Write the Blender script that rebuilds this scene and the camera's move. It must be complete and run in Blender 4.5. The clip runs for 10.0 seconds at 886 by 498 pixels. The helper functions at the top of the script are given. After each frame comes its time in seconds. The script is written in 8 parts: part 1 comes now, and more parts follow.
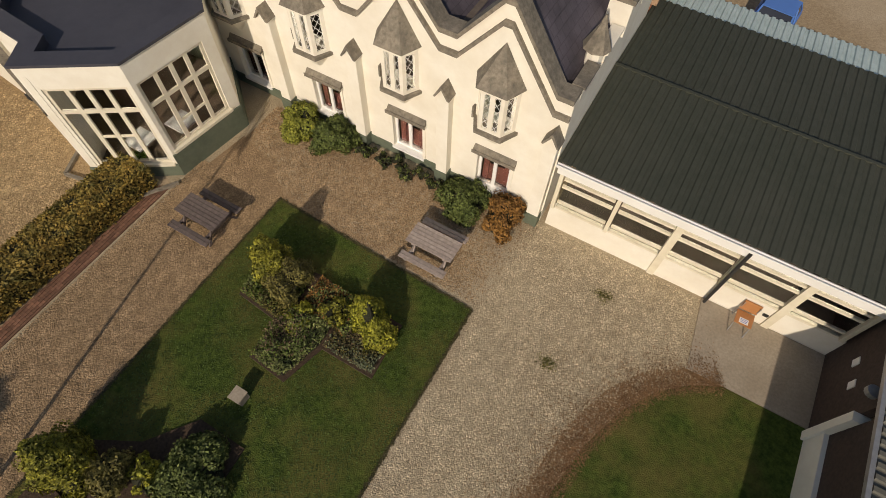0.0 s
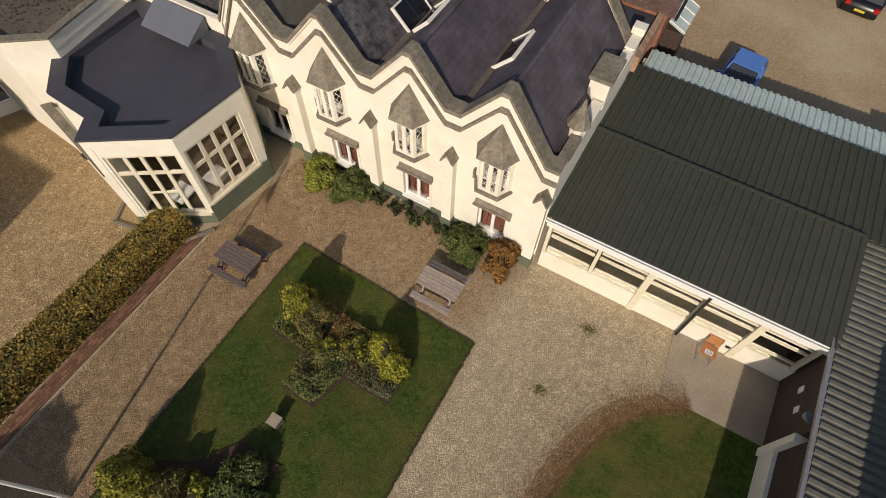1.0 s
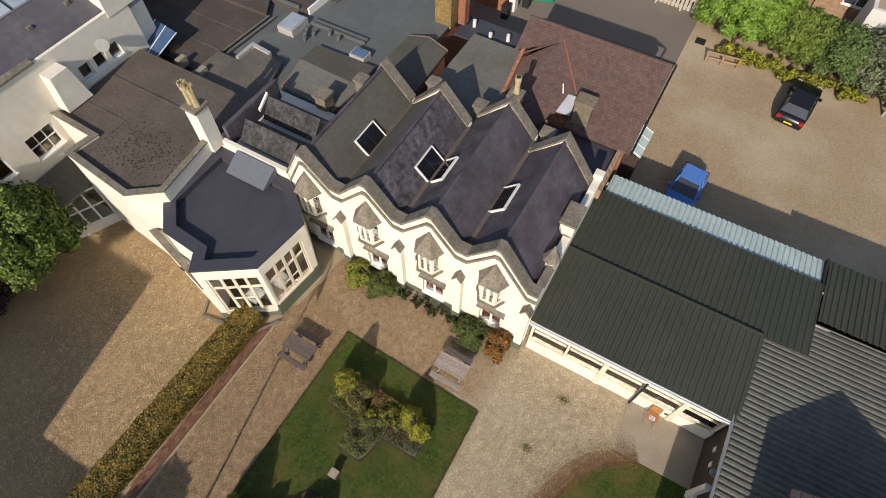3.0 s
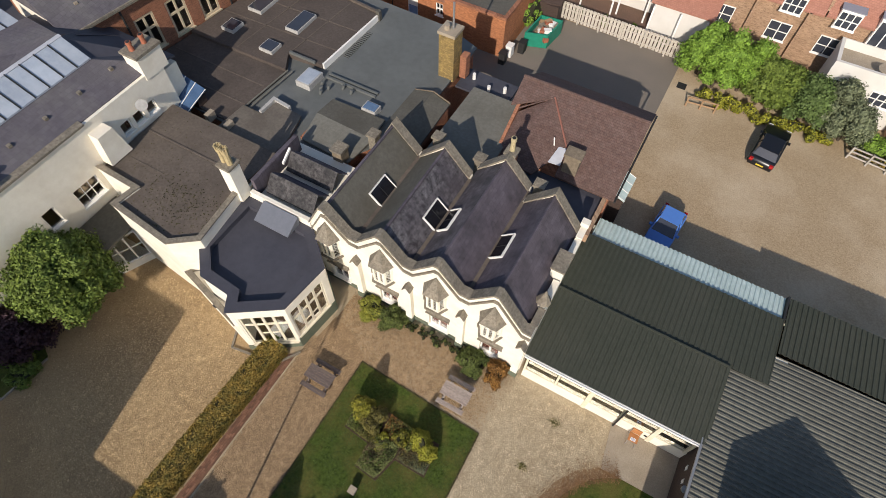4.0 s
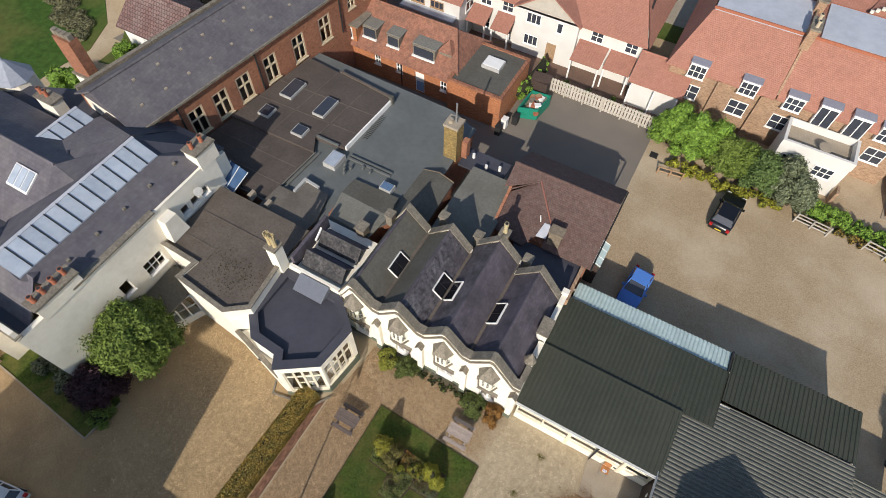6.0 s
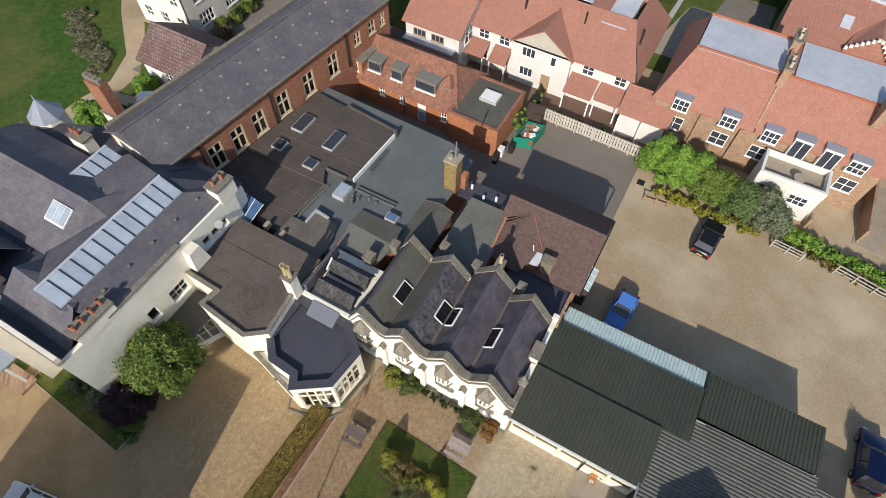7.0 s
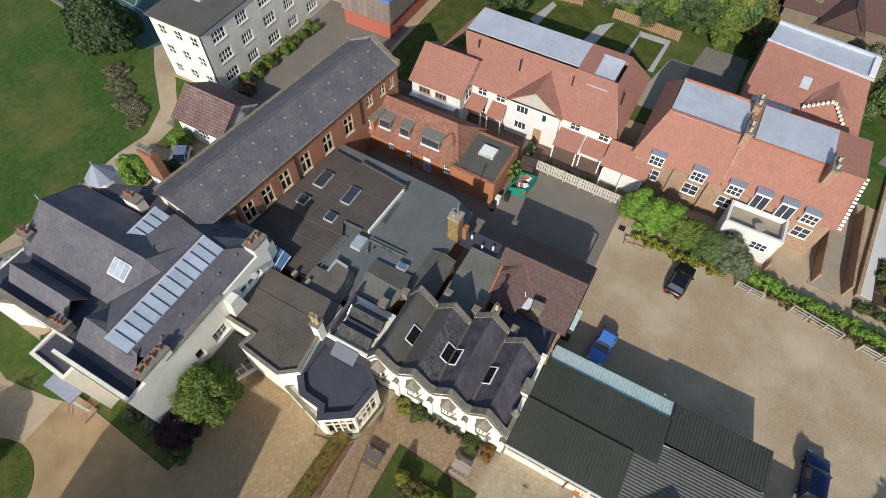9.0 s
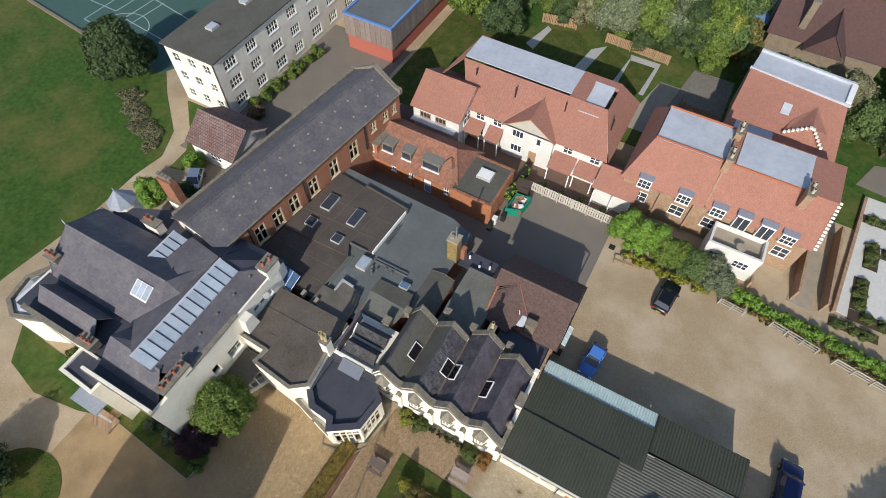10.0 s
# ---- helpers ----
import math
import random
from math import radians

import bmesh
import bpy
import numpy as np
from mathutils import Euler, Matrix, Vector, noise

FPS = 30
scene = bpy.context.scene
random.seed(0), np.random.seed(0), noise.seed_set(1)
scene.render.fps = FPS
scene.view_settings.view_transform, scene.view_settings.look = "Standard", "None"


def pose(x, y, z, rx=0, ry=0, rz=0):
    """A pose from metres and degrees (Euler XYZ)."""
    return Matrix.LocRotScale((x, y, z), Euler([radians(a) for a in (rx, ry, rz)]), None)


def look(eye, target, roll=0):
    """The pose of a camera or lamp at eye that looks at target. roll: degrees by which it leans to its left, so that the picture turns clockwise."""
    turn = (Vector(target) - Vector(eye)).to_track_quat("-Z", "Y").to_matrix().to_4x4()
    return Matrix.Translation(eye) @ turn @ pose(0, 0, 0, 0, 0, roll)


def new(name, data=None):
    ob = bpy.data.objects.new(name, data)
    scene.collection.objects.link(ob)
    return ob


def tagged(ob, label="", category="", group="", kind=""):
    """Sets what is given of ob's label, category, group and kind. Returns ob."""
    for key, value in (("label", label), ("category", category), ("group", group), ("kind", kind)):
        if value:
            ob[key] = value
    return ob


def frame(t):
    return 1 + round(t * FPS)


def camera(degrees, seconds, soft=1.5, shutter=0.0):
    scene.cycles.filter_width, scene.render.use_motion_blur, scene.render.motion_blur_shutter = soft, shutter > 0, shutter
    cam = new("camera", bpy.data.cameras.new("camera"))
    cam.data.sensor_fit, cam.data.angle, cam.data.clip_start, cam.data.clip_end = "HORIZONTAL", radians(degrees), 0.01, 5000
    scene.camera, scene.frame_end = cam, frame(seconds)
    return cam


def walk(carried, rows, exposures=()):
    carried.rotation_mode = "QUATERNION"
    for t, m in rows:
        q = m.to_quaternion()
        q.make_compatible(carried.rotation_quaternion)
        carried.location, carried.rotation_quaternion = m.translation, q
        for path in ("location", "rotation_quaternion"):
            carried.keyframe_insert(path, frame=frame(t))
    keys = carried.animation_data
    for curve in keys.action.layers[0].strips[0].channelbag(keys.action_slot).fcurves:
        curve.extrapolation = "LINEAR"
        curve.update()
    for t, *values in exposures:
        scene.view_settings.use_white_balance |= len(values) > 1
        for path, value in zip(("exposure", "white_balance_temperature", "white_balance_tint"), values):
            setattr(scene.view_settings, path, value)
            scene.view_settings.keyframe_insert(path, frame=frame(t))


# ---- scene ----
cam = camera(77.2, 10.0, 0.8)
PATH = [
    (0, (4.188, -10.667, 15.401), (3.788, -9.917, 13.967), 2.4),
    (0.5, (4.16, -10.902, 16.571), (3.764, -10.144, 15.141), 2.7),
    (1, (4.032, -10.938, 18.277), (3.63, -10.18, 16.848), 2.2),
    (1.5, (3.927, -10.898, 20.165), (3.514, -10.146, 18.737), 1.3),
    (2, (3.762, -10.924, 22.238), (3.347, -10.172, 20.81), 1.1),
    (2.5, (3.679, -11.036, 24.154), (3.262, -10.277, 22.73), 1.1),
    (4, (3.263, -11.461, 29.972), (2.848, -10.682, 28.558), 1.5),
    (4.5, (3.032, -11.547, 31.827), (2.618, -10.764, 30.414), 1.7),
    (5, (2.901, -11.586, 33.809), (2.483, -10.802, 32.399), 1.5),
    (5.5, (2.91, -11.742, 35.609), (2.49, -10.952, 34.203), 1.5),
    (7, (2.868, -11.992, 41.473), (2.447, -11.199, 40.069), 1.4),
    (7.5, (2.938, -12.101, 43.248), (2.512, -11.306, 41.846), 1.3),
    (8, (2.902, -12.22, 45.147), (2.477, -11.424, 43.746), 1.3),
    (8.5, (2.79, -12.388, 47.137), (2.365, -11.592, 45.735), 1.3),
    (9, (2.737, -12.538, 49.269), (2.31, -11.739, 47.87), 1.1),
    (9.5, (2.788, -12.627, 51.245), (2.358, -11.828, 49.847), 1.0),
    (10, (2.947, -12.867, 53.15), (2.516, -12.063, 51.755), 1.0),
]
walk(cam, [(t, look(eye, target, roll)) for t, eye, target, roll in PATH],
     [(0.0, -0.50, 7150, 12), (2.0, -0.15, 6800, 12), (4.5, 0.08, 6450, 11), (7.0, 0.15, 6200, 8), (10.0, 0.13, 6050, 7)])

# ---- light ----
SUN_WAY = Vector((-0.19, 1.0, -0.60)).normalized()
world = bpy.data.worlds.new("sky")
scene.world = world
world.use_nodes = True
wn = world.node_tree.nodes
sky = wn.new("ShaderNodeTexSky")
sky.sky_type = "NISHITA"
sky.sun_disc = False
sky.sun_elevation = math.asin(-SUN_WAY.z)
sky.sun_rotation = math.atan2(-SUN_WAY.x, -SUN_WAY.y)
wn["Background"].inputs["Strength"].default_value = 0.122
world.node_tree.links.new(sky.outputs[0], wn["Background"].inputs["Color"])
sun_lamp = bpy.data.lights.new("sun", "SUN")
sun_lamp.energy, sun_lamp.angle, sun_lamp.color = 4.2, radians(0.6), (1.0, 0.91, 0.79)
sun = new("sun", sun_lamp)
sun.matrix_world = look((0, 0, 80), Vector((0, 0, 80)) + SUN_WAY)


# ---- materials ----
def mat(name, c1, c2=None, rough=0.85, metal=0.0, scale=6.0, stain=None, stain_scale=0.35, stain_amount=0.45,
        bump=0.25, bump_scale=None, spec=0.4, piece=0.0, island=0.0):
    """A painted, stony or earthy surface: two colours in a fine grain, a third in broad blotches, fine relief."""
    m = bpy.data.materials.new(name)
    m.use_nodes = True
    n, ln = m.node_tree.nodes, m.node_tree.links
    b = n["Principled BSDF"]
    b.inputs["Roughness"].default_value, b.inputs["Metallic"].default_value = rough, metal
    b.inputs["Specular IOR Level"].default_value = spec
    c2 = c2 or tuple(v * 0.75 for v in c1)
    co = n.new("ShaderNodeTexCoord")
    fine = n.new("ShaderNodeTexNoise")
    fine.inputs["Scale"].default_value, fine.inputs["Detail"].default_value, fine.inputs["Roughness"].default_value = scale, 6, 0.65
    ln.new(co.outputs["Object"], fine.inputs["Vector"])
    ramp = n.new("ShaderNodeValToRGB")
    ramp.color_ramp.elements[0].position, ramp.color_ramp.elements[1].position = 0.34, 0.66
    ramp.color_ramp.elements[0].color, ramp.color_ramp.elements[1].color = (*c2, 1), (*c1, 1)
    ln.new(fine.outputs["Fac"], ramp.inputs["Fac"])
    col = ramp.outputs["Color"]
    if stain:
        big = n.new("ShaderNodeTexNoise")
        big.inputs["Scale"].default_value, big.inputs["Detail"].default_value, big.inputs["Roughness"].default_value = stain_scale, 7, 0.62
        ln.new(co.outputs["Object"], big.inputs["Vector"])
        r2 = n.new("ShaderNodeValToRGB")
        r2.color_ramp.elements[0].position, r2.color_ramp.elements[1].position = 0.42, 0.68
        r2.color_ramp.elements[0].color = (0, 0, 0, 1)
        r2.color_ramp.elements[1].color = (stain_amount,) * 3 + (1,)
        ln.new(big.outputs["Fac"], r2.inputs["Fac"])
        mix = n.new("ShaderNodeMix")
        mix.data_type = "RGBA"
        ln.new(r2.outputs["Color"], mix.inputs["Factor"])
        ln.new(col, mix.inputs["A"])
        mix.inputs["B"].default_value = (*stain, 1)
        col = mix.outputs["Result"]
    if piece or island:
        src = n.new("ShaderNodeObjectInfo").outputs["Random"] if piece else n.new("ShaderNodeNewGeometry").outputs["Random Per Island"]
        amount = piece or island
        mr = n.new("ShaderNodeMapRange")
        mr.inputs["To Min"].default_value, mr.inputs["To Max"].default_value = 1 - amount, 1 + amount
        ln.new(src, mr.inputs["Value"])
        hsv = n.new("ShaderNodeHueSaturation")
        ln.new(mr.outputs["Result"], hsv.inputs["Value"])
        ln.new(col, hsv.inputs["Color"])
        col = hsv.outputs["Color"]
    ln.new(col, b.inputs["Base Color"])
    if bump:
        bp = n.new("ShaderNodeBump")
        bp.inputs["Strength"].default_value, bp.inputs["Distance"].default_value = bump, 0.03
        if bump_scale:
            f2 = n.new("ShaderNodeTexNoise")
            f2.inputs["Scale"].default_value, f2.inputs["Detail"].default_value = bump_scale, 4
            ln.new(co.outputs["Object"], f2.inputs["Vector"])
            ln.new(f2.outputs["Fac"], bp.inputs["Height"])
        else:
            ln.new(fine.outputs["Fac"], bp.inputs["Height"])
        ln.new(bp.outputs["Normal"], b.inputs["Normal"])
    return m


def courses(m, width, height, mortar, depth=0.5, along="X", tone=0.25, mortar_tone=0.7, slope=1.0):
    """Adds courses of slates, tiles or bricks, in real size, to a material: joints darker and sunk, each piece a shade of its own.
    along X or Y: the way the courses run on a roof; W: on upright walls."""
    n, ln = m.node_tree.nodes, m.node_tree.links
    b = n["Principled BSDF"]
    co = n.new("ShaderNodeTexCoord")
    sep = n.new("ShaderNodeSeparateXYZ")
    com = n.new("ShaderNodeCombineXYZ")
    ln.new(co.outputs["Object"], sep.inputs[0])
    if along == "W":
        add = n.new("ShaderNodeMath")
        ln.new(sep.outputs["X"], add.inputs[0])
        ln.new(sep.outputs["Y"], add.inputs[1])
        ln.new(add.outputs[0], com.inputs["X"])
        ln.new(sep.outputs["Z"], com.inputs["Y"])
    else:
        ln.new(sep.outputs["X" if along == "X" else "Y"], com.inputs["X"])
        mul = n.new("ShaderNodeMath")
        mul.operation = "MULTIPLY"
        mul.inputs[1].default_value = slope
        ln.new(sep.outputs["Y" if along == "X" else "X"], mul.inputs[0])
        ln.new(mul.outputs[0], com.inputs["Y"])
    bt = n.new("ShaderNodeTexBrick")
    bt.inputs["Scale"].default_value = 1.0
    bt.inputs["Brick Width"].default_value, bt.inputs["Row Height"].default_value = width, height
    bt.inputs["Mortar Size"].default_value, bt.inputs["Mortar Smooth"].default_value = mortar, 0.3
    bt.inputs["Color1"].default_value = (1 - tone,) * 3 + (1,)
    bt.inputs["Color2"].default_value = (1 + tone,) * 3 + (1,)
    bt.inputs["Mortar"].default_value = (mortar_tone,) * 3 + (1,)
    ln.new(com.outputs[0], bt.inputs["Vector"])
    mix = n.new("ShaderNodeMix")
    mix.data_type, mix.blend_type = "RGBA", "MULTIPLY"
    mix.inputs["Factor"].default_value = 1.0
    ln.new(b.inputs["Base Color"].links[0].from_socket, mix.inputs["A"])
    ln.new(bt.outputs["Color"], mix.inputs["B"])
    ln.new(mix.outputs["Result"], b.inputs["Base Color"])
    bp = n.new("ShaderNodeBump")
    bp.invert = True
    bp.inputs["Strength"].default_value, bp.inputs["Distance"].default_value = depth, 0.02
    ln.new(bt.outputs["Fac"], bp.inputs["Height"])
    if b.inputs["Normal"].links:
        ln.new(b.inputs["Normal"].links[0].from_socket, bp.inputs["Normal"])
    ln.new(bp.outputs["Normal"], b.inputs["Normal"])
    return m


def glass(name, tint, rough=0.04):
    m = bpy.data.materials.new(name)
    m.use_nodes = True
    b = m.node_tree.nodes["Principled BSDF"]
    b.inputs["Base Color"].default_value = (*tint, 1)
    b.inputs["Roughness"].default_value = rough
    b.inputs["Transmission Weight"].default_value = 1.0
    b.inputs["IOR"].default_value = 1.45
    return m


M_GRAVEL = mat("gravel", (0.585, 0.49, 0.34), (0.28, 0.22, 0.145), 0.95, scale=24, stain=(0.23, 0.155, 0.08), stain_scale=0.33, stain_amount=0.5, bump=1.0, bump_scale=26)
M_PARK = mat("worn_gravel", (0.44, 0.335, 0.21), (0.29, 0.21, 0.125), 0.95, scale=9, stain=(0.56, 0.46, 0.33), stain_scale=0.16, stain_amount=0.6, bump=0.7, bump_scale=18)
M_GRASS = mat("grass", (0.080, 0.114, 0.023), (0.028, 0.048, 0.010), 0.95, scale=7, stain=(0.15, 0.12, 0.04), stain_scale=0.6, stain_amount=0.7, bump=1.0, bump_scale=30, spec=0.1)
M_GRASS2 = mat("meadow_grass", (0.066, 0.122, 0.024), (0.034, 0.070, 0.014), 0.95, scale=1.6, stain=(0.17, 0.14, 0.05), stain_scale=0.11, stain_amount=0.6, bump=1.0, bump_scale=18, spec=0.1)
M_SOIL = mat("soil", (0.085, 0.055, 0.035), (0.04, 0.026, 0.016), 0.95, scale=14, bump=0.9)
M_TARMAC = mat("tarmac", (0.215, 0.185, 0.152), (0.155, 0.134, 0.112), 0.9, scale=10, stain=(0.24, 0.20, 0.16), stain_scale=0.3, stain_amount=0.5, bump=0.4)
M_CONC = mat("concrete", (0.40, 0.34, 0.26), (0.30, 0.25, 0.19), 0.9, scale=14, stain=(0.24, 0.19, 0.13), stain_scale=0.8, bump=0.2)
M_PAVE = mat("brick_paving", (0.20, 0.125, 0.09), (0.13, 0.08, 0.06), 0.9, scale=10, stain=(0.10, 0.075, 0.06), stain_scale=0.6, bump=0.3)
M_CREAM = mat("cream_render", (0.86, 0.82, 0.715), (0.82, 0.77, 0.66), 0.9, scale=2.5, stain=(0.64, 0.56, 0.43), stain_scale=0.6, stain_amount=0.4, bump=0.2, bump_scale=30)
M_CREAM2 = mat("pale_render", (0.86, 0.805, 0.695), (0.80, 0.74, 0.625), 0.9, scale=2, stain=(0.60, 0.53, 0.42), stain_scale=0.45, stain_amount=0.45, bump=0.15, bump_scale=30)
M_PLINTH = mat("green_paint", (0.125, 0.15, 0.105), (0.10, 0.12, 0.085), 0.7, scale=5, stain=(0.17, 0.18, 0.13), stain_scale=1.2, bump=0.15)
M_WHITE = mat("white_paint", (0.85, 0.84, 0.81), (0.80, 0.785, 0.75), 0.55, scale=4, stain=(0.6, 0.57, 0.5), stain_scale=1.0, stain_amount=0.3, bump=0.05)
M_STONE = mat("weathered_stone", (0.30, 0.26, 0.20), (0.16, 0.14, 0.11), 0.95, scale=7, stain=(0.10, 0.09, 0.075), stain_scale=1.6, stain_amount=0.6, bump=0.6, bump_scale=14)
M_SLATE = courses(mat("slate", (0.122, 0.104, 0.124), (0.092, 0.078, 0.095), 0.7, scale=2.2, stain=(0.034, 0.030, 0.034), stain_scale=0.8, stain_amount=0.7, bump=0.25), 0.30, 0.24, 0.012, 0.5, "Y", 0.10, 0.75, 1.35)
M_SLATE_OLD = courses(mat("old_slate", (0.145, 0.127, 0.145), (0.07, 0.062, 0.07), 0.8, scale=1.6, stain=(0.04, 0.038, 0.038), stain_scale=1.1, stain_amount=0.8, bump=0.3), 0.30, 0.24, 0.012, 0.5, "Y", 0.12, 0.7, 1.35)
M_SLATE_L = courses(mat("lichened_slate", (0.165, 0.155, 0.168), (0.024, 0.022, 0.026), 0.85, scale=3.2, stain=(0.066, 0.057, 0.068), stain_scale=0.55, stain_amount=0.9, bump=0.35), 0.30, 0.24, 0.012, 0.5, "Y", 0.12, 0.7, 1.35)
M_LICHEN = mat("lichened_felt", (0.115, 0.108, 0.108), (0.018, 0.017, 0.020), 0.9, scale=4, stain=(0.03, 0.03, 0.031), stain_scale=1.2, stain_amount=0.85, bump=0.4)
M_FELT_K = mat("dark_brown_felt", (0.109, 0.0874, 0.0741), (0.076, 0.0608, 0.0522), 0.9, scale=6, stain=(0.055, 0.044, 0.038), stain_scale=0.45, stain_amount=0.6, bump=0.3)
M_FELT = mat("roofing_felt", (0.145, 0.118, 0.096), (0.105, 0.085, 0.069), 0.9, scale=6, stain=(0.07, 0.056, 0.046), stain_scale=0.45, stain_amount=0.6, bump=0.3)
M_FELT2 = mat("green_grey_felt", (0.122, 0.115, 0.096), (0.09, 0.085, 0.072), 0.9, scale=5, stain=(0.075, 0.068, 0.052), stain_scale=0.5, stain_amount=0.6, bump=0.3)
M_FELT3 = mat("pale_grey_felt", (0.185, 0.18, 0.155), (0.145, 0.14, 0.12), 0.9, scale=5, stain=(0.11, 0.105, 0.085), stain_scale=0.6, stain_amount=0.6, bump=0.3)
M_RGLASS = mat("ridge_glazing", (0.40, 0.45, 0.52), (0.31, 0.355, 0.425), 0.15, scale=1.2, stain=(0.46, 0.49, 0.53), stain_scale=0.9, stain_amount=0.5, bump=0.03, piece=0.08)
M_MEMB = mat("grey_membrane", (0.125, 0.132, 0.127), (0.108, 0.115, 0.111), 0.7, scale=2, stain=(0.19, 0.20, 0.20), stain_scale=0.3, stain_amount=0.4, bump=0.08)
M_LEAD = mat("dark_membrane", (0.062, 0.062, 0.078), (0.052, 0.052, 0.066), 0.6, scale=3, stain=(0.085, 0.085, 0.10), stain_scale=0.5, stain_amount=0.4, bump=0.08)
M_GREENROOF = mat("green_sheet", (0.052, 0.057, 0.042), (0.042, 0.047, 0.034), 0.7, scale=4, stain=(0.070, 0.070, 0.054), stain_scale=0.25, stain_amount=0.5, bump=0.08, spec=0.3)
M_GREYROOF = mat("grey_sheet", (0.165, 0.163, 0.138), (0.115, 0.113, 0.096), 0.8, scale=4, stain=(0.085, 0.082, 0.07), stain_scale=0.3, stain_amount=0.5, bump=0.08, spec=0.15)
M_CLEAR = mat("translucent_sheet", (0.52, 0.62, 0.60), (0.42, 0.52, 0.50), 0.45, scale=3, stain=(0.33, 0.41, 0.39), stain_scale=0.6, bump=0.05)
M_BRICK = courses(mat("red_brick", (0.342, 0.149, 0.0855), (0.243, 0.104, 0.0585), 0.9, scale=4, stain=(0.20, 0.095, 0.06), stain_scale=0.5, bump=0.3), 0.225, 0.075, 0.01, 0.5, "W", 0.25, 1.25)
M_BRICK2 = courses(mat("soft_brick", (0.387, 0.255, 0.163), (0.299, 0.194, 0.123), 0.9, scale=4, stain=(0.28, 0.18, 0.115), stain_scale=0.5, bump=0.3), 0.225, 0.075, 0.01, 0.5, "W", 0.25, 1.2)
M_YBRICK = courses(mat("yellow_brick", (0.36, 0.25, 0.085), (0.22, 0.15, 0.06), 0.9, scale=4, stain=(0.12, 0.09, 0.05), stain_scale=1.5, bump=0.3), 0.225, 0.075, 0.01, 0.5, "W", 0.25, 0.8)
M_TILE = courses(mat("orange_tile_x", (0.40, 0.19, 0.136), (0.35, 0.158, 0.112), 0.85, scale=2, stain=(0.31, 0.15, 0.11), stain_scale=0.4, stain_amount=0.45, bump=0.2), 0.17, 0.14, 0.010, 0.7, "X", 0.08, 0.8, 1.3)
M_TILE_Y = courses(mat("orange_tile_y", (0.40, 0.19, 0.136), (0.35, 0.158, 0.112), 0.85, scale=2, stain=(0.31, 0.15, 0.11), stain_scale=0.4, stain_amount=0.45, bump=0.2), 0.17, 0.14, 0.010, 0.7, "Y", 0.08, 0.8, 1.3)
M_OLDTILE = courses(mat("old_brown_tile", (0.130, 0.078, 0.065), (0.095, 0.058, 0.05), 0.9, scale=4, stain=(0.21, 0.16, 0.145), stain_scale=2.6, stain_amount=0.25, bump=0.3), 0.20, 0.16, 0.014, 0.6, "X", 0.12, 0.75, 1.25)
M_STORETILE = courses(mat("mottled_brown_tile", (0.22, 0.13, 0.115), (0.15, 0.09, 0.08), 0.9, scale=4, stain=(0.30, 0.24, 0.22), stain_scale=0.7, stain_amount=0.5, bump=0.3), 0.34, 0.36, 0.035, 0.9, "X", 0.16, 0.5, 1.2)
M_TILE_OLD = courses(mat("weathered_orange_tile", (0.37, 0.17, 0.11), (0.24, 0.11, 0.075), 0.9, scale=2.5, stain=(0.15, 0.09, 0.065), stain_scale=0.9, stain_amount=0.6, bump=0.3), 0.17, 0.14, 0.010, 0.7, "X", 0.15, 0.75, 1.3)
M_TERRA = mat("terracotta", (0.42, 0.15, 0.08), (0.28, 0.10, 0.06), 0.85, scale=9, bump=0.3)
M_WOOD = mat("grey_wood", (0.30, 0.235, 0.20), (0.20, 0.155, 0.135), 0.85, scale=9, stain=(0.15, 0.12, 0.10), stain_scale=2, bump=0.35, piece=0.12)
M_DARKWOOD = mat("dark_wood", (0.075, 0.05, 0.04), (0.045, 0.03, 0.025), 0.8, scale=9, bump=0.3)
M_OAK = mat("timber", (0.40, 0.26, 0.15), (0.28, 0.18, 0.10), 0.8, scale=8, bump=0.3, piece=0.15)
M_ROOM = mat("room_inside", (0.16, 0.12, 0.09), (0.11, 0.085, 0.065), 0.9, scale=1.5, bump=0)
M_METAL = mat("galvanised_metal", (0.42, 0.42, 0.42), (0.33, 0.33, 0.33), 0.45, 0.6, scale=5, bump=0.05)
M_BLACK = mat("black_plastic", (0.03, 0.03, 0.03), (0.02, 0.02, 0.02), 0.6, scale=8, bump=0.05)
M_LEADGREY = mat("pale_lead", (0.47, 0.485, 0.53), (0.39, 0.405, 0.45), 0.5, scale=1.5, stain=(0.58, 0.59, 0.63), stain_scale=0.25, stain_amount=0.5, bump=0.06)
M_GLASS = glass("window_glass", (0.9, 0.93, 0.95))
M_SKYGLASS = mat("skylight_glass", (0.05, 0.055, 0.07), (0.04, 0.045, 0.06), 0.08, scale=1, bump=0, spec=0.6)


# ---- builders ----
X, Y, Z = Vector((1, 0, 0)), Vector((0, 1, 0)), Vector((0, 0, 1))


def thing(name, loc=(0, 0, 0), label="", category="", group="", kind=""):
    e = new(name)
    e.empty_display_size = 0.3
    e.location = loc
    e["base"] = list(loc)
    return tagged(e, label, category, group, kind)


def mesh(name, bm, material, smooth=False):
    me = bpy.data.meshes.new(name)
    bmesh.ops.recalc_face_normals(bm, faces=bm.faces[:])
    bm.to_mesh(me)
    bm.free()
    for m in (material if isinstance(material, (list, tuple)) else (material,)):
        me.materials.append(m)
    if smooth:
        for p in me.polygons:
            p.use_smooth = True
    return me


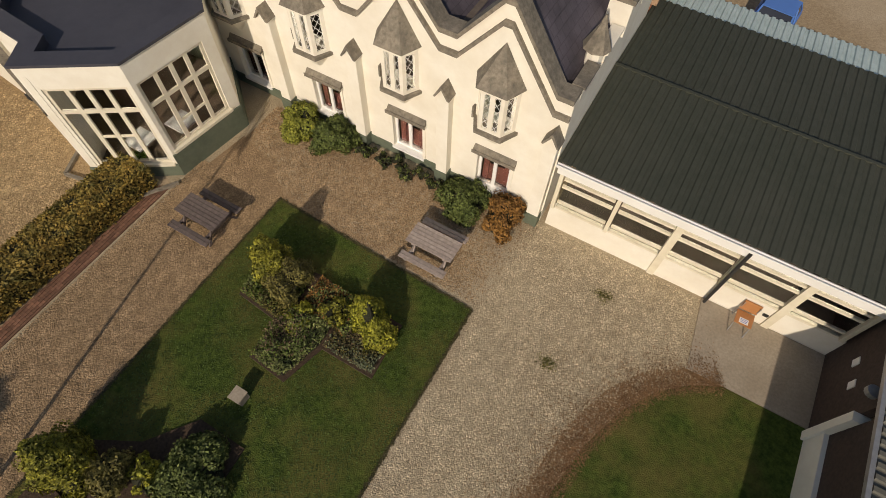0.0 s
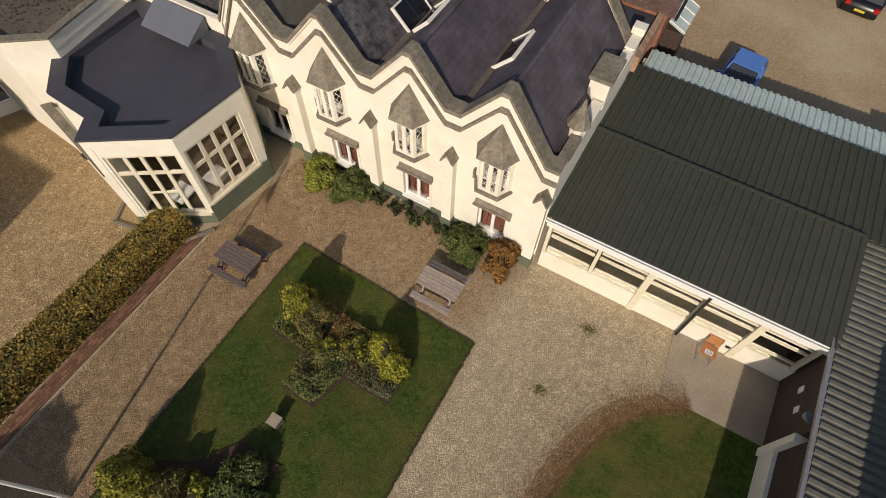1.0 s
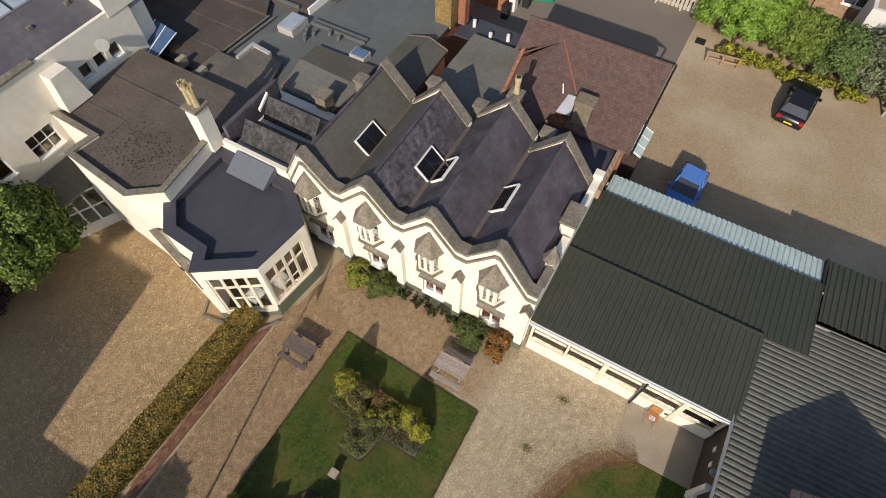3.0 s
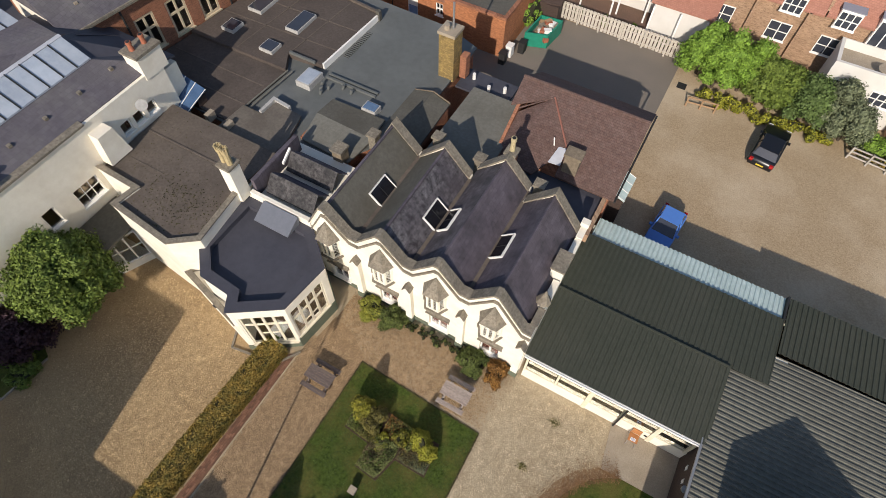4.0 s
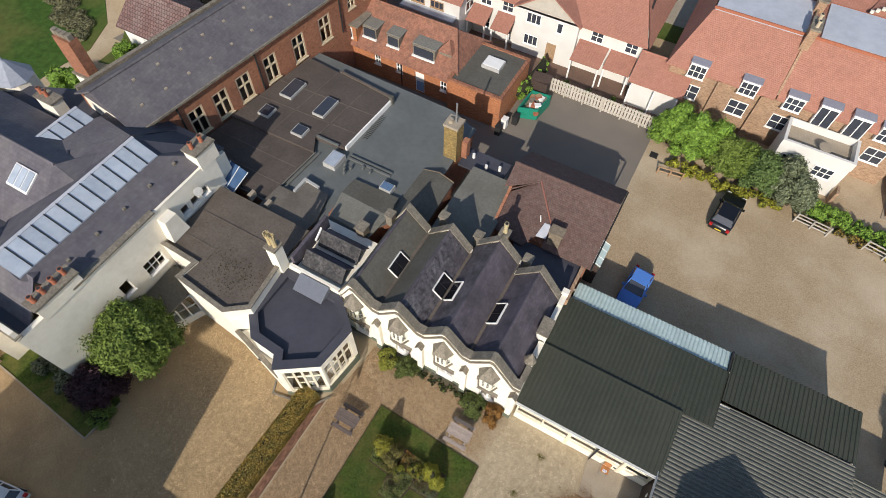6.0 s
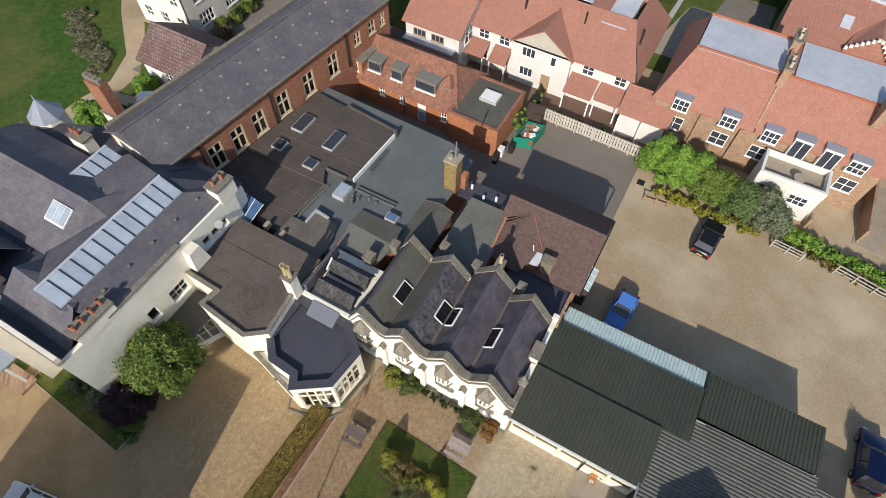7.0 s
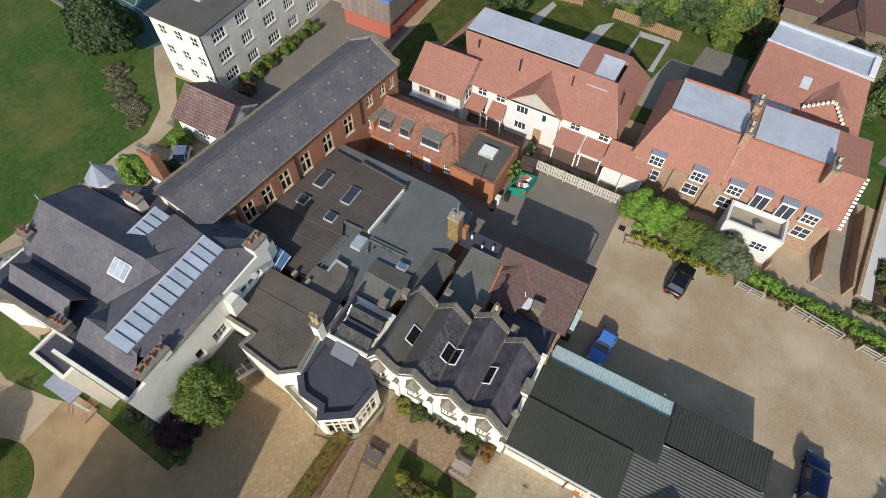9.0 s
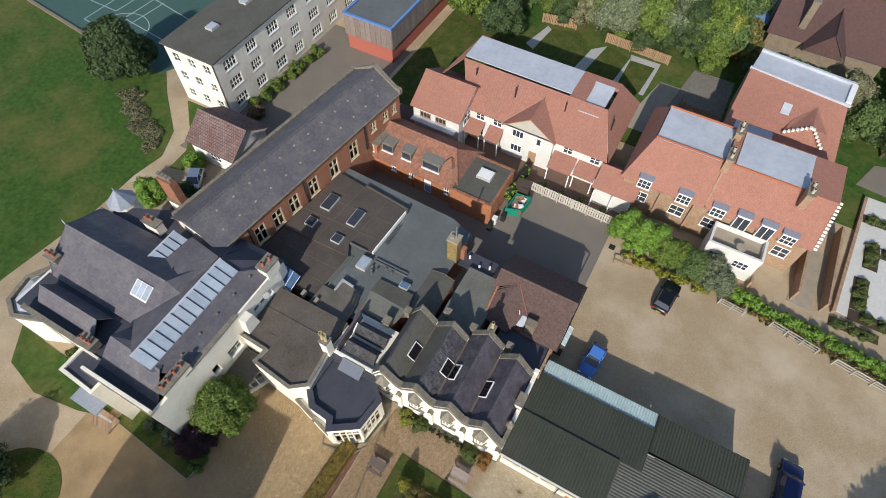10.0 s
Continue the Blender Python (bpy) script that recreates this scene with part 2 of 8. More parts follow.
def part(name, bm, material, parent, label="", smooth=False):
    """Links a bmesh, given in the world's metres, as one mesh under a thing or a part."""
    base = Vector(parent["base"])
    bmesh.ops.translate(bm, vec=-base, verts=bm.verts[:])
    ob = new(name, mesh(name, bm, material, smooth))
    ob.parent = parent
    ob["base"] = list(base)
    return tagged(ob, label)


def solid(name, bm, material, label="", category="", group="", kind="", smooth=False, base=None):
    """A thing of one mesh, given in the world's metres."""
    if base is None:
        lo = [min(v.co[i] for v in bm.verts) for i in range(3)]
        hi = [max(v.co[i] for v in bm.verts) for i in range(3)]
        base = ((lo[0] + hi[0]) / 2, (lo[1] + hi[1]) / 2, lo[2])
    bmesh.ops.translate(bm, vec=-Vector(base), verts=bm.verts[:])
    ob = new(name, mesh(name, bm, material, smooth))
    ob.location = base
    ob["base"] = list(base)
    return tagged(ob, label, category, group, kind)


def obox(bm, o, u, v, w, u0, u1, v0, v1, w0, w1):
    o = Vector(o)
    p = [bm.verts.new(o + u * a + v * b + w * c) for c in (w0, w1) for b in (v0, v1) for a in (u0, u1)]
    for f in ((0, 2, 3, 1), (4, 5, 7, 6), (0, 1, 5, 4), (2, 6, 7, 3), (0, 4, 6, 2), (1, 3, 7, 5)):
        bm.faces.new([p[i] for i in f])
    return bm


def box(x0, x1, y0, y1, z0, z1, bm=None):
    return obox(bm or bmesh.new(), (0, 0, 0), X, Y, Z, x0, x1, y0, y1, z0, z1)


def prism(poly, z0, z1, bm=None):
    """An upright prism over a plan."""
    bm = bm or bmesh.new()
    lo = [bm.verts.new((x, y, z0)) for x, y in poly]
    hi = [bm.verts.new((x, y, z1)) for x, y in poly]
    bm.faces.new(lo[::-1])
    bm.faces.new(hi)
    for i in range(len(poly)):
        j = (i + 1) % len(poly)
        bm.faces.new((lo[i], lo[j], hi[j], hi[i]))
    return bm


def extrude(pts, way, bm=None):
    """A slab: a flat outline and the way by which it is thickened."""
    bm = bm or bmesh.new()
    way = Vector(way)
    a = [bm.verts.new(p) for p in pts]
    b = [bm.verts.new(Vector(p) + way) for p in pts]
    bm.faces.new(a)
    bm.faces.new(b[::-1])
    for i in range(len(pts)):
        j = (i + 1) % len(pts)
        bm.faces.new((a[i], b[i], b[j], a[j]))
    return bm


def slab(pts, t=0.12, bm=None):
    return extrude(pts, (0, 0, -t), bm)


def tube(p, q, r, seg=8, bm=None, r2=None):
    bm = bm or bmesh.new()
    p, q = Vector(p), Vector(q)
    d = (q - p).normalized()
    a = d.orthogonal().normalized()
    b = d.cross(a)
    r2 = r if r2 is None else r2
    lo = [bm.verts.new(p + (a * math.cos(k * math.tau / seg) + b * math.sin(k * math.tau / seg)) * r) for k in range(seg)]
    hi = [bm.verts.new(q + (a * math.cos(k * math.tau / seg) + b * math.sin(k * math.tau / seg)) * r2) for k in range(seg)]
    bm.faces.new(lo[::-1])
    bm.faces.new(hi)
    for i in range(seg):
        j = (i + 1) % seg
        bm.faces.new((lo[i], lo[j], hi[j], hi[i]))
    return bm


def wall(o, u, length, height, openings=(), thick=0.3, bm=None, inward=None):
    """A wall with real openings. o: its outer lower corner; u: its way; openings: (u0, u1, z0, z1) from that corner."""
    bm = bm or bmesh.new()
    o, u = Vector(o), Vector(u).normalized()
    w = inward or Vector((-u.y, u.x, 0))
    us = sorted({0.0, length, *(a for k in openings for a in k[:2])})
    zs = sorted({0.0, height, *(a for k in openings for a in k[2:])})
    nu, nz = len(us) - 1, len(zs) - 1
    full = [[not any(k[0] - 1e-6 <= (us[i] + us[i + 1]) / 2 <= k[1] + 1e-6 and k[2] - 1e-6 <= (zs[j] + zs[j + 1]) / 2 <= k[3] + 1e-6 for k in openings) for j in range(nz)] for i in range(nu)]
    verts = {}

    def v(i, j, d):
        if (i, j, d) not in verts:
            verts[i, j, d] = bm.verts.new(o + u * us[i] + Z * zs[j] + w * (thick * d))
        return verts[i, j, d]

    def filled(i, j):
        return 0 <= i < nu and 0 <= j < nz and full[i][j]

    for i in range(nu):
        for j in range(nz):
            if not full[i][j]:
                continue
            for d in (0, 1):
                bm.faces.new((v(i, j, d), v(i + 1, j, d), v(i + 1, j + 1, d), v(i, j + 1, d)))
            for di, dj, a, b in ((-1, 0, (0, 0), (0, 1)), (1, 0, (1, 0), (1, 1)), (0, -1, (0, 0), (1, 0)), (0, 1, (0, 1), (1, 1))):
                if not filled(i + di, j + dj):
                    bm.faces.new((v(i + a[0], j + a[1], 0), v(i + b[0], j + b[1], 0), v(i + b[0], j + b[1], 1), v(i + a[0], j + a[1], 1)))
    return bm


def window(parent, o, u, w, h, cols=2, rows=2, frame_m=None, back=0.12, bar=0.05, edge=0.08, sill=True, name="window", label="", single=False, rails=None):
    """A glazed window in an opening. o: the opening's outer lower corner; u: along the wall; back: how far it is set in."""
    frame_m = frame_m or M_WHITE
    u = Vector(u).normalized()
    n = Vector((-u.y, u.x, 0))
    o = Vector(o) + n * back
    iw, ih = w - 2 * edge, h - 2 * edge
    levels = rails if rails else [ih * k / rows for k in range(1, rows)]
    zl = [0.0, *levels, ih]
    holes = []
    for k in range(cols):
        for j in range(len(zl) - 1):
            holes.append((edge + iw * k / cols + (bar / 2 if k else 0), edge + iw * (k + 1) / cols - (bar / 2 if k < cols - 1 else 0),
                          edge + zl[j] + (bar / 2 if j else 0), edge + zl[j + 1] - (bar / 2 if j < len(zl) - 2 else 0)))
    bm = wall(o, u, w, h, holes, 0.07, None, n)
    win = part(name, bm, frame_m, parent, label)
    zs = [0.0, *levels, ih]
    if single:
        p = part("pane", obox(bmesh.new(), o, u, Z, n, edge, w - edge, edge, h - edge, 0.03, 0.036), M_GLASS, win)
        p.visible_shadow = False
    else:
        for k in range(cols):
            for j in range(len(zs) - 1):
                p = part("pane", obox(bmesh.new(), o, u, Z, n, edge + iw * k / cols + 0.02, edge + iw * (k + 1) / cols - 0.02, edge + zs[j] + 0.02, edge + zs[j + 1] - 0.02, 0.03, 0.036), M_GLASS, win)
                p.visible_shadow = False
    if sill:
        part("sill", obox(bmesh.new(), o - n * back, u, Z, n, -0.06, w + 0.06, -0.09, 0.014, -0.08, back - 0.002), frame_m, win)
    return win


def corrugated(o, u, v, length, width, pitch, depth, t=0.02, bm=None, saw=0.35):
    """A ribbed sheet: ribs run along u, repeat along v; o its lower corner."""
    bm = bm or bmesh.new()
    o, u, v = Vector(o), Vector(u), Vector(v)
    n = u.cross(v).normalized()
    if n.z < 0:
        n = -n
    prof = []
    k = 0.0
    while k < width:
        for f, hgt in ((0, 0), (saw, 0), (saw + 0.12, 1), (0.88, 1)):
            if k + f * pitch <= width:
                prof.append((k + f * pitch, hgt * depth))
        k += pitch
    prof.append((width, 0))
    rows = []
    for a in (0, length):
        rows.append([bm.verts.new(o + u * a + v * s + n * h) for s, h in prof])
        rows.append([bm.verts.new(o + u * a + v * s + n * (h - t)) for s, h in prof])
    for i in range(len(prof) - 1):
        bm.faces.new((rows[0][i], rows[0][i + 1], rows[2][i + 1], rows[2][i]))
        bm.faces.new((rows[1][i], rows[3][i], rows[3][i + 1], rows[1][i + 1]))
        bm.faces.new((rows[0][i], rows[1][i], rows[1][i + 1], rows[0][i + 1]))
        bm.faces.new((rows[2][i], rows[2][i + 1], rows[3][i + 1], rows[3][i]))
    for i in (0, -1):
        bm.faces.new((rows[0][i], rows[2][i], rows[3][i], rows[1][i]))
    return bm


def sheet(name, poly, z, material, label, category, kind="structure", thick=0.05, cut=0.0):
    """A patch of ground: a plan and the height of its top."""
    return solid(name, prism(poly, z - thick, z), material, label, category, kind=kind)


# ---- ground ----
sheet("ground", [(-600, -500), (500, -500), (500, 600), (-600, 600)], 0.0, M_PARK, "sandy worn gravel ground between the buildings", "ground", thick=0.3)
sheet("gravel_court", [(-9.3, -30), (12, -30), (12, 0.5), (-11, 0.5), (-11, -4.5), (-9.3, -5.2)], 0.012, M_GRAVEL, "loose tan gravel court before the cottage", "gravel", thick=0.2)
M_GRAVEL_D = mat("drive_gravel", (0.53, 0.378, 0.205), (0.235, 0.155, 0.077), 0.95, scale=22, stain=(0.17, 0.11, 0.058), stain_scale=0.3, stain_amount=0.55, bump=1.0, bump_scale=24)
sheet("gravel_drive", [(-34, -34), (-10.2, -34), (-10.2, -4.0), (-34, -4.0)], 0.006, M_GRAVEL_D, "tan gravel drive beside the hedge", "gravel", thick=0.2)
M_GRAVEL_B = mat("brown_gravel", (0.415, 0.288, 0.166), (0.18, 0.119, 0.064), 0.95, scale=20, stain=(0.175, 0.108, 0.059), stain_scale=0.5, stain_amount=0.5, bump=1.0, bump_scale=24)
sheet("gravel_path", [(-9.35, -30), (-5.8, -30), (-5.75, -3.6), (-7.2, -2.6), (-8.7, -2.2), (-9.0, -4.6)], 0.02, M_GRAVEL_B, "brown gravel path beside the lawn", "gravel", thick=0.2)
LAWN = [(-5.9, -30), (1.8, -30), (1.72, -4.05), (-5.8, -3.75)]
sheet("lawn", LAWN, 0.05, M_GRASS, "mown green lawn with straight cut edges", "lawn", thick=0.2)
side = [(9.0, -2.5), (8.2, -2.9), (7.4, -3.6), (6.75, -4.6), (6.2, -6.0), (5.9, -7.6), (5.6, -9.5), (5.2, -12), (5.0, -30), (11.3, -30), (11.3, -2.5)]
sheet("worn_earth", [(9.0, -2.45), (7.9, -2.5), (6.9, -3.2), (6.15, -4.3), (5.6, -5.8), (5.3, -7.5), (5.0, -9.5), (4.6, -12), (4.4, -30), (11.3, -30), (11.3, -2.45)], 0.02, mat("worn_brown_earth", (0.33, 0.20, 0.105), (0.17, 0.10, 0.05), 0.95, scale=16, stain=(0.42, 0.30, 0.17), stain_scale=1.2, stain_amount=0.6, bump=0.8), "brown worn earth round the side lawn", "earth", thick=0.2)
sheet("side_lawn", side, 0.045, M_GRASS, "green lawn with a curved worn edge", "lawn", thick=0.2)
sheet("patio", [(7.65, -0.02), (7.95, -2.48), (11.35, -2.48), (11.35, -0.02)], 0.05, M_CONC, "worn pale concrete paving by the glazed wall", "paving", thick=0.2)
sheet("yard_tarmac", [(-30, 18.5), (2.5, 18.5), (2.5, 30.6), (-30, 30.6)], 0.01, M_TARMAC, "grey tarmac yard behind the kitchens", "tarmac", thick=0.2)
sheet("terrace_paving", [(-30, 30.7), (3.5, 30.7), (3.5, 37), (-30, 37)], 0.02, M_PAVE, "brown brick paving before the new houses", "paving", thick=0.2)
sheet("meadow", [(-200, -120), (-54, -120), (-53.6, -9), (-52.2, 2), (-52.3, 8.5), (-51.6, 12.5), (-53.4, 16.5), (-59.8, 21.8), (-66, 28), (-80, 45), (-200, 90)], 0.04, M_GRASS2, "wide green meadow with dry patches", "lawn", thick=0.2)
sheet("hall_tarmac", [(-51, 15), (-34.6, 15), (-34.6, 46), (-48.3, 46), (-48.6, 26)], 0.012, M_TARMAC, "grey tarmac lane beside the hall", "tarmac", thick=0.2)
sheet("path_verge", [(-49.4, 11.6), (-49.6, 14.8), (-52.0, 18.0), (-56.0, 21.9), (-48.6, 22.2), (-47.6, 17.0), (-47.6, 12.0)], 0.04, M_GRASS2, "green verge between path and block", "lawn", thick=0.2)
sheet("wing_lawn", [(-31.0, -14.4), (-21.5, -15.05), (-21.3, -12.2), (-24, -11.0), (-31, -12.6)], 0.05, M_GRASS, "strip of lawn below the cream wing", "lawn", thick=0.2)
sheet("west_lawn", [(-47, -12.0), (-44.6, -15.3), (-40, -16.3), (-35, -15.5), (-32.2, -14.6), (-32, -12.6)], 0.05, M_GRASS2, "small lawn by the west front", "lawn", thick=0.2)
isl = [(-34 + 4.2 * math.cos(k * math.tau / 24), -23.5 + 4.0 * math.sin(k * math.tau / 24)) for k in range(24)]
sheet("island_lawn", isl, 0.05, M_GRASS, "round lawn island in the drive", "lawn", thick=0.2)
sheet("back_gardens", [(-34, 44), (40, 44), (40, 200), (-34, 200)], 0.03, M_GRASS2, "back gardens with grass", "lawn", thick=0.2)
sheet("tennis_court", [(-112, 29.2), (-94, 27.0), (-78.5, 25.1), (-63.4, 24.0), (-58, 34), (-58, 64), (-112, 68)], 0.06, mat("court_green", (0.058, 0.115, 0.098), (0.045, 0.095, 0.082), 0.8, scale=3, bump=0.1), "dark green hard tennis court", "court", thick=0.2)

# ---- a tall house south of the court, out of sight, whose shade falls on the drive ----
south = thing("south_house", (-15, -30, 0), "cream house south of the drive", "house")
part("wall", box(-25.3, -13.1, -34, -24.5, 0, 11.0), M_CREAM2, south)
part("wall", box(-13.1, -3.6, -34, -24.5, 0, 5.85), M_CREAM2, south)


# ---- the cottage with four gables ----
PEAKS = (-9.8, -6.43, -3.16, 0.05)
cot = thing("cottage", (-4.4, 3.6, 0), "cream rendered cottage with four gables and slate roofs", "house")
CW, CE, CB = -10.9, 2.1, 7.4
ops = []
for c in PEAKS:
    ops.append((c + 0.15 - 0.58 - CW, c + 0.15 + 0.58 - CW, 0.42, 2.08))
    ops.append((c - 0.42 - CW, c + 0.42 - CW, 3.55, 5.0))
part("wall", wall((CW, 0, 0), X, CE - CW, 5.1, ops, 0.35), M_CREAM, cot)
part("wall", box(CE - 0.35, CE, 0.35, CB, 0, 5.1), M_CREAM, cot)
part("wall", box(CW, CW + 0.35, 0.35, CB, 0, 5.1), M_CREAM, cot)
part("wall", box(CW + 0.35, CE - 0.35, CB - 0.35, CB, 0, 5.1), M_CREAM, cot)
part("floor", box(CW + 0.36, CE - 0.36, 0.36, CB - 0.36, 0.0, 0.1), M_ROOM, cot)
part("upper_floor", box(CW + 0.36, CE - 0.36, 0.36, CB - 0.36, 2.6, 2.9), M_ROOM, cot)
# the stepped line of gables: low ends, valleys and peaks
line = [(CW, 5.55)]
for i, c in enumerate(PEAKS):
    if i:
        line.append(((PEAKS[i - 1] + c) / 2 - 0.28, 5.93))
        line.append(((PEAKS[i - 1] + c) / 2 + 0.28, 5.93))
    line.append((c - 0.12, 7.42))
    line.append((c + 0.12, 7.42))
line += [(CE - 0.45, 5.32), (CE, 5.32)]
part("gable_wall", extrude([(x, 0, z) for x, z in line] + [(CE, 0, 5.1), (CW, 0, 5.1)], (0, 0.35, 0)), M_CREAM, cot)


def ribbon(pts, drop, y0, y1):
    """A moulding of one piece along a stepped line."""
    bm = bmesh.new()
    rings = [[bm.verts.new(p) for p in ((x, y0, z), (x, y1, z), (x, y1, z - drop), (x, y0, z - drop))] for x, z in pts]
    for a, b in zip(rings[:-1], rings[1:]):
        for i in range(4):
            bm.faces.new((a[i], a[(i + 1) % 4], b[(i + 1) % 4], b[i]))
    bm.faces.new(rings[0])
    bm.faces.new(rings[-1][::-1])
    return bm


part("coping", ribbon([(x, z + 0.16) for x, z in line], 0.16, -0.14, 0.42), M_STONE, cot, "weathered stone coping")
part("string_course", ribbon([(x, z - 0.48) for x, z in line], 0.15, -0.11, 0.002), M_STONE, cot, "weathered moulded string course")
part("cornice", ribbon([(x, z - 0.002) for x, z in line], 0.10, -0.07, 0.0), M_CREAM, cot)

# roofs
vall = [CW + 0.1] + [(PEAKS[i] + PEAKS[i + 1]) / 2 for i in range(3)] + [CE - 0.25]
vz = [5.45, 5.62, 5.62, 5.62, 5.05]
for i, c in enumerate(PEAKS):
    m_w = (M_FELT2, M_FELT2, M_SLATE_OLD, M_SLATE)[i]
    CB = (6.75, 6.7, 7.55, 6.7)[i]
    m_e = (M_FELT2, M_SLATE_L, M_SLATE, M_SLATE)[i]
    b = slab([(vall[i], 0.36, vz[i]), (c, 0.36, 7.28), (c, CB, 7.28), (vall[i], CB, vz[i])], 0.14)
    part("roof", b, m_w, cot)
    b = slab([(c, 0.36, 7.281), (vall[i + 1], 0.36, vz[i + 1]), (vall[i + 1], CB, vz[i + 1]), (c, CB, 7.281)], 0.14)
    part("roof", b, m_e, cot)
    part("ridge_tile", tube((c, 0.4, 7.27), (c, CB, 7.27), 0.09, 8), M_SLATE, cot)
    if i < 3:
        part("valley_gutter", box(vall[i + 1] - 0.2, vall[i + 1] + 0.2, 0.42, CB, vz[i + 1] - 0.05, vz[i + 1] + 0.1), M_FELT, cot)
    # rear gable with coping
    za, zb = vz[i] + 0.15, vz[i + 1] + 0.15
    part("rear_gable", extrude([(vall[i], CB, 5.0), (vall[i], CB, za), (c, CB, 7.5), (vall[i + 1], CB, zb), (vall[i + 1], CB, 5.0)], (0, 0.3, 0)), M_CREAM2, cot)
    part("coping", ribbon([(vall[i] + 0.05, za + 0.12), (c, 7.62), (vall[i + 1] - 0.05, zb + 0.12)], 0.14, CB - 0.12, CB + 0.42), M_STONE, cot, "weathered stone coping")


M_DARKPANE = mat("dark_roof_glass", (0.014, 0.014, 0.018), (0.010, 0.010, 0.013), 0.22, scale=2, bump=0)


def rooflight(parent, x0, x1, y0, y1, plane, open_up=0.0):
    """A roof window with a pale frame lying in a slope; plane gives the height at x."""
    bm = bmesh.new()
    a, b = Vector((x0, 0, plane(x0))), Vector((x1, 0, plane(x1)))
    u = (b - a).normalized()
    n = Vector((-u.z, 0, u.x))
    L, W = (b - a).length, y1 - y0
    o = Vector((x0, y0, plane(x0)))
    head = (0, 0.06, 0.055, W - 0.055) if plane(x0) > plane(x1) else (L - 0.06, L, 0.055, W - 0.055)
    for q in ((0, L, 0, 0.055), (0, L, W - 0.055, W), head):
        obox(bm, o, u, Y, n, q[0], q[1], q[2], q[3], 0.0, 0.12)
    f = part("rooflight", bm, M_WHITE, parent, "white framed roof window")
    part("pane", obox(bmesh.new(), o, u, Y, n, 0.01, L - 0.01, 0.056, W - 0.056, 0.02, 0.07), M_DARKPANE, f, "dark roof glass")
    part("glazing_bar", obox(bmesh.new(), o, u, Y, n, 0.02, L - 0.02, W / 2 - 0.015, W / 2 + 0.015, 0.071, 0.085), M_BLACK, f)
    return f


def east_slope(i):
    return lambda x: 7.28 + (x - PEAKS[i]) * (vz[i + 1] - 7.28) / (vall[i + 1] - PEAKS[i])


def west_slope(i):
    return lambda x: 7.28 + (x - PEAKS[i]) * (vz[i] - 7.28) / (vall[i] - PEAKS[i])


rooflight(cot, -8.84, -8.12, 2.6, 4.16, east_slope(0))
rooflight(cot, -5.54, -4.86, 2.65, 4.17, east_slope(1))
rooflight(cot, -4.58, -3.99, 2.6, 4.14, west_slope(2))
rooflight(cot, -1.54, -0.85, 2.57, 4.19, west_slope(3))

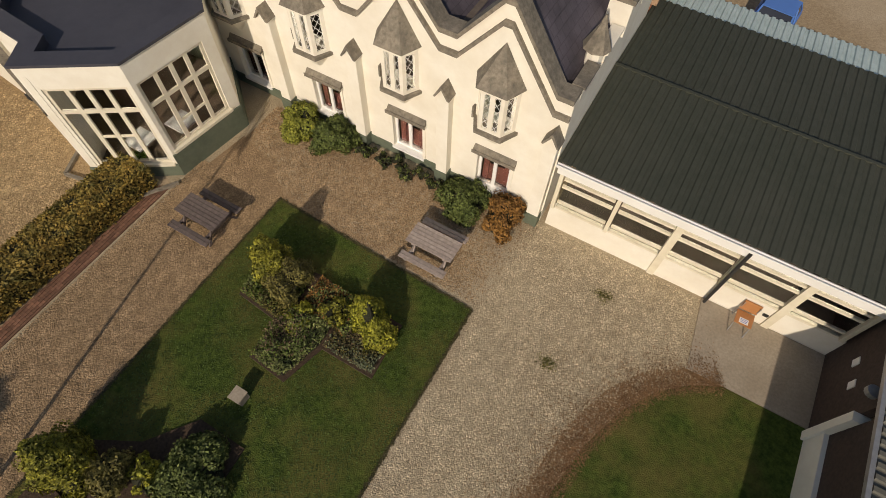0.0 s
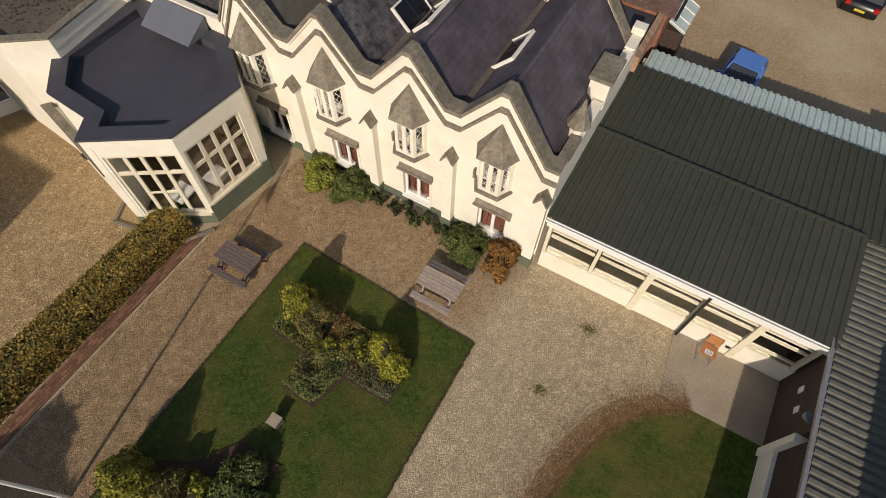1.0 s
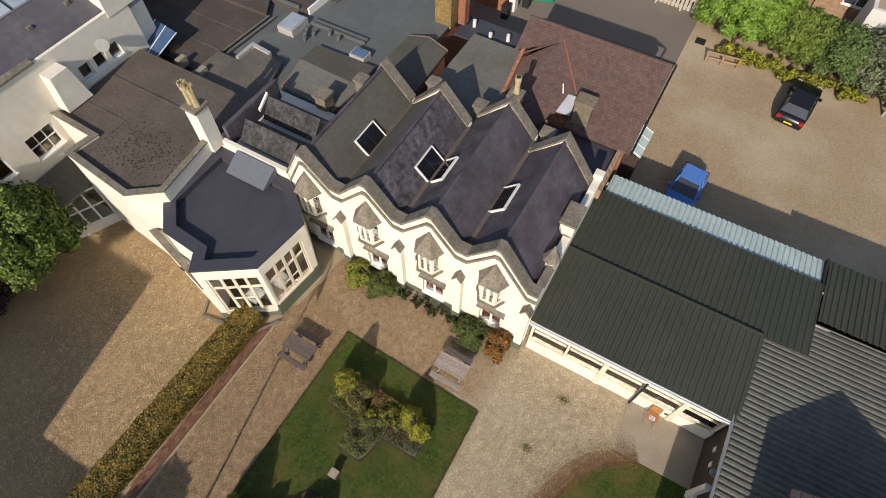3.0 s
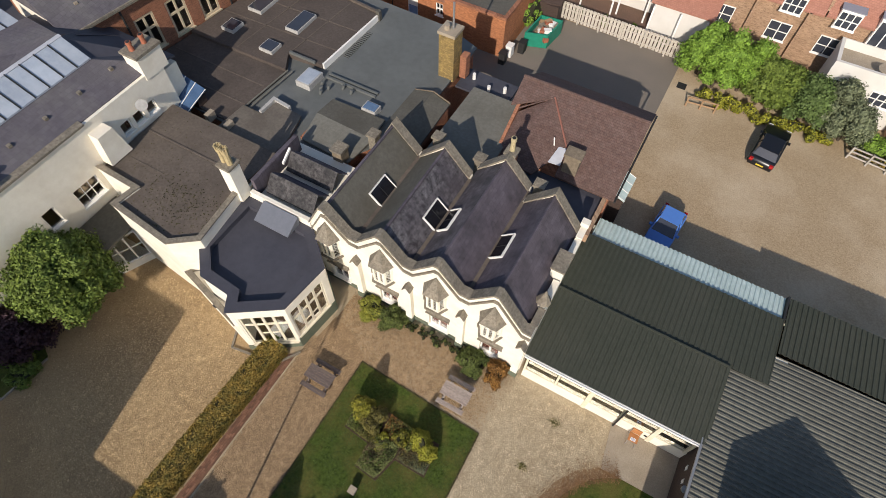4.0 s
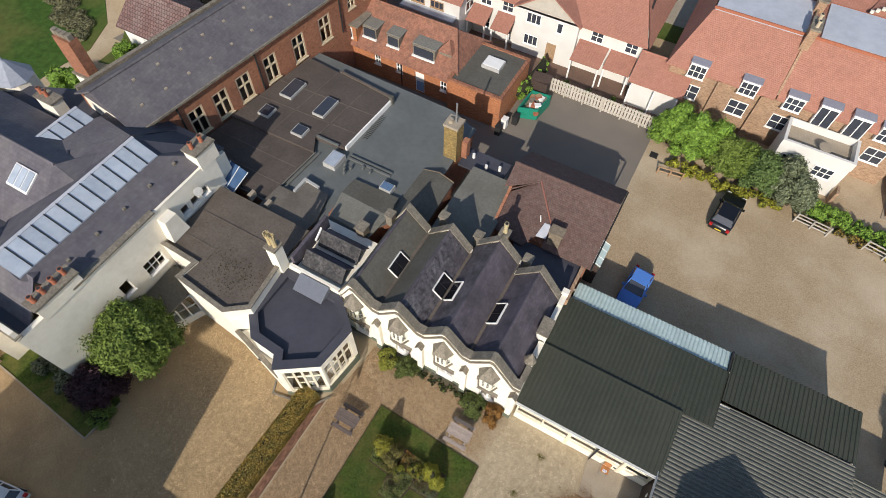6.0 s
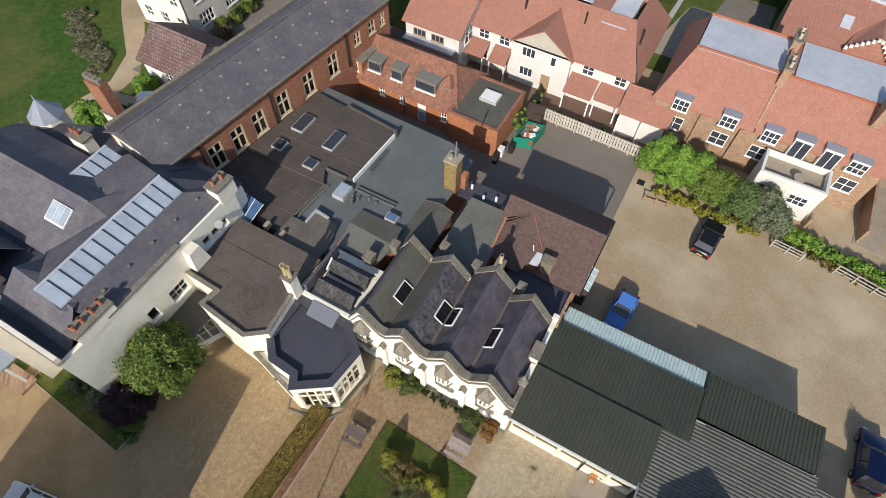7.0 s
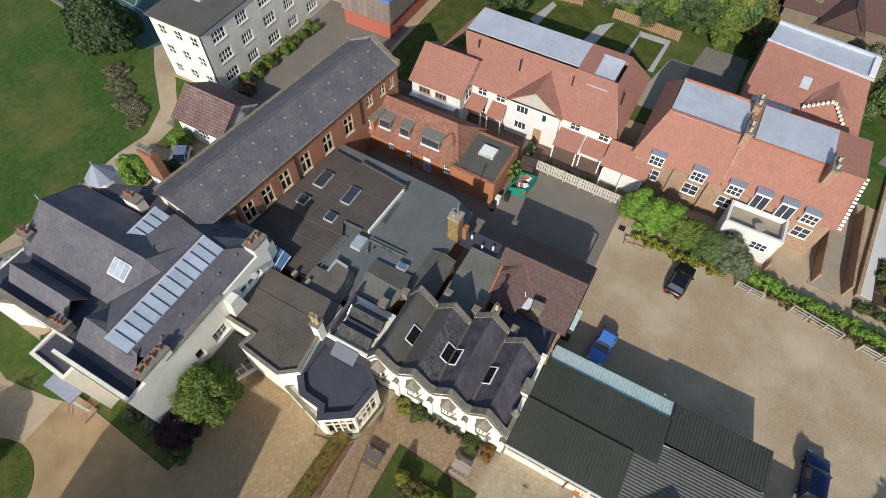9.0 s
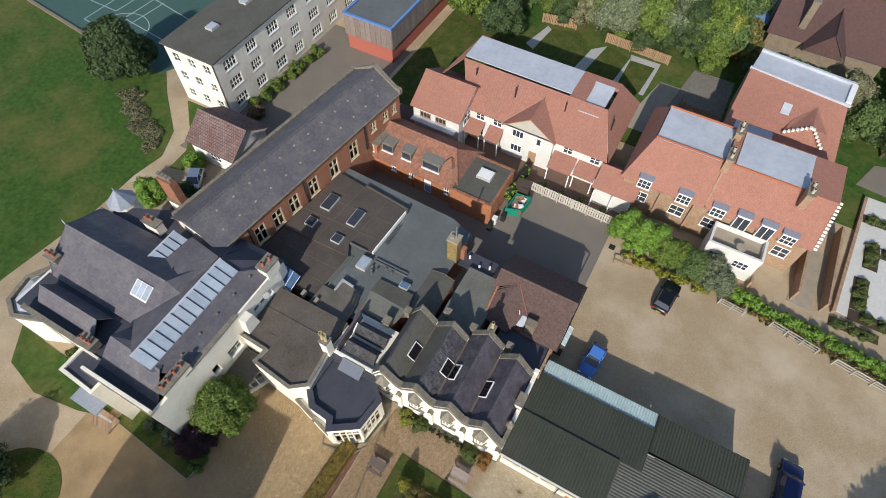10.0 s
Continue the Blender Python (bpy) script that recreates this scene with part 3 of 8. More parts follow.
# windows, hoods, oriels, buttresses
M_CURTAIN = mat("dark_red_curtain", (0.12, 0.034, 0.022), (0.06, 0.018, 0.013), 0.9, scale=9, bump=0.2)
for c in PEAKS:
    x0 = c + 0.15 - 0.58
    w = window(cot, (x0, 0, 0.42), X, 1.16, 1.66, 2, 1, back=0.13, bar=0.12, edge=0.09, label="white casement window")
    for xa, xb in ((x0 + 0.1, x0 + 0.3), (x0 + 0.86, x0 + 1.06)):
        part("curtain", extrude([(xa, 0.3, 0.45), (xb, 0.3, 0.45), (xb, 0.36, 0.45), (xa, 0.36, 0.45)], (0, 0, 1.6)), M_CURTAIN, w, "dark red curtain")
    part("blind", box(x0 + 0.1, x0 + 1.06, 0.36, 0.38, 0.45, 1.25), M_CURTAIN, w, "dark red lower blind")
    h = part("hood", extrude([(x0 - 0.14, -0.16, 2.16), (x0 - 0.14, 0.0, 2.32), (x0 - 0.14, 0.0, 2.1), (x0 - 0.14, -0.16, 2.1)], (1.44, 0, 0)), M_STONE, cot, "grey stone hood over the window")
    part("hood_lip", box(x0 - 0.17, x0 + 1.33, -0.19, -0.161, 2.06, 2.19), M_STONE, h)
    part("architrave", wall((x0 - 0.1, -0.035, 0.34), X, 1.36, 1.76, [(0.1, 1.26, 0.08, 1.74)], 0.033), M_CREAM, cot)
    # oriel: a small bay on a corbel under a stone cap
    ring = [(c - 0.62, 0.0), (c - 0.36, -0.46), (c + 0.36, -0.46), (c + 0.62, 0.0)]
    ring2 = [(c - 0.72, 0.0), (c - 0.43, -0.56), (c + 0.43, -0.56), (c + 0.72, 0.0)]
    bm = bmesh.new()
    prism(ring2, 3.38, 3.5, bm)
    ori = part("oriel", bm, M_STONE, cot, "small oriel window under a stone cap")
    bm = bmesh.new()
    lo = [bm.verts.new((c + (x - c) * f, y * g, z)) for (f, g, z) in ((0.25, 0.15, 2.72),) for x, y in ring]
    hi = [bm.verts.new((x, y, 3.38)) for x, y in ring]
    bm.faces.new(lo[::-1]), bm.faces.new(hi)
    for i in range(4):
        bm.faces.new((lo[i], lo[(i + 1) % 4], hi[(i + 1) % 4], hi[i]))
    part("corbel", bm, M_CREAM, ori)
    bm = bmesh.new()
    prism([(c - 0.66, 0.0), (c - 0.40, -0.5), (c + 0.40, -0.5), (c + 0.66, 0.0)], 4.98, 5.1, bm)
    part("head", bm, M_CREAM, ori)
    bm = bmesh.new()
    lo = [bm.verts.new(p) for p in ((c - 0.74, 0.0, 5.1), (c - 0.46, -0.62, 5.1), (c + 0.46, -0.62, 5.1), (c + 0.74, 0.0, 5.1))]
    t1, t2 = bm.verts.new((c, -0.02, 6.32)), None
    bm.faces.new(lo[::-1])
    for i in range(4):
        bm.faces.new((lo[i], lo[(i + 1) % 4], t1))
    part("cap", bm, M_STONE, ori, "pointed lichened stone cap")
    for (ax, ay), (bx, by) in zip(ring[:-1], ring[1:]):
        a, b = Vector((ax, ay, 3.5)), Vector((bx, by, 3.5))
        u = (b - a).normalized()
        n = Vector((-u.y, u.x, 0))
        L = (b - a).length
        bm = bmesh.new()
        for q in ((0, L, 0, 0.1), (0, L, 1.38, 1.48), (0, 0.12, 0.1, 1.38), (L - 0.12, L, 0.1, 1.38)):
            obox(bm, a, u, Z, n, q[0], q[1], q[2], q[3], 0, 0.07)
        if L > 0.6:
            obox(bm, a, u, Z, n, L / 2 - 0.075, L / 2 + 0.075, 0.1, 1.38, 0, 0.07)
        fr = part("frame", bm, M_CREAM, ori)
        p = part("pane", obox(bmesh.new(), a, u, Z, n, 0.08, L - 0.08, 0.1, 1.38, 0.03, 0.035), M_GLASS, ori)
        p.visible_shadow = False
        # diamond lattice of lead
        bm = bmesh.new()
        for k in range(-8, 16):
            for s in (1, -1):
                pts = []
                for tt in np.linspace(0, 1.28, 40):
                    uu = 0.2 * k + s * tt * 0.7
                    if 0.08 < uu < L - 0.08:
                        pts.append((uu, 0.1 + tt))
                if len(pts) > 1:
                    (ua, za), (ub, zb) = pts[0], pts[-1]
                    d = Vector((ub - ua, zb - za)).normalized()
                    pa, pb = a + u * ua + Z * za + n * 0.02, a + u * ub + Z * zb + n * 0.02
                    side_v = (u * -d.y + Z * d.x) * 0.008
                    bm.faces.new([bm.verts.new(q) for q in (pa - side_v, pa + side_v, pb + side_v, pb - side_v)])
        if bm.faces and ax > c - 0.5:
            part("lattice", bm, M_WHITE, ori)
        else:
            bm.free()
    part("bracket", box(c - 0.72, c - 0.66, -0.16, -0.001, 3.5, 3.9), M_STONE, ori)

for x in ((PEAKS[0] + PEAKS[1]) / 2, (PEAKS[1] + PEAKS[2]) / 2, (PEAKS[2] + PEAKS[3]) / 2, 1.86):
    b = part("buttress", box(x - 0.2, x + 0.2, -0.3, -0.001, 0.55, 3.95), M_CREAM, cot)
    part("plinth", box(x - 0.23, x + 0.23, -0.34, -0.001, 0.0, 0.549), M_PLINTH, b, "green painted plinth")
    part("cap", extrude([(x - 0.27, -0.42, 3.95), (x, -0.42, 4.42), (x + 0.27, -0.42, 3.95), (x + 0.2, -0.42, 3.95), (x, -0.42, 4.28), (x - 0.2, -0.42, 3.95)], (0, 0.419, 0)), M_STONE, b, "pointed stone cap")
    part("cap_infill", extrude([(x - 0.2, -0.3, 3.951), (x, -0.3, 4.28), (x + 0.2, -0.3, 3.951)], (0, 0.299, 0)), M_CREAM, b)
for xa, xb in zip((CW, *[((PEAKS[i] + PEAKS[i + 1]) / 2 + 0.23) for i in range(3)]), [((PEAKS[i] + PEAKS[i + 1]) / 2 - 0.23) for i in range(3)] + [1.63]):
    part("plinth", box(xa, xb, -0.05, -0.001, 0, 0.42), M_PLINTH, cot, "green painted plinth")

# side chimney, corner turret and the parapet between them
part("side_chimney", box(1.5, 2.16, 3.42, 4.6, 5.0, 6.05), M_CREAM, cot)
part("coping", box(1.44, 2.22, 3.36, 4.66, 6.05, 6.2), M_STONE, cot, "weathered stone coping")
bm = tube((1.86, 1.75, 4.9), (1.86, 1.75, 5.75), 0.24, 8)
tur = part("turret", bm, M_CREAM, cot)
part("cap", tube((1.86, 1.75, 5.75), (1.86, 1.75, 6.5), 0.4, 8, None, 0.06), M_STONE, tur, "pointed stone cap")
part("finial", tube((1.86, 1.75, 6.48), (1.86, 1.75, 6.7), 0.09, 8, None, 0.03), M_STONE, tur)
for y0, y1, z in ((0.43, 1.45, 5.42), (2.05, 3.3, 5.34), (4.7, 6.2, 5.3), (6.21, 7.39, 5.4)):
    pa = part("parapet", box(1.84, 2.1, y0, y1, 5.05, z), M_CREAM, cot)
    part("coping", box(1.79, 2.16, y0, y1, z, z + 0.08), M_CREAM if y0 > 1 else M_STONE, pa)
part("parapet_end", box(1.72, 2.18, 7.0, 7.39, 5.48, 5.75), M_CREAM, cot)


def inset(poly, d):
    """A plan drawn in by d on all sides."""
    out, n = [], len(poly)
    area = sum(poly[i][0] * poly[(i + 1) % n][1] - poly[(i + 1) % n][0] * poly[i][1] for i in range(n))
    s = 1 if area > 0 else -1
    for i in range(n):
        p0, p1, p2 = Vector(poly[i - 1]), Vector(poly[i]), Vector(poly[(i + 1) % n])
        a, b = (p1 - p0).normalized(), (p2 - p1).normalized()
        na, nb = Vector((-a.y, a.x)) * s, Vector((-b.y, b.x)) * s
        m = (na + nb)
        out.append(tuple(p1 + m * (d / max(0.3, 1 + na.dot(nb)))))
    return out


def ring(outer, inner, z0, z1, bm=None):
    bm = bm or bmesh.new()
    n = len(outer)
    v = [[bm.verts.new((x, y, z)) for x, y in p] for p, z in ((outer, z0), (outer, z1), (inner, z1), (inner, z0))]
    for k in range(4):
        for i in range(n):
            j = (i + 1) % n
            bm.faces.new((v[k][i], v[k][j], v[(k + 1) % 4][j], v[(k + 1) % 4][i]))
    return bm


def face_wall(parent, a, b, height, cuts, material, thick=0.25, z=0.0):
    """An outer wall from a to b (outside on the right hand when going from a to b), with openings (u0, u1, z0, z1)."""
    a, b = Vector((*a, z)), Vector((*b, z))
    return part("wall", wall(a, b - a, (b - a).length, height, cuts, thick), material, parent)


M_KERB = mat("grey_white_kerb", (0.46, 0.45, 0.43), (0.36, 0.35, 0.33), 0.7, scale=5, bump=0.1)


def skylight(parent, x0, x1, y0, y1, z, h=0.35, glass_m=None, label="raised flat roof light"):
    """A kerbed roof light on a flat roof."""
    r = [(x0, y0), (x1, y0), (x1, y1), (x0, y1)]
    k = part("rooflight", ring(r, inset(r, 0.07), z, z + h), M_KERB, parent, label)
    part("pane", box(x0 + 0.08, x1 - 0.08, y0 + 0.08, y1 - 0.08, z + h - 0.06, z + h + 0.04), glass_m or M_SKYGLASS, k)
    return k


def pot(parent, x, y, z, h=0.5, r=0.13, material=None):
    bm = tube((x, y, z), (x, y, z + h * 0.75), r * 1.1, 10, None, r * 0.85)
    tube((x, y, z + h * 0.75), (x, y, z + h), r * 1.15, 10, bm, r * 1.1)
    p = part("chimney_pot", bm, material or M_TERRA, parent)
    part("flue", tube((x, y, z + h), (x, y, z + h + 0.006), r * 0.8, 10), M_BLACK, p)
    return p


def stack(parent, x0, x1, y0, y1, z0, z1, material, pots=(), cap=None, pot_m=None, pot_h=0.55):
    c = part("chimney", box(x0, x1, y0, y1, z0, z1), material, parent)
    part("cap", box(x0 - 0.08, x1 + 0.08, y0 - 0.08, y1 + 0.08, z1, z1 + 0.16), cap or M_STONE, c)
    for px_, py_ in pots:
        bm = tube((px_, py_, z1 + 0.16), (px_, py_, z1 + 0.16 + pot_h * 0.75), 0.16, 10, None, 0.12)
        tube((px_, py_, z1 + 0.16 + pot_h * 0.75), (px_, py_, z1 + 0.16 + pot_h), 0.17, 10, bm, 0.16)
        part("pot", bm, pot_m or M_TERRA, c)
        part("flue", tube((px_, py_, z1 + 0.16 + pot_h), (px_, py_, z1 + 0.17 + pot_h), 0.11, 10), M_BLACK, c)
    return c


# ---- glazed hall with ribbed roof ----
gl = thing("glazed_hall", (7, 5, 0), "low glazed hall with a green ribbed sheet roof", "hall")
part("wall", box(2.3, 11.35, 0.0, 0.2, 0, 1.0), M_CREAM, gl)
part("floor", box(2.3, 21, 0.2, 9.4, 0, 0.06), M_ROOM, gl)
part("back_wall", box(2.3, 13.3, 9.2, 9.4, 0, 2.9), M_CREAM2, gl)
posts = (2.36, 4.15, 5.95, 7.75, 9.55, 11.2)
M_BUFF = mat("buff_paint", (0.78, 0.72, 0.57), (0.72, 0.655, 0.50), 0.6, scale=4, stain=(0.55, 0.47, 0.32), stain_scale=1.2, bump=0.08)
for i, x in enumerate(posts):
    wd = 0.11 if i in (2, 4) else 0.06
    part("post", box(x - wd, x + wd, -0.06, 0.1, 0.02 if i in (2, 4) else 1.0, 3.0), M_BUFF, gl)
for i in range(5):
    xa, xb = posts[i] + 0.1, posts[i + 1] - 0.1
    win = part("window", box(xa, xb, 0.0, 0.12, 1.0, 1.09), M_BUFF, gl, "cream framed window in three lights")
    for z in (1.28, 2.05, 2.4):
        part("rail", box(xa, xb, 0.0, 0.09, z, z + 0.09), M_BUFF, win)
    part("rail", box(xa, xb, 0.0, 0.12, 2.78, 2.95), M_BUFF, win)
    for z0, z1 in ((1.09, 1.28), (1.37, 2.05), (2.14, 2.4), (2.49, 2.78)):
        p = part("pane", box(xa, xb, 0.04, 0.046, z0, z1), M_GLASS, win)
        p.visible_shadow = False
part("fascia", box(2.2, 11.4, -0.12, -0.061, 2.74, 3.12), M_WHITE, gl)
gut = part("gutter", extrude([(2.15, -0.25, 3.1), (2.15, -0.25, 3.2), (2.15, -0.225, 3.2), (2.15, -0.215, 3.14), (2.15, -0.165, 3.14), (2.15, -0.15, 3.2), (2.15, -0.121, 3.2), (2.15, -0.121, 3.08)], (9.3, 0, 0)), M_WHITE, gl, "white plastic gutter")
part("downpipe", tube((7.75, -0.14, 3.1), (7.75, -0.14, 0.05), 0.05, 10), M_BLACK, gl, "dark rain pipe")
part("vent_box", box(9.25, 9.4, -0.05, -0.001, 0.55, 0.64), M_BLACK, gl)
part("roof", corrugated((2.12, -0.1, 3.22), Vector((0, 1, 0.06)).normalized(), X, 4.36, 9.3, 0.29, 0.035), M_GREENROOF, gl, "green ribbed sheet roof")
part("roof", corrugated((2.12, 4.24, 3.37), Vector((0, 1, -0.02)).normalized(), X, 4.15, 11.2, 0.29, 0.035), M_GREENROOF, gl, "green ribbed sheet roof")
part("ridge_flashing", box(2.12, 11.3, 4.14, 4.25, 3.46, 3.525), M_GREENROOF, gl)
part("roof_strip", corrugated((2.42, 8.36, 3.14), Vector((0, 1, -0.09)).normalized(), X, 1.6, 10.8, 0.26, 0.045), M_CLEAR, gl, "pale translucent roof strip")
# black box whose colour stands for the shade in the end gap
part("strip_end", box(13.23, 13.33, 8.3, 9.95, 2.9, 3.3), M_BLACK, gl, "black box in place of the shaded gap at the strip's end")

# ---- long shed ----
sh = thing("shed", (16, 0, 0), "long shed with a grey ribbed roof", "shed")
part("wall", box(11.36, 11.6, -2.6, 6.0, 0, 3.15), M_DARKWOOD, sh, "dark boarded wall")
part("wall", box(11.3, 11.62, -30, -2.6, 0, 1.0), M_CREAM, sh)
part("pier", box(11.22, 11.62, -2.85, -2.6, 0, 2.2), M_CREAM, sh)
# matte dark panel stands in for the unlit void below the eaves
part("glazing", box(11.42, 11.5, -30, -2.85, 1.0, 3.15), M_DARKWOOD, sh, "dark panel in place of the shaded opening under the eaves")
part("wall", box(11.6, 21.0, 5.8, 6.0, 0, 3.3), M_CREAM2, sh)
part("roof", corrugated((11.28, -30, 3.22), Vector((1, 0, 0.03)).normalized(), Y, 9.9, 36.1, 0.27, 0.055), M_GREYROOF, sh, "grey ribbed sheet roof")
part("roof", corrugated((21.3, -30, 3.2), Vector((1, 0, -0.03)).normalized(), Y, 4.4, 35.5, 0.27, 0.055), M_GREYROOF, sh, "grey ribbed sheet roof")
part("gutter", box(11.16, 11.27, -30, 6.0, 3.12, 3.24), M_METAL, sh, "pale metal gutter")
for y in (-0.9, -1.6):
    part("sign", box(11.335, 11.36, y - 0.11, y + 0.11, 1.5, 1.8), M_WHITE, sh, "small white notice")
part("lamp", tube((11.2, -2.3, 2.9), (11.2, -2.3, 2.75), 0.16, 12), M_METAL, sh)
sb = thing("rear_shed", (17, 8, 0), "rear shed with a dark green ribbed roof", "shed")
part("roof", corrugated((13.35, 6.2, 3.42), Vector((0, 1, -0.02)).normalized(), X, 3.6, 7.9, 0.27, 0.05), M_GREENROOF, sb)
part("wall", box(13.4, 21.2, 9.45, 9.6, 0, 3.2), M_CREAM2, sb)
part("wall", box(21.05, 21.2, 6.2, 9.45, 0, 3.2), M_CREAM2, sb)
# gabled house to the south-east, whose roof edge and shade reach the shed
se = thing("gabled_house", (17, -8, 0), "house with a dark tiled gable roof", "house")
M_DTILE = courses(mat("dark_tile", (0.085, 0.07, 0.075), (0.06, 0.05, 0.055), 0.85, scale=4, stain=(0.12, 0.10, 0.10), stain_scale=0.8, bump=0.2), 0.3, 0.3, 0.02, 0.6, "X", 0.3, 0.5)
part("wall", box(13.3, 19.4, -16, -2.6, 3.0, 5.0), M_CREAM2, se)
part("gable_wall", extrude([(13.3, -2.61, 5.0), (19.4, -2.61, 5.0), (15.9, -2.61, 6.6)], (0, -0.25, 0)), M_CREAM2, se)
part("roof", slab([(13.0, -2.3, 5.1), (15.9, -2.3, 6.8), (15.9, -16, 6.8), (13.0, -16, 5.1)], 0.18), M_DTILE, se)
part("roof", slab([(19.8, -2.3, 4.9), (15.9, -2.3, 6.8), (15.9, -16, 6.8), (19.8, -16, 4.9)], 0.18), M_DTILE, se)

# ---- sun room ----
M_SASH = mat("cream_sash", (0.76, 0.70, 0.56), (0.70, 0.64, 0.50), 0.55, scale=4, stain=(0.55, 0.48, 0.36), stain_scale=1.2, stain_amount=0.4, bump=0.05)
BAY = [(-9.3, -4.6), (-8.95, -1.7), (-10.9, -0.02), (-15.4, -0.02), (-15.45, -3.85), (-14.15, -5.2), (-12.2, -5.35), (-11.7, -6.2)]
sr = thing("sun_room", (-12, -3, 0), "cream sun room with tall windows and a dark flat roof", "sun room")
WS, ES = (Vector(BAY[0]) - Vector(BAY[7])).length, (Vector(BAY[1]) - Vector(BAY[0])).length
for (a, b), L in (((BAY[7], BAY[0]), WS), ((BAY[0], BAY[1]), ES)):
    lo, hi = (0.36, L - 0.14) if L == WS else (0.14, L - 0.4)
    sill_z = 0.62 if L == WS else 1.12
    face_wall(sr, a, b, 4.4, [(lo, hi, sill_z, 3.96)], M_CREAM)
    u = (Vector((*b, 0)) - Vector((*a, 0))).normalized()
    n = Vector((-u.y, u.x, 0))
    o = Vector((*a, sill_z)) + u * lo
    w = window(sr, o, u, hi - lo, 3.96 - sill_z, 4, 2, frame_m=M_SASH, back=0.04, bar=0.14, edge=0.1, rails=[2.92 - sill_z], label="tall white window of eight lights")
    bm = bmesh.new()
    for k in (1, 2):
        c0 = 0.09 + (hi - lo - 0.18) * k / 4
        obox(bm, o + n * 0.04, u, Z, n, c0 + 0.06, c0 + (hi - lo - 0.18) / 4 - 0.06, 1.87 - sill_z, 1.96 - sill_z, 0.012, 0.06)
    part("rail", bm, M_SASH, w)
    obm = obox(bmesh.new(), Vector((*a, 0)), u, Z, n, -0.02, L + 0.02, 0, 0.56 if L == WS else 1.0, -0.05, -0.001)
    part("plinth", obm, M_PLINTH, sr, "green painted plinth")
face_wall(sr, BAY[1], BAY[2], 4.4, [], M_CREAM)
ub = (Vector((*BAY[2], 0)) - Vector((*BAY[1], 0)))
Lb = ub.length
ub.normalize()
part("plinth", obox(bmesh.new(), Vector((*BAY[1], 0)), ub, Z, Vector((-ub.y, ub.x, 0)), -0.02, Lb, 0, 1.0, -0.05, -0.001), M_PLINTH, sr, "green painted plinth")
for i in (4, 5, 6):
    face_wall(sr, BAY[i], BAY[i + 1], 4.4, [], M_CREAM)
face_wall(sr, BAY[3], BAY[4], 4.4, [], M_CREAM)
part("floor", prism(inset(BAY, 0.27), 0, 0.5), mat("room_floor", (0.12, 0.085, 0.06), (0.09, 0.065, 0.045), 0.7, scale=2, bump=0), sr)
part("roof", prism(inset(BAY, 0.3), 4.4, 4.5), M_LEAD, sr, "dark smooth roof membrane")
part("parapet", ring(BAY, inset(BAY, 0.25), 4.4, 4.76), M_CREAM, sr)
part("parapet_lining", ring(inset(BAY, 0.251), inset(BAY, 0.5), 4.45, 4.76), M_LEAD, sr)
part("parapet_cap", ring(inset(BAY, -0.05), inset(BAY, 0.52), 4.76, 4.85), M_LEAD, sr, "dark membrane capping")
part("roof_hatch", extrude([(-14.0, -0.1, 4.85), (-14.0, -0.1, 5.45), (-14.0, -1.15, 4.9), (-14.0, -1.15, 4.85)], (2.3, 0, 0)), mat("grey_zinc", (0.15, 0.16, 0.19), (0.13, 0.14, 0.165), 0.5, scale=3, bump=0.05), sr, "sloping grey hatch")
# white tables inside
for x, y in ((-10.6, -4.7), (-10.0, -3.4)):
    t = thing("side_table", (x, y, 0.5), "small white cloth covered table", "table", "tables in the sun room")
    part("cloth", box(x - 0.4, x + 0.4, y - 0.4, y + 0.4, 1.1, 1.16), M_KERB, t)
    part("leg", box(x - 0.06, x + 0.06, y - 0.06, y + 0.06, 0.5, 1.1), M_OAK, t)

# ---- flat block with felted roof ----
F2 = [(-23.5, -3.0), (-20.6, -3.1), (-20.8, -4.45), (-16.45, -4.9), (-15.05, -3.85), (-15.45, -0.1), (-15.45, 2.9), (-23.5, 2.9)]
fb = thing("flat_block", (-19, -1, 0), "cream block with a brown felted flat roof", "house")
part("wall", prism(inset(F2, 0.02), 0, 5.2), M_CREAM, fb)
part("roof", prism([*inset(F2, 0.2)[:6], (-15.5, 2.9), (-23.45, 2.9)], 5.2, 5.52), M_FELT, fb, "brown mottled roofing felt")
F2_IN, F2_OUT = inset(F2, 0.24), inset(F2, -0.04)
for i in range(5):
    q = [F2[i], F2[i + 1], F2_IN[i + 1], F2_IN[i]]
    pa = part("parapet", prism(q, 5.2, 5.64), M_CREAM, fb)
    part("coping", prism([F2_OUT[i], F2_OUT[i + 1], inset(F2, 0.28)[i + 1], inset(F2, 0.28)[i]], 5.641, 5.72), M_STONE, pa, "grey weathered coping")
# low flat extension between the block and the sun room
EXT = [(-16.4, -4.96), (-11.95, -6.12), (-12.24, -5.38), (-14.19, -5.23), (-15.3, -4.02)]
part("extension_wall", prism(EXT, 0, 2.75), M_CREAM, fb)
part("extension_coping", prism([(-16.42, -5.02), (-11.95, -6.18), (-12.0, -5.86), (-16.2, -4.72)], 2.751, 2.95), M_STONE, fb, "grey weathered coping")
part("vent", box(-14.2, -14.0, -5.66, -5.5, 1.9, 2.1), M_BLACK, fb)
part("felt_lap", box(-23.1, -15.8, 0.55, 0.65, 5.52, 5.555), M_FELT, fb)
part("felt_lap", box(-23.1, -20.0, -1.5, -1.44, 5.52, 5.54), M_FELT, fb)
ch = stack(fb, -15.95, -15.2, -0.55, 0.2, 5.0, 7.6, M_CREAM, (), M_STONE)
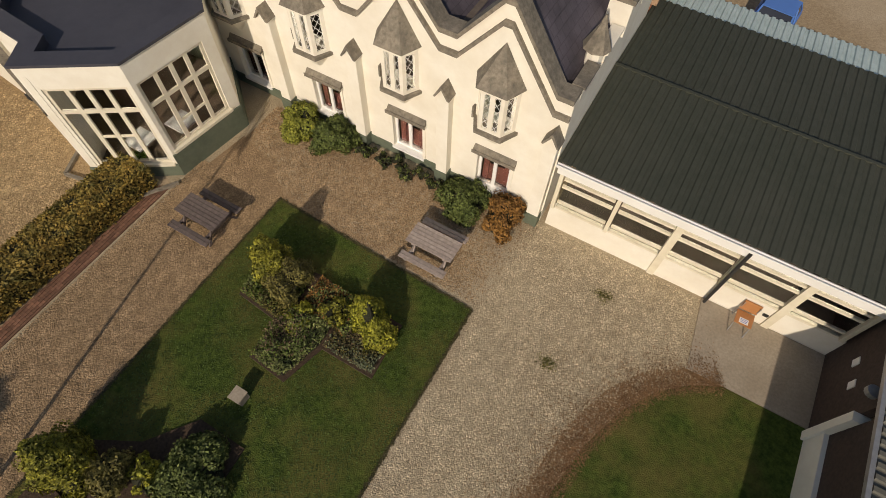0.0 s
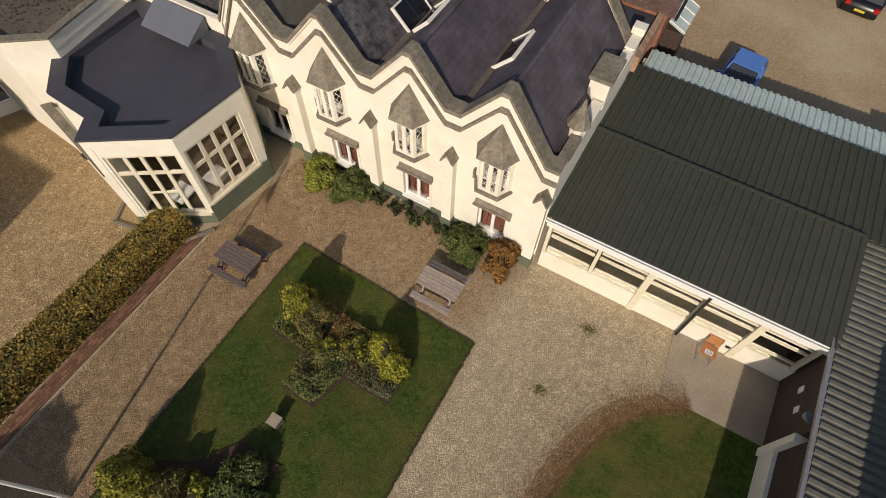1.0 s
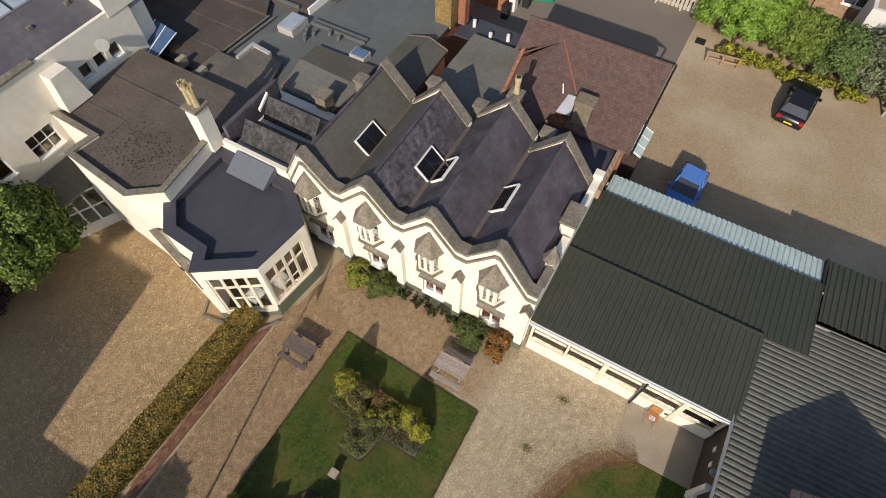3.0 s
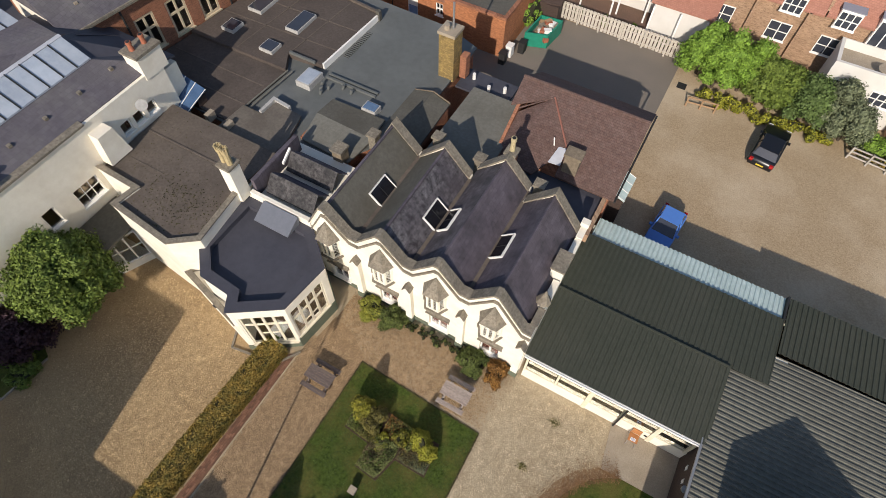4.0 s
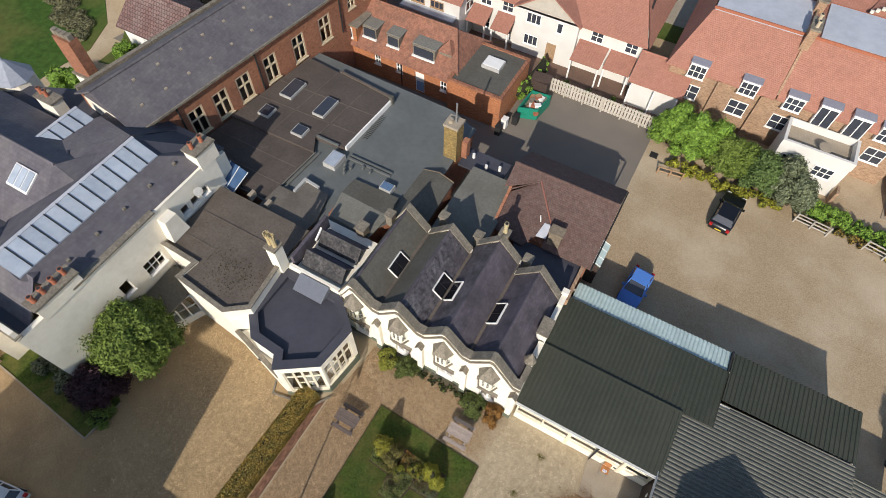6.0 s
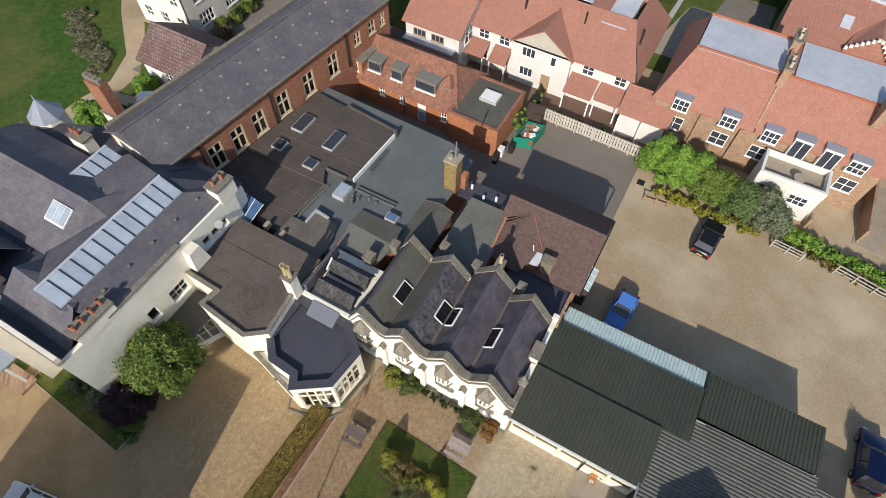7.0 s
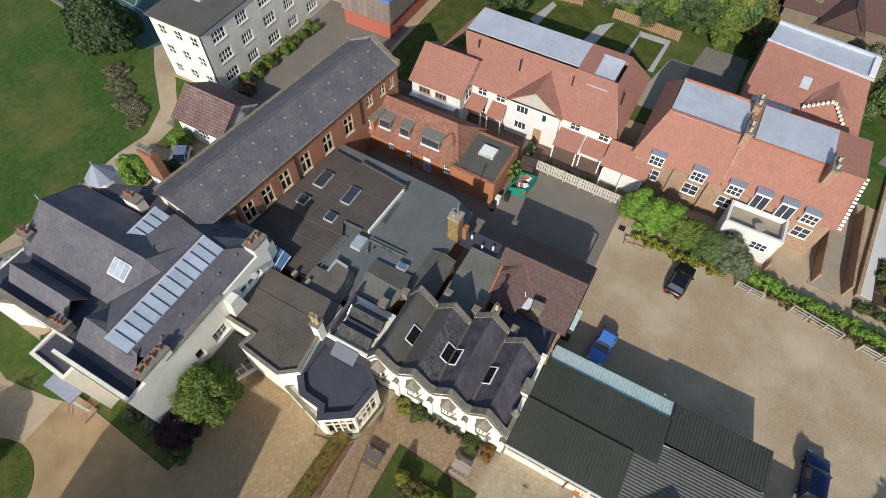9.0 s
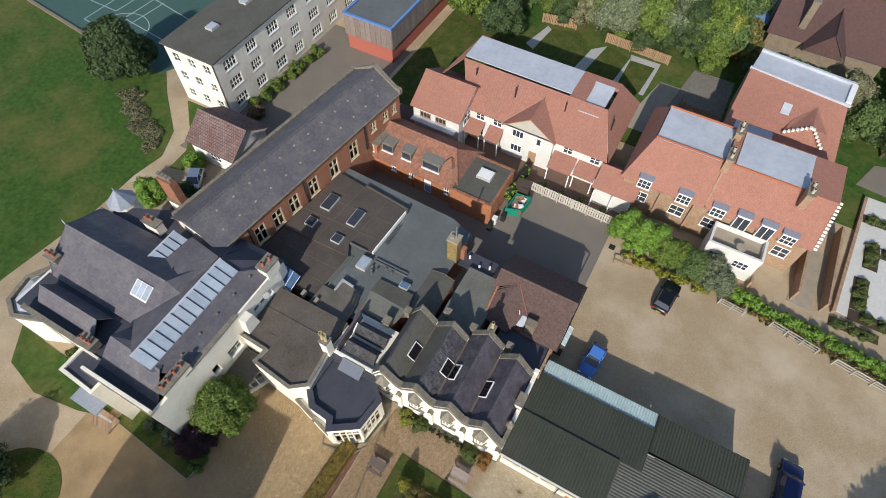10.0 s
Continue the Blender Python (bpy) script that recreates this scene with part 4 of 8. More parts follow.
for dx in (-0.19, 0.19):
    bm = tube((-15.57 + dx, -0.17, 7.76), (-15.57 + dx, -0.17, 8.6), 0.17, 8, None, 0.15)
    tube((-15.57 + dx, -0.17, 8.6), (-15.57 + dx, -0.17, 8.85), 0.2, 8, bm, 0.22)
    for k in range(8):
        a = k * math.tau / 8
        obox(bm, (-15.57 + dx + 0.17 * math.cos(a), -0.17 + 0.17 * math.sin(a), 8.85), X, Y, Z, -0.04, 0.04, -0.04, 0.04, 0, 0.12)
    part("pot", bm, mat("ochre_stone", (0.50, 0.40, 0.22), (0.34, 0.27, 0.15), 0.9, scale=8, bump=0.4), ch, "ornate castellated stone pot")
# veranda window and its dark roof between wing and block
vr = thing("veranda", (-22.3, -5.2, 0), "white glazed veranda with a dark flat roof", "veranda")
part("roof", box(-23.4, -20.9, -6.6, -3.2, 3.1, 3.25), M_FELT2, vr)
window(vr, (-23.2, -6.4, 0.6), X, 1.4, 2.4, 3, 2, back=0, label="white lattice window", bar=0.09, sill=False)
window(vr, (-21.8, -6.4, 0.6), Vector((0.45, 0.9, 0)), 2.2, 2.4, 3, 2, back=0, label="white lattice window", bar=0.09, sill=False)
part("wall", prism([(-23.3, -6.45), (-21.75, -6.45), (-20.75, -4.4), (-23.3, -4.4)], 0, 0.6), M_CREAM, vr)
# small lichened double roof beside the cottage
tw = thing("double_roof", (-13, 2, 0), "pair of small lichened ridge roofs", "roof")
part("wall", box(-15.4, -10.95, 0.02, 4.6, 0, 5.0), M_CREAM2, tw)
for y in (1.3, 3.1):
    part("roof", slab([(-14.4, y - 0.75, 5.3), (-11.2, y - 0.75, 5.3), (-11.2, y, 6.15), (-14.4, y, 6.15)], 0.1), M_LICHEN, tw, "lichen streaked dark slope")
    part("roof", slab([(-14.4, y + 0.75, 5.3), (-11.2, y + 0.75, 5.3), (-11.2, y + 0.001, 6.15), (-14.4, y + 0.001, 6.15)], 0.1), M_SLATE, tw)
part("parapet", box(-15.0, -14.75, 0.3, 4.2, 5.0, 6.2), M_SLATE, tw)
part("barge_board", extrude([(-14.5, 2.3, 5.9), (-14.5, 3.1, 6.4), (-14.5, 3.1, 6.25), (-14.5, 2.3, 5.75)], (0.12, 0, 0)), M_WHITE, tw, "white barge board")
part("parapet", box(-15.0, -10.95, -0.02, 0.2, 5.0, 5.5), M_CREAM, tw)

# ---- kitchen roofs ----
kb = thing("kitchen_block", (-20, 12, 0), "brick kitchen block under broad flat roofs", "building")
part("wall", prism([(-28.6, 4.0), (-13.2, 4.0), (-10.4, 9.0), (-10.4, 18.0), (-13.0, 18.95), (-26.9, 19.3)], 0, 4.5), M_BRICK, kb)
part("roof", prism([(-28.75, 4.0), (-13.2, 3.7), (-10.2, 9.0), (-10.2, 18.1), (-13.0, 19.1), (-26.9, 19.5)], 4.5, 4.62), M_MEMB, kb, "smooth grey roof membrane")
part("roof", prism([(-28.9, 3.9), (-20.35, 4.0), (-20.0, 9.35), (-28.1, 9.2)], 4.62, 4.74), M_FELT_K, kb, "brown felted lower roof with laps")
part("roof", prism([(-28.1, 9.2), (-20.0, 9.36), (-20.8, 10.7), (-18.15, 10.9), (-17.9, 17.3), (-23.5, 17.9), (-26.95, 18.2)], 4.62, 4.98), M_FELT_K, kb, "brown felted upper roof with laps")
for (ax, ay), (bx, by) in (((-27.6, 12.2), (-18.15, 12.6)), ((-27.4, 14.6), (-18.1, 15.0)), ((-24.2, 9.5), (-23.6, 17.6)), ((-20.75, 10.8), (-20.3, 17.4))):
    u_ = Vector((bx - ax, by - ay, 0))
    part("felt_lap", obox(bmesh.new(), (ax, ay, 4.98), u_.normalized(), Vector((-u_.y, u_.x, 0)).normalized(), Z, 0, u_.length, -0.05, 0.05, 0, 0.02), M_FELT, kb)
for y in (5.6, 7.5):
    part("felt_lap", box(-28.0, -20.4, y, y + 0.09, 4.74, 4.76), M_FELT, kb)
part("white_edge", extrude([(-18.14, 10.95, 4.62), (-18.0, 10.95, 4.62), (-18.0, 10.95, 5.06), (-18.14, 10.95, 5.06)], (0.28, 6.2, 0)), M_WHITE, kb, "white metal roof edge")
part("edge_post", box(-17.9, -17.6, 17.1, 17.4, 4.62, 5.4), M_FELT2, kb)
# curb along the north edge of the upper felt, double rails along the lower one
part("kerb", extrude([(-23.5, 17.95, 4.62), (-23.5, 18.15, 4.62), (-23.5, 18.15, 5.1), (-23.5, 17.95, 5.1)], (5.5, -0.55, 0)), M_FELT, kb)
for dx in (0.0, 0.34):
    part("rail", tube((-20.3 + dx, 4.1, 4.8), (-19.95 + dx, 9.5, 4.8), 0.06, 6), M_FELT3, kb)
part("kerb", box(-20.7, -18.6, 10.72, 10.86, 4.98, 5.16), M_MEMB, kb)
gt = part("grating", box(-17.72, -17.3, 12.7, 15.7, 4.62, 4.64), M_BLACK, kb)
for k in range(16):
    part("bar", box(-17.74, -17.28, 12.72 + k * 0.19, 12.79 + k * 0.19, 4.641, 4.68), M_MEMB, gt)
for q in ((-26.2, -25.0, 13.05, 15.2), (-22.5, -21.4, 12.6, 14.8), (-26.35, -25.3, 10.4, 11.55), (-22.7, -21.6, 10.0, 11.05)):
    skylight(kb, q[0], q[1], q[2], q[3], 4.98, 0.24)
skylight(kb, -18.7, -17.6, 8.75, 10.25, 4.62, 0.45, M_RGLASS, "white framed glass lantern")
skylight(kb, -13.65, -12.65, 8.85, 9.6, 4.62, 0.42, mat("blue_glass", (0.12, 0.19, 0.30), (0.10, 0.16, 0.26), 0.1, scale=2, bump=0), "blue glass lantern")
part("white_kerb", prism([(-18.95, 5.4), (-18.75, 5.4), (-18.7, 6.62), (-17.5, 6.5), (-17.48, 6.7), (-18.92, 6.85)], 4.62, 5.12), M_KERB, kb, "white painted roof kerb")
for x, y in ((-17.1, 9.2), (-16.7, 9.5), (-16.9, 8.9), (-15.9, 10.0), (-15.2, 9.9), (-17.3, 9.6)):
    part("pipe_bend", tube((x, y, 4.62), (x + 0.1, y + 0.05, 4.95), 0.1, 8), M_MEMB, kb)
for y in (10.3, 10.6):
    part("duct", box(-17.4, -13.6, y, y + 0.14, 4.63, 4.8), M_MEMB, kb)
for x, y in ((-21.3, 3.6), (-19.7, 3.5)):
    part("air_unit", box(x - 0.16, x + 0.16, y - 0.3, y + 0.3, 4.74, 5.3), M_CONC, kb, "white air conditioning unit")
bl = part("lean_to", slab([(-25.6, 3.6, 5.15), (-22.55, 3.0, 5.15), (-22.4, 4.75, 5.75), (-26.15, 5.3, 5.75)], 0.08), mat("blue_sheet", (0.075, 0.135, 0.25), (0.055, 0.105, 0.20), 0.2, scale=2, bump=0), kb, "blue glazed lean-to roof")
for k in range(5):
    q = k / 4
    part("bar", tube((-25.6 + 3.05 * q, 3.6 - 0.6 * q, 5.17), (-26.15 + 3.75 * q, 5.3 - 0.55 * q, 5.77), 0.03, 6), M_WHITE, bl)
part("edge_bar", tube((-22.55, 3.0, 5.17), (-25.6, 3.6, 5.17), 0.03, 6), M_WHITE, bl)
part("lean_to_wall", box(-25.5, -22.6, 4.0, 4.7, 4.75, 5.3), M_DARKWOOD, kb)
yc = thing("tall_chimney", (-10.6, 14.8, 4.62), "tall yellow brick chimney with a metal flue", "chimney")
part("shaft", box(-11.15, -10.05, 14.3, 15.4, 4.5, 7.9), M_YBRICK, yc)
part("cap", box(-11.22, -9.98, 14.23, 15.47, 7.9, 8.1), M_CONC, yc)
part("flue", tube((-10.45, 14.9, 8.1), (-10.45, 14.9, 9.9), 0.07, 10), M_METAL, yc)
part("pot", tube((-10.8, 14.7, 8.1), (-10.8, 14.7, 8.4), 0.2, 10), M_CONC, yc)
part("brick_pier", box(-9.95, -9.5, 15.0, 15.6, 4.5, 6.2), M_BRICK, yc)

# ---- low roofs behind the cottage ----
M_FELT_P = mat("patched_felt", (0.165, 0.145, 0.12), (0.125, 0.108, 0.09), 0.9, scale=5, stain=(0.085, 0.07, 0.058), stain_scale=0.5, stain_amount=0.6, bump=0.3)
M_OLDSTONE = mat("brown_stone", (0.27, 0.215, 0.15), (0.17, 0.135, 0.095), 0.95, scale=6, stain=(0.12, 0.10, 0.075), stain_scale=1.2, bump=0.5)
lr = thing("rear_range", (-10, 9, 0), "low felted roofs behind the cottage", "building")
part("wall", prism([(-19.0, 2.95), (-18.9, 5.35), (-18.6, 6.6), (-16.6, 6.4), (-16.05, 4.3), (-16.1, 2.95)], 4.4, 4.86), M_BRICK, lr)
part("roof", prism([(-20.38, 2.92), (-20.2, 5.38), (-18.68, 5.38), (-18.6, 6.6), (-16.5, 6.45), (-15.95, 4.25), (-16.0, 2.92)], 4.86, 4.98), M_FELT_P, lr, "brown grey felted flat roof")
part("wall", box(-15.6, -12.0, 5.1, 8.6, 0, 4.84), M_BRICK, lr)
part("roof", slab([(-15.4, 5.0, 4.86), (-11.9, 4.8, 4.86), (-11.55, 6.95, 5.06), (-15.75, 7.1, 5.06)], 0.12), M_FELT3, lr)
part("roof", slab([(-15.72, 8.72, 4.9), (-11.85, 8.82, 4.9), (-11.55, 6.951, 5.06), (-15.75, 7.101, 5.06)], 0.12), M_FELT2, lr, "green stained felt slope")
part("wall", box(-11.5, -9.15, 7.5, 12.0, 0, 4.7), M_BRICK, lr)
part("roof", slab([(-11.75, 7.3, 4.78), (-10.2, 7.3, 5.25), (-10.35, 12.15, 5.2), (-11.75, 12.2, 4.78)], 0.12), M_FELT2, lr)
part("roof", slab([(-8.95, 7.3, 4.78), (-10.199, 7.3, 5.25), (-10.349, 12.15, 5.2), (-9.1, 12.1, 4.78)], 0.12), M_FELT2, lr)
part("verge", extrude([(-11.75, 12.2, 4.8), (-10.35, 12.2, 5.24), (-9.1, 12.2, 4.8), (-9.1, 12.2, 4.6), (-11.75, 12.2, 4.6)], (0, 0.06, 0)), M_OLDSTONE, lr)
stack(lr, -12.7, -12.05, 4.5, 5.2, 4.9, 5.75, M_OLDSTONE, ())
stack(lr, -11.4, -10.9, 6.35, 6.9, 4.9, 5.95, M_STONE, ())
part("wall", box(-8.5, -4.6, 7.8, 14.4, 0, 4.4), M_BRICK, lr)
part("roof", box(-8.6, -4.6, 7.75, 14.6, 4.4, 4.55), M_FELT3, lr)
part("roof", box(-10.0, -6.2, 14.6, 16.6, 3.9, 4.05), M_LEAD, lr)
for x, y in ((-7.8, 15.2), (-6.8, 15.6), (-9.2, 15.8)):
    part("vent", tube((x, y, 4.05), (x, y, 4.5), 0.12, 8), M_WHITE, lr)
for c, y in ((-7.82, 8.2), (-4.94, 7.95), (-1.2, 7.9)):
    stack(lr, c - 0.26, c + 0.26, y, y + 0.5, 4.5, 5.85, M_STONE, ())
stack(lr, -3.45, -2.9, 8.0, 8.55, 4.4, 7.3, M_BRICK, ((-3.18, 8.28),), M_STONE, mat("ochre_pot", (0.50, 0.42, 0.25), (0.36, 0.29, 0.16), 0.9, scale=8, bump=0.3), 0.95)
part("roof", box(-2.9, 2.05, 7.45, 10.6, 3.9, 4.0), M_LEAD, lr)
part("wall_top", box(2.06, 2.3, 7.45, 10.9, 3.6, 4.3), M_BRICK2, lr, "pale brick parapet")
part("wall", box(-1.9, 2.1, 7.8, 10.6, 0, 3.9), M_BRICK, lr)

# ---- house with brown tiled roof ----
bh = thing("brown_house", (-1, 13, 0), "back house with an old brown tiled roof", "house")
part("wall", box(-5, 2.4, 10.7, 17.2, 0, 4.4), M_BRICK, bh)
M_HIP = mat("faded_red_tile", (0.27, 0.115, 0.085), (0.19, 0.085, 0.065), 0.9, scale=5, bump=0.2)


def brown_z(y):
    return 4.4 + (y - 10.4) * 2.5 / 4.2


part("roof", slab([(x, y, brown_z(y)) for x, y in ((-1.0, 10.4), (2.7, 10.4), (2.7, 14.6), (-5.3, 14.6), (-5.3, 13.0), (-3.0, 14.1), (-1.05, 11.9))], 0.14), M_OLDTILE, bh, "old brown tiles with pale lichen")
part("roof", slab([(-5.3, 18.4, 4.4), (2.7, 18.4, 4.4), (2.7, 14.601, 6.9), (-5.3, 14.601, 6.9)], 0.14), M_OLDTILE, bh)
# lower hipped part beside it
part("roof", slab([(-3.0, 14.1, 6.6), (-1.05, 11.9, 5.29), (-2.3, 9.9, 4.3)], 0.12), M_OLDTILE, bh)
part("roof", slab([(-3.001, 14.1, 6.6), (-2.301, 9.9, 4.3), (-4.75, 10.3, 4.3), (-4.9, 13.0, 5.4)], 0.12), M_OLDTILE, bh)
part("hip_tile", tube((-3.0, 14.1, 6.64), (-1.05, 11.9, 5.34), 0.06, 8), M_HIP, bh, "red hip tiles")
part("valley_tile", tube((-3.0, 14.1, 6.62), (-4.9, 13.05, 5.7), 0.05, 8), M_OLDTILE, bh)
part("flashing", slab([(-1.5, 11.8, 5.32), (-1.05, 11.85, 5.33), (-0.95, 10.9, 4.83), (-1.7, 10.8, 4.86)], 0.05), M_LEADGREY, bh, "pale lead flashing")
for x in (-5.0, 2.2):
    part("gable_wall", extrude([(x, 10.7, 4.4), (x, 17.9, 4.4), (x, 14.6, 6.75)], (0.2, 0, 0)), M_BRICK, bh)
part("ridge_tile", tube((-5.3, 14.6, 6.92), (2.7, 14.6, 6.92), 0.11, 8), M_OLDTILE, bh)
stack(bh, -0.8, 0.1, 10.75, 11.4, 4.5, 5.95, M_OLDSTONE, (), M_OLDSTONE)
part("vent_pipe", tube((-1.75, 11.75, 5.1), (-1.95, 11.95, 5.75), 0.04, 6), M_WHITE, bh)
part("gutter", box(2.71, 2.83, 10.4, 18.4, 4.2, 4.32), M_BLACK, bh)
lt_ = part("lean_to", slab([(2.45, 12.15, 2.95), (3.25, 12.15, 2.6), (3.3, 14.4, 2.6), (2.45, 14.4, 2.95)], 0.06), M_CLEAR, bh, "pale translucent lean-to")
for y in (12.2, 12.9, 13.65, 14.35):
    part("bar", tube((2.45, y, 2.97), (3.27, y, 2.62), 0.025, 6), M_WHITE, lt_)
part("store_wall", box(2.41, 3.2, 12.2, 14.35, 0, 2.52), M_DARKWOOD, bh)


# ---- brick hall ----
HD = Vector((0.12, 1, 0)).normalized()
HN = Vector((-HD.y, HD.x, 0))
HO = Vector((-29.21, 2.2, 0))
HL, HW, HE, HR = 27.4, 6.4, 9.0, 10.9
hl = thing("hall", (-30, 17, 0), "long red brick hall with slate roof and stone windows", "hall")
wins = [(k, 1.45) for k in (4.55, 6.95, 9.35, 12.3, 15.6, 18.9)]
cuts = [(c - w / 2, c + w / 2, 4.95, 7.45) for c, w in wins] + [(22.0, 23.0, 6.3, 7.7), (24.2, 25.2, 6.3, 7.7), (25.9, 26.7, 6.3, 7.7)]
part("wall", wall(HO, HD, HL, HE, cuts, 0.35), M_BRICK, hl)
part("wall", obox(bmesh.new(), HO, HD, HN, Z, 0, HL, HW - 0.35, HW, 0, HE), M_BRICK, hl)
part("gable_wall", obox(bmesh.new(), HO, HD, HN, Z, 0, 0.35, 0.36, HW - 0.36, 0, HE - 0.2), M_CREAM2, hl)
for s in (HL - 0.35,):
    part("gable_wall", extrude([HO + HD * s + HN * a + Z * z for a, z in ((0.36, 0), (0.36, HE), (HW / 2, HR), (HW - 0.36, HE), (HW - 0.36, 0))], HD * 0.35), M_BRICK, hl)
M_PALESTONE = mat("pale_stone", (0.62, 0.52, 0.36), (0.52, 0.43, 0.29), 0.9, scale=5, stain=(0.42, 0.34, 0.23), stain_scale=1.0, bump=0.2)
for u0, u1, z0, z1 in cuts:
    big = z1 - z0 > 2
    win = window(hl, HO + HD * u0 + Z * z0, HD, u1 - u0, z1 - z0, 2, 2, frame_m=M_PALESTONE, back=0.05, bar=0.16 if big else 0.1, edge=0.16 if big else 0.12, label="stone mullioned window", rails=[(z1 - z0 - 0.32) * 0.62] if big else None)
part("floor", obox(bmesh.new(), HO, HD, HN, Z, 0.36, HL - 0.36, 0.36, HW - 0.36, 4.4, 4.6), M_ROOM, hl)
M_SLATE_H = courses(mat("hall_slate", (0.122, 0.111, 0.126), (0.090, 0.082, 0.094), 0.75, scale=3, stain=(0.18, 0.17, 0.16), stain_scale=0.5, stain_amount=0.5, bump=0.2), 0.32, 0.26, 0.012, 0.4, "Y", 0.09, 0.8, 1.15)
for a0, a1 in ((-0.3, HW / 2), (HW + 0.3, HW / 2 + 0.001)):
    z0 = HE - 0.1
    part("roof", slab([HO - HD * 0.3 + HN * a0 + Z * z0, HO - HD * 0.3 + HN * a1 + Z * HR, HO + HD * (HL - 0.1) + HN * a1 + Z * HR, HO + HD * (HL - 0.1) + HN * a0 + Z * z0], 0.14), M_SLATE_H, hl, "grey slate slope with small vents")
part("gable_wall", extrude([HO + HD * 0.02 + HN * a + Z * z for a, z in ((0.3, HE - 0.2), (HW / 2, HR - 0.25), (HW - 0.3, HE - 0.2))], HD * 0.3), M_SLATE_H, hl, "slate hung south gable")
part("ridge_tile", tube(HO - HD * 0.3 + HN * (HW / 2) + Z * (HR + 0.02), HO + HD * HL + HN * (HW / 2) + Z * (HR + 0.02), 0.11, 8), M_SLATE_H, hl)
part("gutter", obox(bmesh.new(), HO, HD, HN, Z, 0, HL, -0.42, -0.28, HE - 0.25, HE - 0.1), M_STONE, hl)
part("cornice", obox(bmesh.new(), HO, HD, HN, Z, 0, HL, -0.27, -0.001, HE - 0.4, HE - 0.18), M_PALESTONE, hl)
part("west_parapet", obox(bmesh.new(), HO, HD, HN, Z, 0, HL, HW - 0.05, HW + 0.3, HE - 0.3, HE + 0.35), M_STONE, hl)
for s in (HL - 0.4,):
    part("coping", extrude([HO + HD * s + HN * a + Z * z for a, z in ((-0.5, HE - 0.1), (-0.5, HE + 0.55), (0.3, HE + 0.55), (HW / 2, HR + 0.4), (HW - 0.3, HE + 0.55), (HW + 0.5, HE + 0.55), (HW + 0.5, HE - 0.1), (HW / 2, HR - 0.05))], HD * 0.45), M_STONE, hl, "stone coping of the gable")
for k in range(12):
    for a in (0.8, 2.3):
        s = 1.5 + k * 2.1 + (0.9 if a > 1 else 0)
        z = HE - 0.1 + (a + 0.3) / (HW / 2 + 0.3) * (HR - HE + 0.1)
        part("roof_vent", obox(bmesh.new(), HO + Z * z, HD, HN, Z, s, s + 0.22, a, a + 0.18, -0.02, 0.1), M_CONC, hl)
for s in (3.3, 11.0, 20.9):
    part("rain_pipe", tube(HO + HD * s - HN * 0.1 + Z * 4.7, HO + HD * s - HN * 0.1 + Z * (HE - 0.4), 0.07, 8), M_BLACK, hl)
part("stair_window", obox(bmesh.new(), HO, HD, HN, Z, 1.4, 2.4, -0.06, -0.001, 5.2, 6.6), M_WHITE, hl)

# ---- manor ----
mh = thing("manor", (-33, -4, 0), "cream manor with slate roofs and roof glazing", "house")
ME = 8.2
ops = [(12.5 - 6.9, 12.5 - 6.1, 4.2, 5.5), (12.5 - 4.9, 12.5 - 3.3, 3.9, 5.3), (12.5 - 0.6, 12.5 + 0.1, 3.9 + 2.0, 6.7), (12.5 + 0.35, 12.5 + 1.05, 5.9, 6.7), (12.5 + 1.3, 12.5 + 2.0, 5.9, 6.7)]
part("wall", wall((-23.5, -12.5, 0), Y, 16.0, ME, ops, 0.35), M_CREAM2, mh)
for i, (u0, u1, z0, z1) in enumerate(ops):
    window(mh, Vector((-23.5, -12.5 + u0, z0)), Y, u1 - u0, z1 - z0, 3 if i == 1 else 1, 2 if i == 1 else 1, back=0.14, edge=0.07)
wopen = [(1.4, 2.2, 5.4, 6.6), (3.6, 4.3, 5.4, 6.3)]
part("wall", wall((-31.1, -12.5, 0), X, 7.59, ME, wopen, 0.35), M_CREAM2, mh)
for u0, u1, z0, z1 in wopen:
    window(mh, Vector((-31.1 + u0, -12.5, z0)), X, u1 - u0, z1 - z0, 1, 2, back=0.14, edge=0.08)
part("wall", prism([(-40.8, -10.9), (-31.12, -10.9), (-31.12, 3.4), (-23.86, 3.4), (-23.86, 4.6), (-36, 4.6), (-42.6, 1.5), (-42.8, -9)], 0, 7.4), M_CREAM2, mh)
part("wall", prism([(-33.7, -13.4), (-29.7, -13.6), (-29.7, -12.52), (-31.12, -12.52), (-31.12, -10.92), (-33.7, -10.92)], 0, 7.3), M_CREAM2, mh)
part("roof", prism([(-33.4, -13.1), (-30.0, -13.3), (-30.0, -12.52), (-31.12, -12.52), (-31.12, -10.92), (-33.4, -10.92)], 7.3, 7.42), M_LEAD, mh)
part("parapet", ring([(-33.75, -13.45), (-29.65, -13.65), (-29.65, -11.0), (-33.75, -11.0)], [(-33.45, -13.15), (-29.95, -13.35), (-29.95, -11.2), (-33.45, -11.2)], 7.3, 7.6), M_CREAM2, mh)
